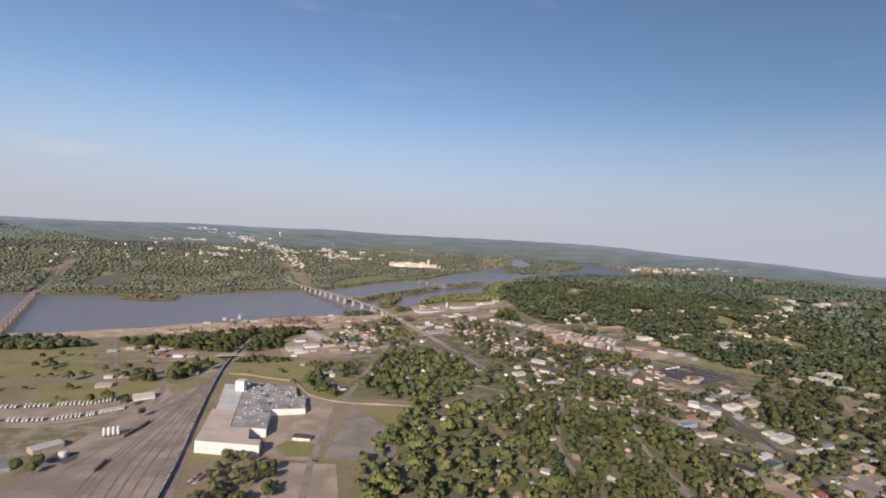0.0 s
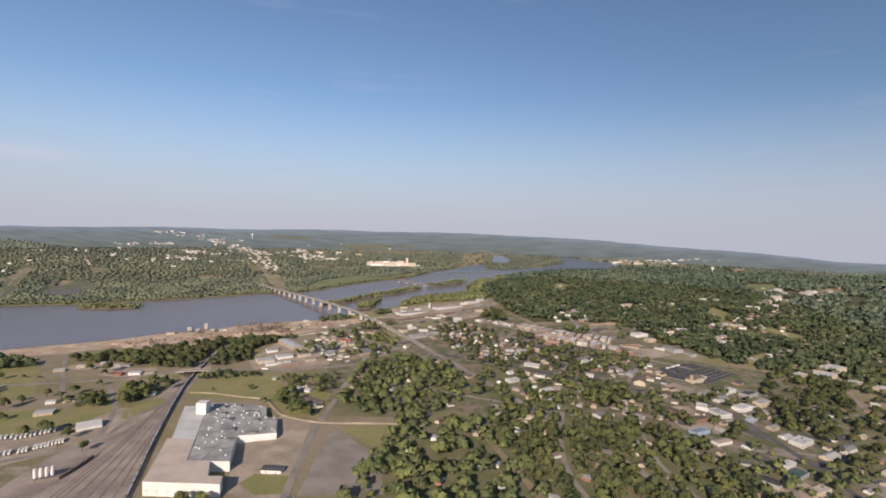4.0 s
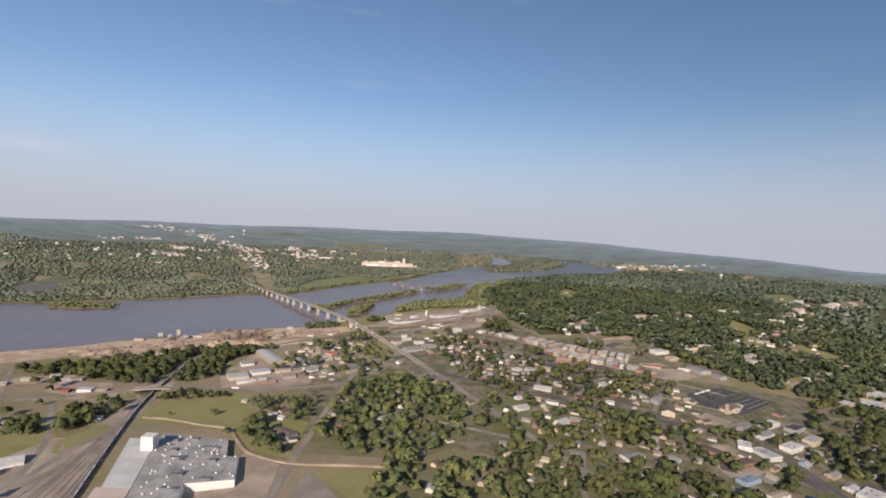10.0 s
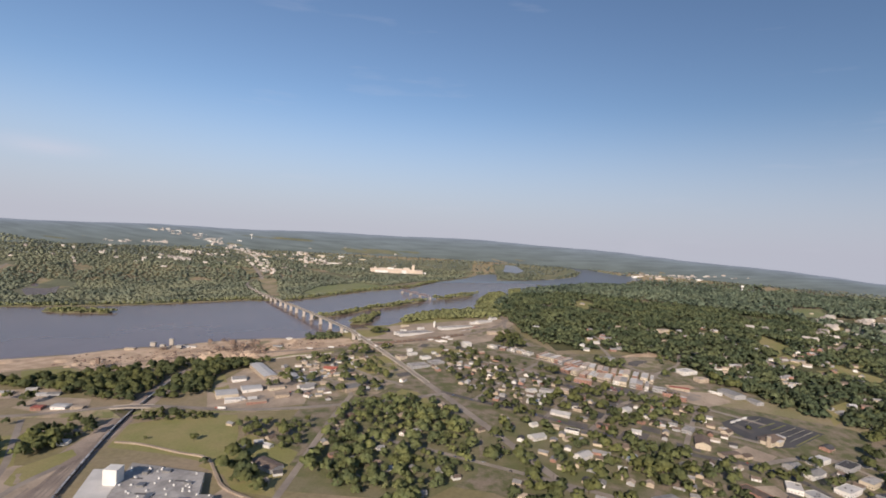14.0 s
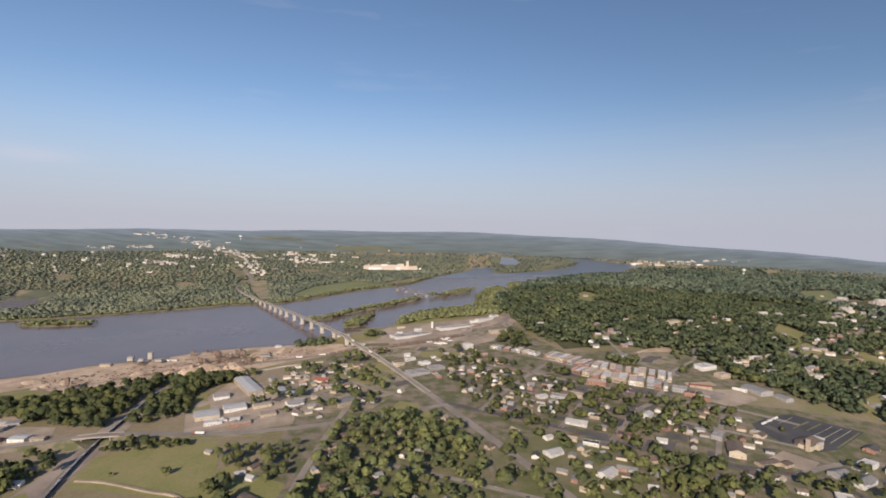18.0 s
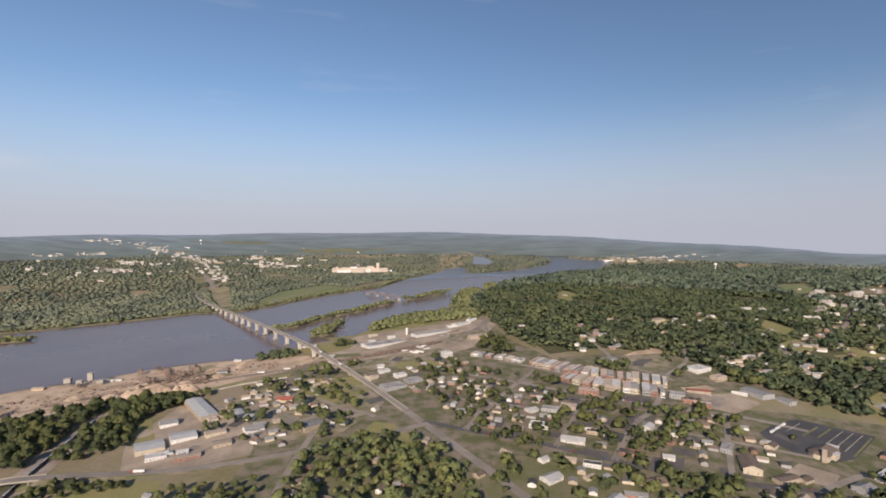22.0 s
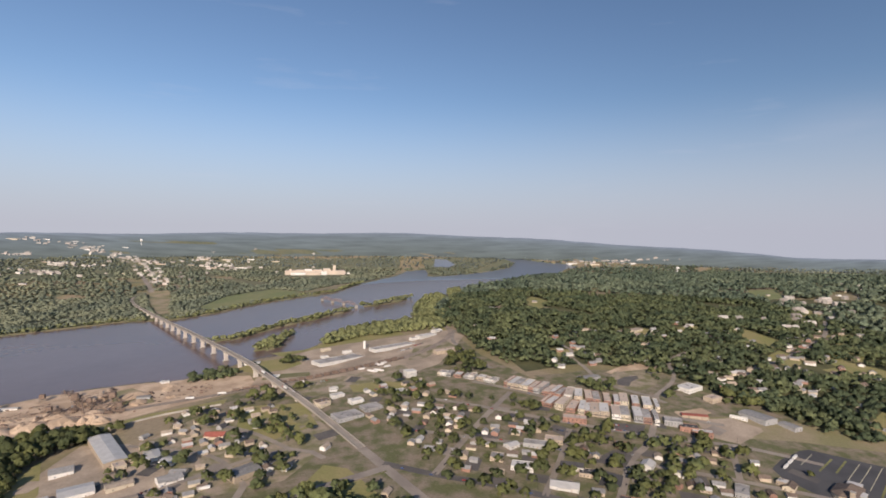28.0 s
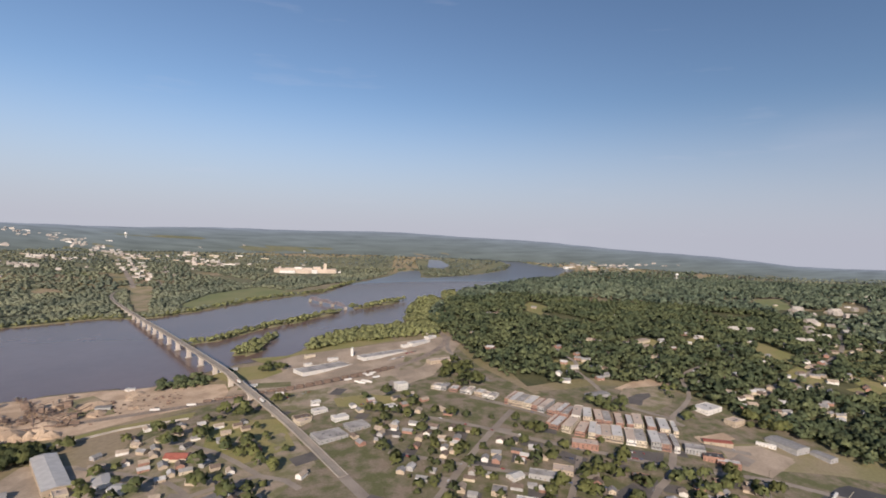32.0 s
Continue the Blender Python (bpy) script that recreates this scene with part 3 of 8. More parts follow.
# lawns and clearings on the hill
LAWNS = [[(536, 921), (594, 953), (544, 890), (505, 864)], [(686, 1125), (721, 1096), (740, 1053), (703, 1019), (659, 1056)], [(685, 1294), (691, 1203), (624, 1151), (625, 1212)],
         [(430, 1290), (500, 1300), (505, 1265), (445, 1245)], [(280, 1195), (325, 1185), (310, 1150), (275, 1160)], [(590, 1130), (650, 1165), (640, 1110), (600, 1085)], [(780, 1240), (860, 1235), (845, 1200), (790, 1200)], [(880, 1400), (960, 1440), (950, 1370), (890, 1360)], [(540, 1280), (600, 1320), (610, 1290), (560, 1255)], [(640, 1080), (690, 1090), (680, 1050), (645, 1040)]]


def build_woods():
    hill = [(165, 1330), (180, 1190), (215, 1085), (300, 1115), (389, 1095), (425, 1010), (447, 950), (466, 905), (486, 884), (520, 862), (590, 812), (740, 680), (1000, 560), (1500, 800), (2200, 2000), (2000, 3300), (1300, 3380), (1080, 3160), (860, 2860), (470, 1980), (320, 1830), (190, 1600), (150, 1440)]
    meadow = [(353, 1549), (405, 1623), (425, 1553), (373, 1474)]
    lots = [(310, 1060), (374, 1110), (400, 1085), (341, 1034)]
    open_right = [(930, 1567), (1030, 1690), (1130, 1705), (1020, 1560), (1120, 1530), (1240, 1640), (1280, 1640), (1220, 1530), (1020, 1425), (930, 1490)]
    near = [p for p in hill[:12]] + [(900, 900), (900, 1500), (400, 1700), (220, 1650), (150, 1440)]
    woods("woods", near, 7.6, 4.6, 8, 0.5, "dense green broadleaf woods covering the hill", 2, holes=[meadow, lots] + LAWNS, keep=0.86, patchy=0.2, lift=0.7)
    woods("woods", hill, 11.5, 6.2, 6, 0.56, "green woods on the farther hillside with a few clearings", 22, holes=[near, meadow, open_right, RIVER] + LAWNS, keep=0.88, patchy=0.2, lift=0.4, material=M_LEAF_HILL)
    woods("shore_woods", [(-60, 1300), (20, 1330), (150, 1345), (190, 1590), (120, 1440), (20, 1400), (-40, 1375)], 7, 4.6, 16, 0.45, "bright green willows along the shore", 3, material=M_LEAF_W)
    for k, isle in enumerate(ISLANDS):
        woods("island_woods", isle, 6.0, 3.8, 10, 0.45, "low green willows covering a river island", 4 + k, material=M_LEAF_W, keep=0.95)
    at = FAR_BANK.index((-256, 1950))
    back = [(x - 8, y + 8) for x, y in FAR_BANK[at:at + 9]]
    tan_field = [(-720, 2451), (-663, 2522), (-473, 1918), (-433, 1842), (-506, 1900)]
    green_field = [(-406, 2240), (-276, 2367), (-130, 2080), (-214, 1990), (-355, 1931), (-430, 1980)]
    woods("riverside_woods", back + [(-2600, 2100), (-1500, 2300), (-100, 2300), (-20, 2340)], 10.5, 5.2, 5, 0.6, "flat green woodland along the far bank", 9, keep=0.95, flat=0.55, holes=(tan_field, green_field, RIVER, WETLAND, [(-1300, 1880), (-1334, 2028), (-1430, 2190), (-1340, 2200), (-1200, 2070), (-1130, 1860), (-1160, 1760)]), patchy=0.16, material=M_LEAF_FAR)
    shore = FAR_BANK[at - 3:at + 9]
    woods("shore_willows", [(x + 2, y + 2) for x, y in shore] + [(x - 10, y + 34) for x, y in shore[::-1]], 9, 3.6, 5, 0.6, "pale green willows along the far shore", 16, keep=0.8, patchy=0.1, holes=(tan_field, RIVER), material=M_LEAF_W)
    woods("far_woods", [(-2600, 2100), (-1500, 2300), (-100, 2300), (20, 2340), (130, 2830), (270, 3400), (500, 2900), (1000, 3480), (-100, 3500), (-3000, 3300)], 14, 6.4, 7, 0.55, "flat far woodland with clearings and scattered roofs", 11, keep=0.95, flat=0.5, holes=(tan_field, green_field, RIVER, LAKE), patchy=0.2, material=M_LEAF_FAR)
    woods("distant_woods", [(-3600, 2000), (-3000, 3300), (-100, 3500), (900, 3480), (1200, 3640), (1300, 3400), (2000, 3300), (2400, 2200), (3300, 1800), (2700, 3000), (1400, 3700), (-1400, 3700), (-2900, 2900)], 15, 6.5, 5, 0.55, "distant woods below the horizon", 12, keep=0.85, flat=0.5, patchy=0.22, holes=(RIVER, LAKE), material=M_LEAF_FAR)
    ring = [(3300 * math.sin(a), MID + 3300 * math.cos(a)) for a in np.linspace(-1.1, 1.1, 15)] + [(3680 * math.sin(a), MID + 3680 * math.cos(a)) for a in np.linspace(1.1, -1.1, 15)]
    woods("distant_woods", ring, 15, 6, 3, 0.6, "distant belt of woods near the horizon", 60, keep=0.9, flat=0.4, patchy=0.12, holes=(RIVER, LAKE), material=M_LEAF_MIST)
    woods("strip_woods", [(-590, 930), (-500, 905), (-430, 880), (-355, 858), (-300, 862), (-268, 890), (-290, 960), (-262, 1000), (-240, 1030), (-300, 1040), (-368, 1030), (-423, 990), (-480, 970)], 8.5, 5.2, 18, 0.42, "dense dark green trees between the levee road and the sand bank", 13, keep=0.85, patchy=0.15, lift=0.5, material=M_LEAF_T)
    woods("bank_bushes", [(-215, 1172), (-150, 1180), (-140, 1225), (-185, 1240), (-225, 1205)], 7, 4, 16, 0.45, "green bushes at the foot of the bridge", 14, keep=0.8)
    woods("far_left_woods", [(-900, 880), (-690, 860), (-600, 900), (-660, 950), (-900, 950)], 9, 6, 14, 0.45, "dark trees beyond a green field", 15)

# ---- buildings ----
rnd = random.Random(5)
M_GLASS = mat("window_glass", (0.045, 0.05, 0.06), 0.08, vary=0.1, spec=0.6)
M_DOOR = mat("painted_door", (0.22, 0.14, 0.09), 0.6, vary=0.2, obj=0.4)
WALLS = {
    "white": mat("white_siding", (0.66, 0.63, 0.58), 0.75, vary=0.12, scale=0.2, obj=0.12),
    "tan": mat("tan_siding", (0.44, 0.36, 0.27), 0.8, vary=0.15, scale=0.2, obj=0.12),
    "grey": mat("grey_siding", (0.36, 0.35, 0.34), 0.8, vary=0.15, scale=0.2, obj=0.12),
    "brick": mat("red_brick", (0.33, 0.19, 0.14), 0.85, vary=0.25, scale=0.25, fine=3, obj=0.18, second=(0.25, 0.145, 0.11)),
    "cream": mat("cream_siding", (0.56, 0.48, 0.36), 0.8, vary=0.12, scale=0.2, obj=0.08),
    "blue": mat("blue_siding", (0.30, 0.36, 0.44), 0.8, vary=0.12, scale=0.2, obj=0.12),
}
ROOFS = {
    "brown": mat("brown_shingles", (0.185, 0.14, 0.11), 0.9, vary=0.25, scale=0.3, fine=2.5, obj=0.2),
    "dark": mat("dark_shingles", (0.095, 0.09, 0.09), 0.9, vary=0.25, scale=0.3, fine=2.5, obj=0.2),
    "grey": mat("grey_shingles", (0.27, 0.26, 0.25), 0.9, vary=0.2, scale=0.3, fine=2.5, obj=0.15),
    "light": mat("pale_metal", (0.50, 0.48, 0.45), 0.5, vary=0.12, scale=0.15, obj=0.08),
    "tan": mat("tan_shingles", (0.40, 0.325, 0.25), 0.9, vary=0.2, scale=0.3, fine=2.5, obj=0.12),
    "red": mat("red_metal", (0.36, 0.12, 0.085), 0.7, vary=0.2, scale=0.2, obj=0.1),
    "green": mat("green_metal", (0.09, 0.14, 0.12), 0.8, vary=0.2, scale=0.2),
    "blue": mat("blue_metal", (0.25, 0.30, 0.36), 0.8, vary=0.15, scale=0.2),
}
ROOF_WORD = {"brown": "brown shingle", "dark": "dark shingle", "grey": "grey shingle", "light": "pale metal", "tan": "tan", "red": "red metal", "green": "green metal", "blue": "blue metal"}


def plain_box(name, sx, sy, sz, material):
    bm = boxes((-sx / 2, sx / 2, -sy / 2, sy / 2, -sz / 2, sz / 2))
    me = bpy.data.meshes.new(name)
    bm.to_mesh(me)
    bm.free()
    me.materials.append(material)
    return me


def frame_mesh(name, sx, sz, t, material):
    bm = boxes((-sx / 2 - t, sx / 2 + t, -0.09, 0.05, sz / 2, sz / 2 + t), (-sx / 2 - t, sx / 2 + t, -0.12, 0.05, -sz / 2 - t, -sz / 2),
               (-sx / 2 - t, -sx / 2, -0.09, 0.05, -sz / 2, sz / 2), (sx / 2, sx / 2 + t, -0.09, 0.05, -sz / 2, sz / 2))
    me = bpy.data.meshes.new(name)
    bm.to_mesh(me)
    bm.free()
    me.materials.append(material)
    return me


WIN = plain_box("window", 1.2, 0.12, 1.5, M_GLASS)
WIN_TALL = plain_box("window", 1.1, 0.12, 2.1, M_GLASS)
WIN_FRAME = frame_mesh("frame", 1.2, 1.5, 0.14, WALLS["white"])
WIN_FRAME_TALL = frame_mesh("frame", 1.1, 2.1, 0.16, M_CONCRETE)
DOOR = plain_box("door", 1.1, 0.14, 2.1, M_DOOR)
DOCK = plain_box("door", 3.4, 0.14, 3.6, M_LIGHT_ROOF)
SHOP = plain_box("shop_window", 1.0, 0.14, 2.4, M_GLASS)


def openings(root, w, d, rot, rows, gap, tall=False, frames=True, door=True, most=5):
    """Windows on the two sides that face the open south, a door on the first."""
    for side in range(4):
        a = side * 90.0
        nx, ny = math.sin(radians(a)), -math.cos(radians(a))
        world_ny = nx * math.sin(radians(rot)) + ny * math.cos(radians(rot))
        if world_ny > -0.35:
            continue
        length, depth = (w, d) if side % 2 == 0 else (d, w)
        n = max(1, min(most, int(length / gap)))
        for zi, z in enumerate(rows):
            for i in range(n):
                u = (i + 0.5) * length / n - length / 2
                m = pose(0, 0, 0, 0, 0, a) @ pose(u, -depth / 2, z)
                if door and zi == 0 and i == n // 2:
                    share("door", DOOR, root, pose(0, 0, 0, 0, 0, a) @ pose(u, -depth / 2, 1.05))
                    continue
                ob = share("window", WIN_TALL if tall else WIN, root, m)
                if frames:
                    share("frame", WIN_FRAME_TALL if tall else WIN_FRAME, ob)


def gable(x, y, w, d, rot, h=5.0, wall=None, roof=None, label="", name="house", category="house", group="houses of the town", detail=True, porch=None, surveyed=True, pitch=0.18):
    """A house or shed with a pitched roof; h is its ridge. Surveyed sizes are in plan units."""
    if surveyed:
        w, d, h = w * K * 0.92, d * K * 0.92, h * 1.2
    w, d = max(w, 7.5), max(d, 7.5)
    if d > w:
        w, d, rot = d, w, rot + 90
    rot = (rot + 90) % 180 - 90
    wall = wall or rnd.choice(("white", "tan", "tan", "grey", "cream", "brick", "white", "grey", "tan"))
    roof = roof or rnd.choice(("brown", "brown", "grey", "dark", "grey", "tan", "tan", "light", "brown", "grey"))
    eave = max(2.7, h * (0.62 if pitch > 0.1 else 0.8))
    top = max(h, eave + pitch * d)
    CLEAR.append((x, y, 0.42 * math.hypot(w, d) / K))
    root = thing(name, x, y, rot, label or "%s %s with a %s roof" % (wall, {"house": "wooden house", "shed": "metal shed"}.get(name, name.replace("_", " ")) if wall != "brick" else "brick house", ROOF_WORD[roof]), category, group)
    bm = bmesh.new()
    prof = [(-d / 2, -1.2), (d / 2, -1.2), (d / 2, eave), (0, top), (-d / 2, eave)]
    a, b = ([bm.verts.new((s * w / 2, p, q)) for p, q in prof] for s in (-1, 1))
    bm.faces.new(a[::-1])
    bm.faces.new(b)
    for i in range(5):
        j = (i + 1) % 5
        bm.faces.new((a[i], a[j], b[j], b[i]))
    part("wall", bm, WALLS[wall], root)
    bm = bmesh.new()
    o, slope = 0.55, (top - eave) / (d / 2)
    for s in (-1, 1):
        lo, hi = (s * (d / 2 + o), eave - slope * o), (0, top)
        v = []
        for xx in (-w / 2 - o, w / 2 + o):
            v.append([bm.verts.new((xx, p, q + k)) for p, q in (lo, hi) for k in (0.03, 0.25)])
        for f in ((0, 1, 3, 2),):
            bm.faces.new([v[0][i] for i in f])
            bm.faces.new([v[1][i] for i in reversed(f)])
        for i, j in ((0, 1), (1, 3), (3, 2), (2, 0)):
            bm.faces.new((v[0][j], v[0][i], v[1][i], v[1][j]))
    bmesh.ops.recalc_face_normals(bm, faces=bm.faces[:])
    part("roof", bm, ROOFS[roof], root)
    if detail:
        openings(root, w, d, rot, (1.7,), 3.6, frames=False, most=2)
        if name == "house" and rnd.random() < 0.5:
            part("chimney", boxes((w * 0.2, w * 0.2 + 0.8, 0.6, 1.3, eave, top + 0.9)), WALLS["brick"], root)
    if porch is None:
        porch = name == "house" and rnd.random() < 0.45
    if porch:
        pw = w * 0.45
        bm = boxes((-pw / 2, pw / 2, -d / 2 - 2.4, -d / 2, eave - 0.45, eave - 0.25))
        part("porch_roof", bm, ROOFS[roof], root)
        for s in (-1, 1):
            part("porch_post", boxes((s * pw * 0.45 - 0.1, s * pw * 0.45 + 0.1, -d / 2 - 2.3, -d / 2 - 2.1, -1.0, eave - 0.45)), WALLS["white"], root)
    return root


def walls_ring(w, d, h, t=0.35, foot=-2.0):
    bm = bmesh.new()
    ring = [[bm.verts.new((sx * (w / 2 - i), sy * (d / 2 - i), z)) for sx, sy in ((-1, -1), (1, -1), (1, 1), (-1, 1))] for i, z in ((0, foot), (0, h), (t, h), (t, foot))]
    for a, b in zip(ring, ring[1:] + ring[:1]):
        for i in range(4):
            j = (i + 1) % 4
            bm.faces.new((a[i], a[j], b[j], b[i]))
    return bm


def flat(x, y, w, d, rot, h=6.0, wall="tan", roof=None, label="", name="shop_building", category="building", group="", units=2, rows=(1.8,), tall=False, frames=False, docks=0):
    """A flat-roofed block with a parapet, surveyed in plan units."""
    w, d, h = w * K * 0.94, d * K * 0.94, h * 1.15
    w, d = max(w, 6), max(d, 6)
    rot = (rot + 90) % 180 - 90
    CLEAR.append((x, y, 0.45 * math.hypot(w, d) / K))
    root = thing(name, x, y, rot, label or "%s flat-roofed building with a low parapet" % wall, category, group)
    part("wall", walls_ring(w, d, h), WALLS[wall] if wall in WALLS else wall, root)
    part("roof", boxes((-w / 2 + 0.35, w / 2 - 0.35, -d / 2 + 0.35, d / 2 - 0.35, h - 0.8, h - 0.5)), roof or M_LIGHT_ROOF, root)
    for k in range(units):
        ux, uy = rnd.uniform(-0.35, 0.35) * w, rnd.uniform(-0.35, 0.35) * d
        s = rnd.uniform(0.9, 1.6)
        part("roof_unit", boxes((ux - s, ux + s, uy - s * 0.7, uy + s * 0.7, h - 0.5, h + 0.8)), M_STEEL, root, "grey rooftop unit")
    if rows:
        openings(root, w, d, rot, rows, 3.4, tall, frames, True, 6)
    for k in range(docks):
        share("dock_door", DOCK, root, pose((k + 0.5) * w / docks - w / 2, -d / 2, 1.85))
    return root


# factory beside the rail yard
def factory():
    cx, cy = -200, 580
    z = gz(cx, cy)
    CLEAR.append((cx, 540, 60))
    CLEAR.append((cx, 620, 60))
    root = thing("factory", cx, cy, 0, "sprawling factory with tan and grey flat roofs and white walls", "factory", z=z)
    def rel(p):
        return [((a - cx) * K, (b - cy) * K) for a, b in p]
    tan = rel([(-222, 484), (-161, 481), (-164, 495), (-176, 495), (-185, 522), (-205, 523), (-218, 570), (-244, 571)])
    grey = rel([(-205, 524.5), (-184, 523.5), (-169, 524), (-183, 581), (-147, 590), (-158, 633), (-169, 633), (-180, 669), (-246, 681), (-238, 645), (-217.5, 571)])
    pale = rel([(-241, 573), (-219, 572.5), (-239, 646), (-246, 650), (-255, 668), (-270, 667)])
    for nm, poly, h, wall, roof in (("south_hall", tan, 13.0, M_WHITE, M_TAN_ROOF), ("main_hall", grey, 12.2, M_WHITE, M_GREY_ROOF), ("west_hall", pale, 11.4, M_WHITE, M_LIGHT_ROOF)):
        block = part(nm, prism(poly, -4, h), wall, root)
        c = Vector((sum(p[0] for p in poly) / len(poly), sum(p[1] for p in poly) / len(poly)))
        rim = [tuple(Vector(p) + (c - Vector(p)).normalized() * 0.15) for p in poly]
        part("roof", prism(rim, h + 0.01, h + 0.25), roof, block)
    part("tower", boxes((-70, -54, 90, 106, -2, 30)), M_WHITE, root, "tall white rooftop tower")
    part("dock_building", prism(rel([(-194, 549), (-177, 549), (-170, 527), (-184, 527)]), -3, 10.5), M_WHITE, root)
    vent = bmesh.new()
    tube(vent, 0, 0, 0, 1.3, 1.35, 1.0, 10)
    tube(vent, 0, 0, 1.3, 1.8, 1.5, 0.5, 10)
    me = bpy.data.meshes.new("roof_vent")
    vent.to_mesh(me)
    vent.free()
    me.materials.append(M_WHITE)
    for i in range(60):
        for _ in range(20):
            vx, vy = rnd.uniform(-66, 78), rnd.uniform(-80, 148)
            if bool(inside(grey, np.array([vx]), np.array([vy]))[0]):
                break
        share("roof_vent", me, root, pose(vx, vy, 12.4))
    M_TAR = mat("tar_band", (0.15, 0.14, 0.135), 0.9, vary=0.3, scale=0.1)
    prng = random.Random(8)
    for i in range(26):
        vx, vy = prng.uniform(-60, 70), prng.uniform(-75, 140)
        w, d = prng.choice(((26, 0.8), (0.8, 22), (9, 6), (14, 4), (34, 1.0)))
        corners = [(vx + a * w / 2, vy + b * d / 2) for a in (-1, 1) for b in (-1, 1)]
        if all(bool(inside(grey, np.array([a]), np.array([b]))[0]) for a, b in corners):
            part("roof_patch", boxes((vx - w / 2, vx + w / 2, vy - d / 2, vy + d / 2, 12.4, 12.52 + 0.004 * i)), M_TAR, root)
    for x0, x1, y0, y1, h in ((-40, -34, 120, 128, 3.5), (-20, -10, 128, 134, 2.5), (30, 40, 60, 66, 3), (10, 16, 20, 30, 2.4), (40, 52, 12, 16, 2.2), (-8, -2, 60, 75, 2.0), (20, 28, 100, 104, 3), (-30, -22, 88, 96, 2.8)):
        part("roof_unit", boxes((x0, x1, y0, y1, 12.3, 12.3 + h)), M_STEEL, root)
    for k in range(7):
        share("dock_door", DOCK, root, pose(-28 + k * 12.2, -144.6 - k * 0.6, 2.6, 0, 0, -2.8))


# downtown: two facing rows of old brick shop buildings
def downtown():
    def row(pts, depth, seed, low, high):
        r = random.Random(seed)
        line = resample([(*p, 0) for p in pts], 1.0)
        i = 0
        while i < len(line) - 8:
            n = r.choice((6, 6, 7, 8, 9))
            a, b = line[i], line[min(i + n, len(line) - 1)]
            wd = (b - a).length
            ang = math.degrees(math.atan2(b.y - a.y, b.x - a.x))
            mid = (a + b) / 2
            dd = depth + r.uniform(-3, 3)
            side = Vector((-(b - a).y, (b - a).x, 0)).normalized()
            c = mid + side * dd / 2
            h = r.uniform(low, high)
            wall = r.choice(("brick", "brick", "white", "tan", "cream", "brick", "grey"))
            roof = r.choice((M_LIGHT_ROOF, M_LIGHT_ROOF, M_TAN_ROOF, M_TAN_ROOF, M_GREY_ROOF))
            word = {"brick": "red brick", "white": "white painted", "tan": "tan brick", "cream": "cream stucco", "grey": "grey stone"}[wall]
            root = flat(c.x, c.y, (wd - 0.1) / 0.94, dd / 0.94, ang, h / 1.15, wall, roof, "old %s shop building with a flat roof" % word, "shop_building", "building", "old downtown shop row", 1, (4.9,) if h < 8.5 else (4.9, 7.6), True, True)
            wd, dd = (wd - 0.1) * K, dd * K
            part("cornice", boxes((-wd / 2 + 0.1, wd / 2 - 0.1, -dd / 2 - 0.35, -dd / 2, h - 0.35, h + 0.15)), M_CONCRETE, root)
            k = int(wd / 1.6)
            for q in range(k):
                share("shop_window", SHOP, root, pose((q + 0.5) * wd / k - wd / 2, -dd / 2 - 0.02, 1.5))
            i += n + (r.choice((0, 0, 0, 3)))
    row([(172, 1052), (200, 1030), (231, 1004), (275, 985), (324, 962)], 32, 1, 6.2, 9.2)
    row([(196, 993), (224, 970), (256, 954), (302, 933)], 31, 2, 6.2, 9.2)
    row([(100, 1105), (140, 1082), (168, 1060)], 14, 3, 5.0, 7.5)


factory()
downtown()

# ---- roads, bridges, railway ----
def road(name, pts, width, material, label, shift=0.0, lift=0.22):
    ROADS.append((plan([p[:2] for p in pts]), width / 2 + 0.8))
    return strip(name, pts, width, material, lift, label, "road", shift=shift)


def solid_band(pts, width, top, thick, step=12):
    """A slab along a line whose points give its height."""
    line = resample(pts, step)
    bm, last = bmesh.new(), None
    for p, s in zip(line, sides(line)):
        a, b = p - s * width / 2, p + s * width / 2
        now = [bm.verts.new((q.x, q.y, q.z + k)) for q, k in ((a, top), (b, top), (b, top - thick), (a, top - thick))]
        if last:
            for i in range(4):
                j = (i + 1) % 4
                bm.faces.new((last[i], last[j], now[j], now[i]))
        else:
            bm.faces.new(now)
        last = now
    bm.faces.new(last[::-1])
    bmesh.ops.recalc_face_normals(bm, faces=bm.faces[:])
    return bm, line


def offset_line(pts, d):
    line = [Vector(p) for p in pts]
    return [tuple(p + s * d) for p, s in zip(line, sides(line))]


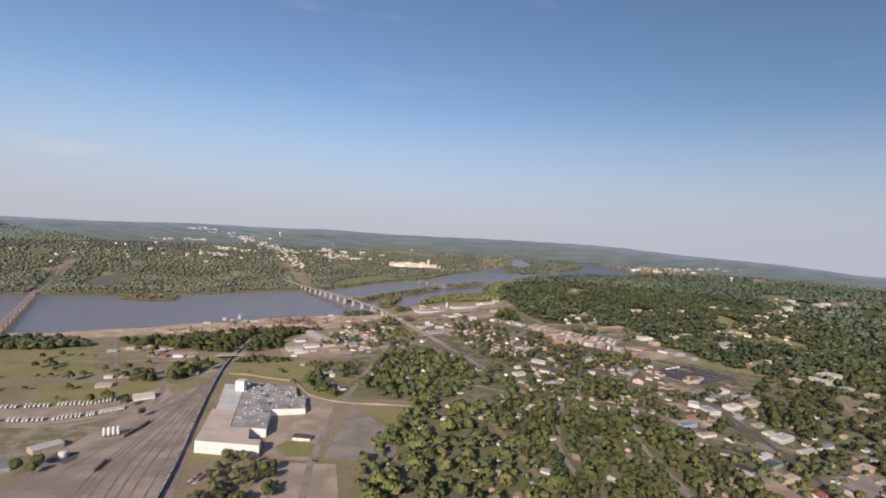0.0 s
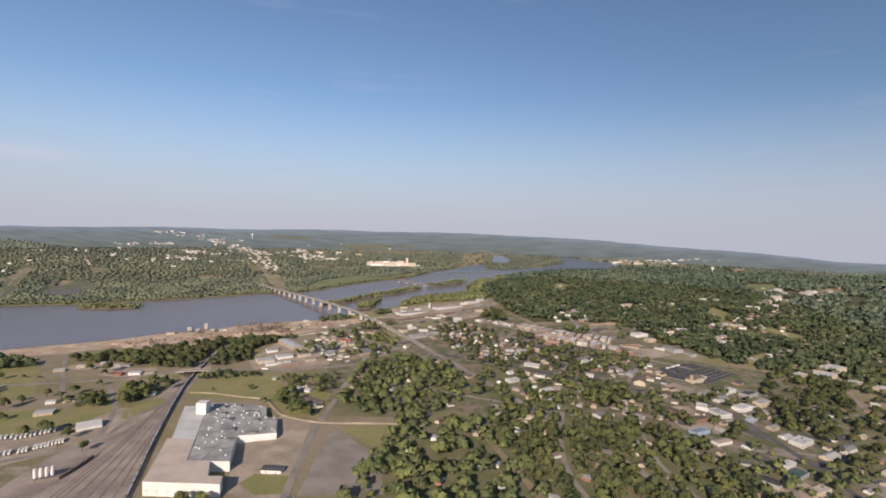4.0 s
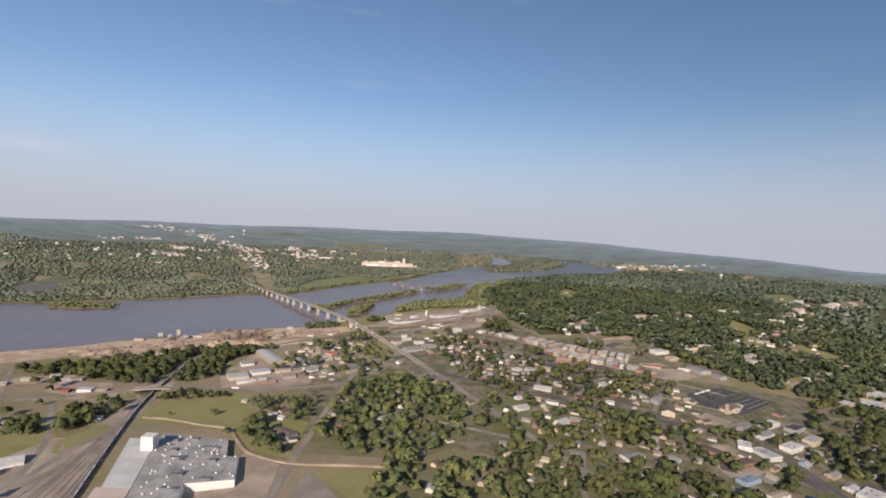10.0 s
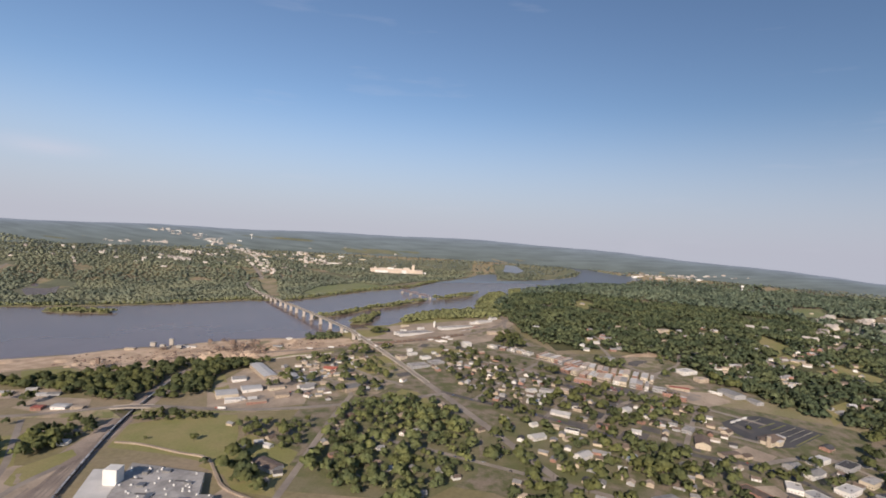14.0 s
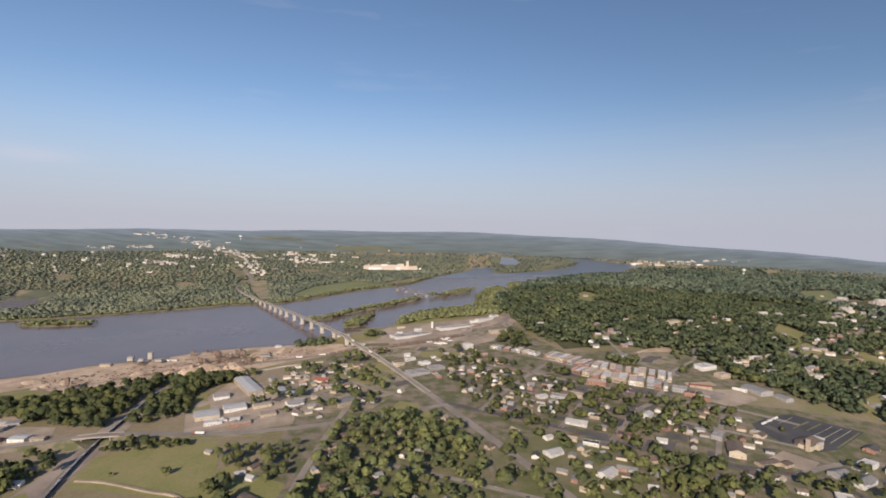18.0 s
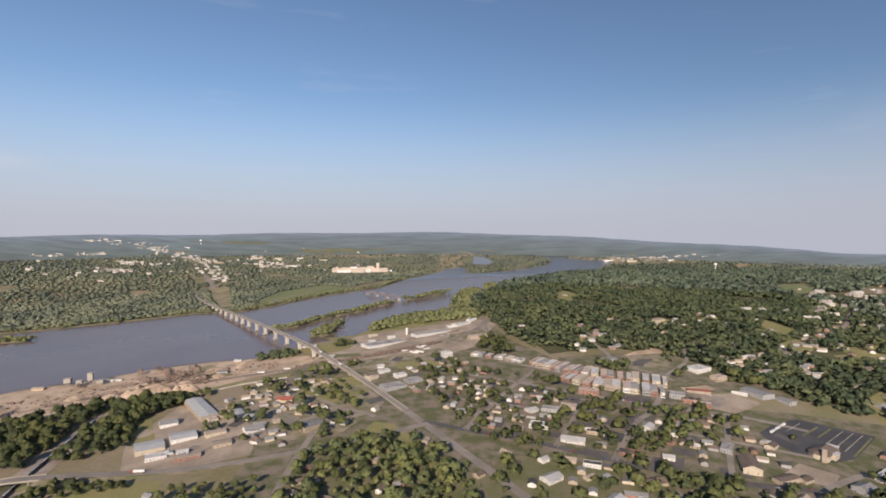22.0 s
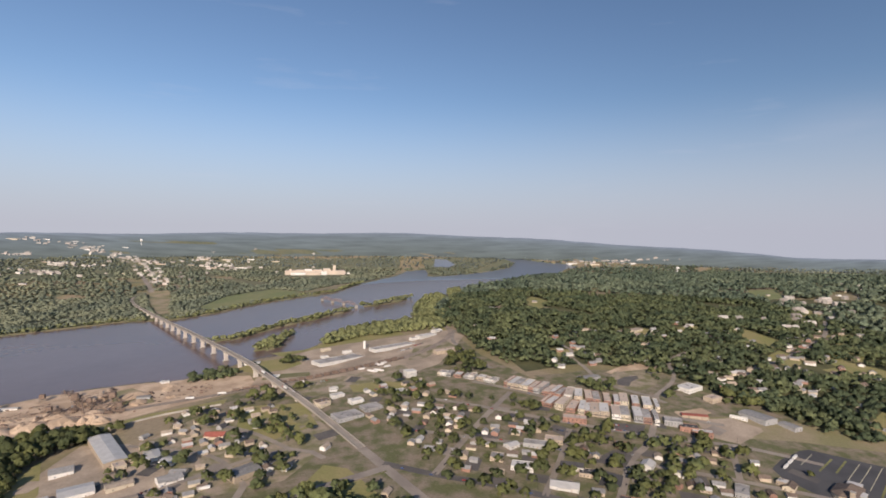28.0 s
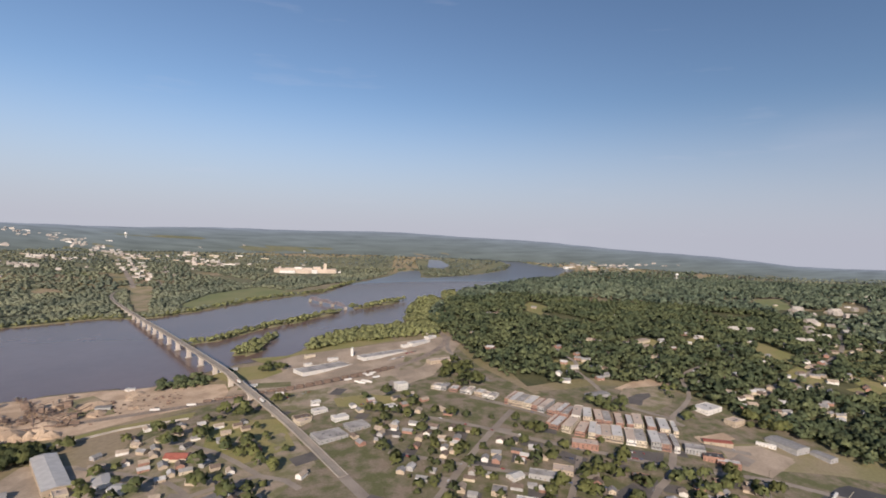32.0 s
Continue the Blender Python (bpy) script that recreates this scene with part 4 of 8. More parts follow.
def river_bridge():
    deck_line = [(2, 925, 0.5), (-45, 1022, 1.5), (-85, 1090, 7), (-120, 1148, 12), (-150, 1205, 14), (-280, 1447, 14), (-430, 1735, 12), (-560, 1985, 8), (-640, 2140, 4), (-700, 2270, 1.2), (-715, 2350, 0.6), (-690, 2450, 0.5)]
    pts = [(x, y, gz(x, y) + h) for x, y, h in deck_line]
    ROADS.append(([p[:2] for p in deck_line], 10))
    root = thing("road_bridge", -280, 1447, 0, "long concrete road bridge on paired piers across the river", "bridge", z=0)
    root.matrix_basis = Matrix()
    bm, line = solid_band(pts, 8.4, 0.0, 1.6)
    deck = part("deck", bm, M_DECK, root)
    bm, _ = solid_band(pts, 7.2, 0.06, 0.05)
    part("carriageway", bm, M_DECK, deck, "worn grey carriageway")
    for s in (-1, 1):
        bm, _ = solid_band(offset_line(pts, s * 4.0), 0.3, 0.8, 0.79)
        part("parapet", bm, M_CONCRETE, root)
    dist, nxt, k = 0.0, 0.0, 0
    for i, (p, s) in enumerate(zip(line, sides(line))):
        if i:
            dist += (line[i] - line[i - 1]).length
        g = gz(p.x, p.y)
        if dist < nxt or p.z - g < 3.5:
            continue
        nxt = dist + 60
        k += 1
        over = bool(inside(plan(RIVER), np.array([p.x]), np.array([p.y]))[0])
        foot = g - (9 if over else 2)
        ang = math.degrees(math.atan2(s.y, s.x))
        m = pose(p.x, p.y, 0, 0, 0, ang)
        cap = part("pier_cap", prism([(-4.2, -1.1), (4.2, -1.1), (4.2, 1.1), (-4.2, 1.1)], p.z - 3.6, p.z - 1.62), M_PIER, root)
        cap.matrix_basis = m
        wall = part("pier_wall", prism([(-2.6, -1.0), (2.6, -1.0), (3.4, 0), (2.6, 1.0), (-2.6, 1.0), (-3.4, 0)], foot, p.z - 3.6), M_PIER, root)
        wall.matrix_basis = m
        if over:
            ft = part("pier_footing", boxes((-4.6, 4.6, -1.8, 1.9, foot, g - 0.8)), M_CONCRETE, root)
            ft.matrix_basis = m


M_PIER = mat("pale_pier_concrete", (0.56, 0.50, 0.44), 0.85, scale=0.1, fine=0.8, vary=0.15)
river_bridge()
road("road", [(-4, 938), (2, 925), (30, 868), (64, 800), (120, 690), (190, 560), (250, 430), (290, 330)], 9, M_ROAD, "worn four-lane road leaving the bridge")
LEVEE = [(-900, 765), (-700, 785), (-560, 798), (-480, 806), (-420, 814), (-370, 819), (-327, 822), (-281, 825), (-235, 826), (-190, 827), (-137, 834), (-90, 845), (-40, 860), (20, 884)]


def overpass():
    rise = [(x, y, 0.35 + 6.8 * math.exp(-((x + 325) / 70) ** 2)) for x, y in LEVEE]
    fine = [tuple(p) for p in resample([(x, y, gz(x, y) + h) for x, y, h in rise], 20)]
    ROADS.append((LEVEE, 11))
    bm, last = bmesh.new(), None
    line = resample(fine, 14)
    for p, s in zip(line, sides(line)):
        g = gz(p.x, p.y)
        up = p.z - g
        gap = abs(p.x + 326) < 12
        row = []
        for u, z in ((-5.8 - up * 1.8, g - 0.6), (-5.4, p.z - 0.15), (5.4, p.z - 0.15), (5.8 + up * 1.8, g - 0.6)):
            q = p + s * u
            row.append(bm.verts.new((q.x, q.y, g - 0.5 if gap else z)))
        if last:
            for i in range(3):
                bm.faces.new((last[i], last[i + 1], row[i + 1], row[i]))
        last = row
    bmesh.ops.recalc_face_normals(bm, faces=bm.faces[:])
    tagged(part("embankment", bm, M_TOWN), "dry earth embankment carrying the levee road", "embankment", kind="structure")
    mid = [p for p in fine if abs(p[0] + 326) < 34]
    root = thing("overpass", -326, 822, 0, "short concrete overpass above the railway", "bridge", z=0)
    root.matrix_basis = Matrix()
    bm, _ = solid_band(mid, 11, 0.0, 1.1)
    part("deck", bm, M_DECK, root)
    for s in (-1, 1):
        bm, _ = solid_band(offset_line(mid, s * 5.3), 0.25, 0.6, 0.6)
        part("parapet", bm, M_DECK, root)
    for x in (-340, -312):
        zz = gz(x, 822)
        for yy in (817.5, 822, 826.5):
            bm = bmesh.new()
            tube(bm, x, yy, zz - 1, zz + 5.6, 0.6, 0.6, 10)
            part("column", bm, M_CONCRETE, root)
    bm, _ = solid_band(fine, 9.0, 0.12, 0.1)
    tagged(part("road", bm, M_ROAD), "worn levee road", "road", kind="structure")


overpass()
MAIN = [(20, 893), (60, 868), (100, 848), (139, 826), (183, 798), (225, 777), (268, 760), (334, 746), (366, 720), (380, 660), (386, 600), (388, 540), (392, 470), (400, 380)]
road("road", MAIN, 8, M_STREET, "dark two-lane main street through the town")
STREETS = (
    ([(60, 868), (120, 960), (175, 1035)], 8), ([(183, 798), (235, 870), (270, 901), (316, 964), (345, 1010)], 8), ([(139, 826), (180, 890), (205, 935)], 7),
    ([(268, 760), (310, 830), (345, 885)], 7), ([(40, 960), (90, 935), (160, 905), (235, 868), (310, 832), (372, 800)], 7.5),
    ([(80, 1030), (130, 1000), (190, 960), (240, 933), (300, 904), (355, 887), (410, 850)], 8), ([(140, 1075), (178, 1045), (232, 998), (280, 975), (330, 950), (372, 930)], 9),
    ([(334, 746), (400, 770), (470, 760), (560, 700), (700, 640)], 8), ([(-60, 760), (0, 735), (80, 700), (160, 668), (240, 640), (310, 612), (384, 588)], 7.5),
    ([(-90, 880), (-100, 800), (-108, 690), (-114, 600), (-111, 481), (-100, 400)], 8), ([(-30, 912), (-62, 937), (-130, 905), (-180, 872), (-197, 844)], 7),
    ([(-62, 937), (-110, 990), (-170, 1030)], 6.5), ([(-90, 880), (-130, 940), (-215, 985)], 6), ([(160, 668), (140, 600), (130, 520), (150, 420)], 6.5), ([(240, 640), (225, 560), (235, 480)], 6.5), ([(310, 612), (300, 540), (330, 460)], 6.5),
    ([(386, 600), (450, 590), (530, 600), (640, 570)], 8), ([(430, 780), (470, 720), (520, 640)], 7), ([(345, 1010), (400, 1060), (440, 1130), (520, 1180)], 6.5), ([(560, 700), (620, 820), (680, 930)], 6.5),
    ([(175, 1120), (160, 1190), (150, 1260), (165, 1330)], 8))
road("road", [(501, 1061), (560, 1100), (599, 1114), (656, 1145), (730, 1189), (807, 1240), (900, 1330)], 7, M_ROAD, "pale lane through the hill woods")
road("road", [(343, 987), (335, 1009), (312, 1031), (299, 1069), (301, 1111), (300, 1150), (315, 1190), (300, 1240)], 6, M_ROAD, "pale lane climbing into the hill woods")
for pts, wd in STREETS:
    road("road", pts, wd * 0.78, M_ROAD, "narrow worn town street")
for pts, wd in (([(-452, 740), (-481, 782), (-541, 875), (-567, 917), (-590, 960)], 6), ([(-323, 596), (-345, 655), (-362, 693), (-404, 759), (-430, 800)], 6), ([(-410, 540), (-350, 570), (-323, 600), (-322, 651), (-312, 690)], 7), ([(-700, 2450), (-900, 2950), (-1150, 3500), (-1500, 3900)], 16), ([(-580, 1900), (-560, 2300), (-700, 2700)], 7)):
    road("road", pts, wd, M_ROAD, "pale country road")
WALL_LINE = [(-295, 739), (-268, 734), (-224, 716), (-193, 704), (-172, 673), (-157, 652), (-126, 634), (-99, 628), (-49, 627), (0, 622)]
ROADS.append((WALL_LINE, 3))
bm, _ = solid_band([(x, y, gz(x, y)) for x, y in WALL_LINE], 2.4, 1.5, 2.2, step=8)
tagged(part("flood_bank", bm, M_GRAVEL), "low pale flood bank curving behind the factory", "wall", kind="structure")

# railway
TRACKS = ([(-196, 340), (-225, 455), (-268, 597), (-302, 718), (-322, 805), (-336, 910), (-345, 1000)], [(-215, 340), (-247, 452), (-272, 580), (-303, 715), (-325, 805), (-340, 910)],
          [(-232, 340), (-268, 457), (-284, 570), (-306, 705), (-328, 800)], [(-262, 340), (-290, 460), (-296, 570), (-310, 690)], [(-205, 340), (-236, 454), (-270, 588), (-302, 716)],
          [(-246, 340), (-279, 458), (-290, 570), (-308, 700)], [(-320, 400), (-308, 500), (-304, 560), (-310, 650)], [(-255, 340), (-285, 459), (-293, 570), (-309, 695)], [(-224, 340), (-258, 455), (-278, 576), (-305, 710)])
ROADS.append((TRACKS[0], 9))
ROADS.append((TRACKS[1], 8))
patch("rail_yard", [(-335, 330), (-345, 470), (-345, 555), (-335, 610), (-330, 680), (-332, 760), (-345, 860), (-352, 1000), (-330, 1000), (-316, 860), (-304, 740), (-275, 625), (-240, 520), (-200, 400), (-180, 330)], M_BALLAST, 0.16, "brown ballast of a railway yard", "rail yard")
M_RAIL = mat("rail", (0.27, 0.215, 0.18), 0.6, metal=0.1)
M_TIE = mat("sleepers", (0.285, 0.232, 0.19), 0.9)
for pts in TRACKS:
    track = thing("railway_track", *pts[0], 0, "rusty railway track on dark sleepers", "track", "tracks of the rail yard", z=0)
    track.matrix_basis = Matrix()
    strip("sleeper_bed", pts, 1.5, M_TIE, 0.24, "", "", parent=track)
    for s in (-0.5, 0.5):
        strip("rail", pts, 0.11, M_RAIL, 0.40, "", "", shift=s, parent=track)


def along(pts, start, gap, n, z=0.0):
    """n poses spaced by gap along a line on the ground, heading along it."""
    line = resample([(*p, 0) for p in pts], 1.0)
    out, dist, nxt = [], 0.0, start
    for a, b in zip(line[:-1], line[1:]):
        dist += (b - a).length
        if dist >= nxt and len(out) < n:
            out.append(pose(b.x, b.y, gz(b.x, b.y) + z, 0, 0, math.degrees(math.atan2(b.y - a.y, b.x - a.x))))
            nxt += gap
    return out


def bogie(bm, x):
    add_box(bm, x - 1.4, x + 1.4, -1.0, 1.0, 0.5, 0.9)
    for wx in (x - 0.95, x + 0.95):
        for wy in (-0.75, 0.75):
            add_box(bm, wx - 0.42, wx + 0.42, wy - 0.08, wy + 0.08, 0.0, 0.84)


def hopper(name, body_mat, load_mat, label, group):
    root = new(name)
    tagged(root, label, "rail wagon", group)
    bm = bmesh.new()
    lo = [bm.verts.new(p) for p in ((-5.0, -1.2, 1.1), (5.0, -1.2, 1.1), (5.0, 1.2, 1.1), (-5.0, 1.2, 1.1))]
    hi = [bm.verts.new(p) for p in ((-7.4, -1.55, 3.9), (7.4, -1.55, 3.9), (7.4, 1.55, 3.9), (-7.4, 1.55, 3.9))]
    bm.faces.new(lo[::-1])
    bm.faces.new(hi)
    for i in range(4):
        bm.faces.new((lo[i], lo[(i + 1) % 4], hi[(i + 1) % 4], hi[i]))
    body = part("hopper_body", bm, body_mat, root)
    part("load", boxes((-7.0, 7.0, -1.25, 1.25, 3.91, 4.25)), load_mat, body)
    part("underframe", boxes((-7.6, 7.6, -0.5, 0.5, 0.9, 1.25)), M_RUST, root)
    for x in (-5.8, 5.8):
        bm = bmesh.new()
        bogie(bm, x)
        part("bogie", bm, M_DARK, root)
    return root


M_WAGON = mat("dark_wagon", (0.075, 0.072, 0.075), 0.6, vary=0.3, scale=0.4, obj=0.25)
M_LOAD = mat("grey_load", (0.34, 0.35, 0.37), 0.7, vary=0.25, scale=0.4, obj=0.3)
spots = along(TRACKS[0], 10, 10.8, 60, 0.25)
first = hopper("rail_wagon", M_WAGON, M_LOAD, "dark steel hopper wagon with a pale cover in a long train", "hopper wagons of the long train")
first.matrix_basis = spots[0]
for m in spots[1:]:
    copy_thing(first, m)
rusty = hopper("rail_wagon", M_RUST, M_RUST, "rusty red-brown open wagon standing in the yard", "rusty wagons in the yard")
spots = along(TRACKS[6], 120, 10.8, 4, 0.25) + along(TRACKS[3], 110, 10.8, 2, 0.25)
rusty.matrix_basis = spots[0]
for m in spots[1:]:
    copy_thing(rusty, m)


RIVER_TRACK = [(-640, 985), (-480, 1030), (-400, 1068), (-275, 1090), (-148, 1112), (-60, 1132), (40, 1172), (110, 1225), (160, 1310), (150, 1400)]
for off in (0, 3.4, 6.8):
    pts = [p[:2] for p in offset_line([(*p, 0) for p in RIVER_TRACK[2 if off else 0:]], -off)]
    track = thing("railway_track", *pts[0], 0, "rusty railway track along the river bank", "track", "tracks of the rail yard", z=0)
    track.matrix_basis = Matrix()
    strip("ballast", pts, 3.2, M_BALLAST, 0.20, "", "", parent=track)
    strip("sleeper_bed", pts, 1.8, M_TIE, 0.26, "", "", parent=track)
    for s in (-0.5, 0.5):
        strip("rail", pts, 0.11, M_RAIL, 0.42, "", "", shift=s, parent=track)
for m in along(RIVER_TRACK, 250, 11, 14, 0.28) + along([(x - 2, y + 6.5) for x, y in RIVER_TRACK], 515, 11, 20, 0.28) + along(RIVER_TRACK, 590, 11, 14, 0.28):
    copy_thing(rusty, m)


M_OLD_STEEL = mat("faded_red_steel", (0.34, 0.26, 0.24), 0.8, second=(0.27, 0.215, 0.20), scale=0.3, vary=0.25)


def truss_bridge():
    a, b = Vector((-830, 982, 0)), Vector((-1197, 1548, 0))
    n = 12
    root = thing("rail_bridge", a.x, a.y, 0, "steel truss railway bridge over the river", "bridge", z=0)
    root.matrix_basis = Matrix()
    d = (b - a).normalized()
    s = Vector((d.y, -d.x, 0))
    length = (b - a).length
    ang = math.degrees(math.atan2(d.y, d.x))
    for k in range(n):
        p = a + d * (k + 0.5) * length / n
        z = gz(p.x, p.y) + 8
        hl = length / n / 2 - 0.5
        m = pose(p.x, p.y, z, 0, 0, ang)
        bm = boxes((-hl, hl, -3.2, 3.2, -1.2, 0))
        for y in (-3.4, 3.4):
            add_box(bm, -hl * 0.8, hl * 0.8, y - 0.3, y + 0.3, 8.4, 9.0)
            for i in range(-3, 4):
                add_box(bm, i * hl / 3.9 - 0.25, i * hl / 3.9 + 0.25, y - 0.25, y + 0.25, 0, 8.6)
        span = part("truss_span", bm, M_OLD_STEEL, root)
        span.matrix_basis = m
        bm = bmesh.new()
        tube(bm, -hl, 0, -17, -1.2, 2.4, 2.2, 10)
        pier = part("pier", bm, M_CONCRETE, root)
        pier.matrix_basis = m


truss_bridge()


def old_spans():
    """Through-truss spans of an old bridge, left standing in the river on stone piers."""
    a, b = Vector((-82, 1822, 0)), Vector((2, 1634, 0))
    d = (b - a).normalized()
    n, length = 3, (b - a).length
    root = thing("old_bridge", a.x, a.y, 0, "old pale red steel truss spans on stone piers in the river", "bridge", z=0)
    root.matrix_basis = Matrix()
    for k in range(n):
        p = a + d * (k + 0.5) * length / n
        hl = length / n / 2 - 0.6
        m = pose(p.x, p.y, gz(p.x, p.y) + 3.5, 0, 0, math.degrees(math.atan2(d.y, d.x)))
        bm = bmesh.new()
        for y in (-2.6, 2.6):
            add_box(bm, -hl, hl, y - 0.2, y + 0.2, -0.4, 0.1)
            for i in range(-4, 4):
                x0, x1 = i * hl / 4, (i + 1) * hl / 4
                h0, h1 = (6.0 * (1 - (v / hl) ** 2) + 1.2 for v in (x0, x1))
                for (ux, uz), (vx, vz) in (((x0, h0), (x1, h1)), ((x0, 0.0), (x1, h1)), ((x1, 0.0), (x1, h1))):
                    t = Vector((vx - ux, 0, vz - uz)).normalized()
                    q = Vector((-t.z, 0, t.x)) * 0.22
                    lo = [bm.verts.new((ux + s * q.x, y + w, uz + s * q.z)) for s, w in ((-1, -0.2), (1, -0.2), (1, 0.2), (-1, 0.2))]
                    hi = [bm.verts.new((vx + s * q.x, y + w, vz + s * q.z)) for s, w in ((-1, -0.2), (1, -0.2), (1, 0.2), (-1, 0.2))]
                    for j in range(4):
                        bm.faces.new((lo[j], lo[(j + 1) % 4], hi[(j + 1) % 4], hi[j]))
        bmesh.ops.recalc_face_normals(bm, faces=bm.faces[:])
        span = part("truss_span", bm, M_OLD_STEEL, root)
        span.matrix_basis = m
    for k in range(n + 1):
        p = a + d * k * length / n
        pier = part("pier", prism([(-1.4, -3.4), (1.4, -3.4), (1.4, 3.4), (-1.4, 3.4)], -14, -0.45 if k in (1, 2) else 0.4), M_CONCRETE, root)
        pier.matrix_basis = pose(p.x, p.y, gz(p.x, p.y) + 3.5, 0, 0, math.degrees(math.atan2(d.y, d.x)))


old_spans()
road("road", [(-1197, 1548), (-1522, 2059), (-1846, 2571)], 9, M_ROAD, "pale railway causeway through the far woods")
ROADS.append((plan([(-1197, 1548), (-1522, 2059), (-1846, 2571)]), 22))

# ---- fields, yards and lots ----
patch("yard", [(-160, 490), (-141, 478), (-112, 478), (-116, 546), (-121, 627), (-157, 655), (-146, 590), (-183, 581), (-169, 526)], M_GRAVEL, 0.16, "tan gravel yard beside the factory", "yard")
patch("pad", [(-102, 483), (-34, 486), (-42, 560), (-60, 572), (-92, 612), (-98, 600)], M_ROAD, 0.17, "grey empty paved lot", "lot")
patch("lot", [(-150, 470), (-88, 474), (-76, 425), (-70, 380), (-140, 380)], M_GRAVEL, 0.15, "tan gravel lot", "lot")
patch("grass", [(-154, 502), (-146, 519), (-116, 515), (-113, 486), (-135, 484)], M_GRASS, 0.20, "island of green lawn in the yard", "grass")
patch("grass", [(-296, 728), (-308, 785), (-262, 812), (-205, 812), (-185, 760), (-176, 722), (-198, 700), (-240, 715)], M_GRASS, 0.14, "green meadow below the levee road", "grass")
patch("grass", [(-189, 707), (-176, 722), (-132, 698), (-113, 640), (-150, 650)], M_GRASS, 0.15, "green lawn behind the factory", "grass")
patch("grass", [(-346, 685), (-325, 724), (-313, 712), (-318, 650), (-335, 657)], M_GRASS, 0.18, "green verge beside the rail yard", "grass")
patch("grass", [(-531, 931), (-586, 1005), (-535, 1024), (-451, 962), (-470, 933)], M_GRASS, 0.16, "green field above the sand bank", "grass")
patch("woodland_floor", [(190, 1330), (215, 1100), (300, 1125), (389, 1100), (425, 1015), (447, 955), (466, 910), (486, 889), (520, 867), (590, 816), (740, 685), (1000, 565), (1500, 800), (1500, 1500), (900, 1560), (420, 1640), (330, 1800), (200, 1560)], M_FLOOR, 0.06, "woodland floor under the hill trees, tree shade in its colour", "ground", cell=45)
for k, lawn in enumerate(LAWNS):
    patch("lawn", lawn, M_GRASS, 0.2, "mown green lawn in a clearing of the hill woods", "grass")
patch("grass", [(-700, 798), (-690, 880), (-593, 903), (-484, 736), (-563, 714), (-680, 720)], M_GRASS, 0.14, "wide green field beside a lane", "grass")
patch("grass", [(-398, 655), (-425, 746), (-404, 760), (-352, 690), (-345, 655), (-374, 638)], M_GRASS, 0.14, "green field between two lanes", "grass")
patch("grass", [(-470, 606), (-520, 685), (-423, 698), (-388, 640), (-418, 616)], M_GRASS, 0.14, "green lawn round a shed", "grass")
patch("grass", [(-286, 924), (-283, 974), (-249, 905), (-249, 880), (-272, 894)], M_GRASS, 0.14, "green clearing among trees", "grass")
patch("grass", [(333, 918), (367, 903), (420, 893), (520, 858), (640, 740), (660, 755), (540, 880), (455, 930), (419, 948), (360, 950)], M_DRY_GRASS, 0.16, "long yellow-green levee slope", "grass")
patch("grass", [(-84, 612), (-82, 624), (-30, 618), (0, 560), (-38, 566), (-58, 578)], M_GRASS, 0.14, "rough green lawn", "grass")
patch("grass", [(-195, 690), (-120, 650), (-115, 720), (-175, 760)], M_GRASS, 0.14, "rough green lawn", "grass")
patch("grass", [(-30, 900), (-10, 890), (40, 800), (20, 780), (-60, 840)], M_GRASS, 0.16, "green verge beside the road", "grass")
patch("grass", [(-130, 1060), (-60, 1050), (-40, 985), (-80, 960), (-120, 1000)], M_GRASS, 0.16, "green slope below the bridge ramp", "grass")
patch("lot", [(355, 848), (377, 862), (408, 875), (420, 877), (473, 838), (412, 797), (385, 790), (362, 806), (352, 834)], M_ASPHALT, 0.20, "dark new asphalt car park beside the church", "car park")
patch("lot", [(426, 711), (462, 719), (475, 683), (423, 667)], M_ASPHALT, 0.20, "dark asphalt car park", "car park")
patch("lot", [(246, 947), (287, 936), (272, 915), (239, 928)], M_STREET, 0.22, "dark asphalt car park behind the shops", "car park")
patch("lot", [(184, 936), (194, 946), (211, 930), (197, 916)], M_STREET, 0.20, "dark asphalt car park", "car park")
for poly, m, lab in (([(208, 865), (222, 858), (246, 884), (230, 891), (211, 880)], M_STREET, "worn grey asphalt car park"), ([(187, 836), (204, 831), (215, 847), (202, 858)], M_ASPHALT, "dark new asphalt car park"), ([(210, 788), (236, 780), (249, 800), (221, 803)], M_STREET, "dark asphalt forecourt")):
    patch("lot", poly, m, 0.235, lab + " between shops", "car park")
    CLEAR.append((sum(q[0] for q in poly) / len(poly), sum(q[1] for q in poly) / len(poly), 11))
CLEAR.append((262, 932, 15))
CLEAR.append((196, 931, 10))
# the trees' shade is put into the colour of these lawns
for poly, lab in (([(55, 640), (100, 480), (140, 360), (330, 360), (325, 450), (290, 540), (275, 610), (215, 650), (120, 700)], "shade-coloured lawns under the trees round the near houses"), ([(-110, 650), (-90, 860), (-40, 845), (60, 780), (50, 690), (0, 640)], "shade-coloured lawns between houses and trees"), ([(-60, 330), (-50, 520), (-30, 630), (50, 630), (90, 490), (130, 350)], "rough lawns under trees"), ([(62, 705), (130, 690), (190, 690), (182, 780), (100, 812), (60, 785)], "lawns round houses beside the main street"), ([(400, 560), (560, 520), (680, 640), (560, 750), (470, 745), (430, 640)], "lawns round houses east of the main street")):
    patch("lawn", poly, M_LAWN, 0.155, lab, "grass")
patch("lot", [(312, 1060), (374, 1105), (395, 1088), (341, 1034)], M_ROAD, 0.20, "worn grey lot at the foot of the hill", "car park")
patch("bare_earth", [(320, 1088), (379, 1125), (402, 1092), (374, 1106), (330, 1076)], M_SAND, 0.19, "bare cut earth at the foot of the hill", "earth")
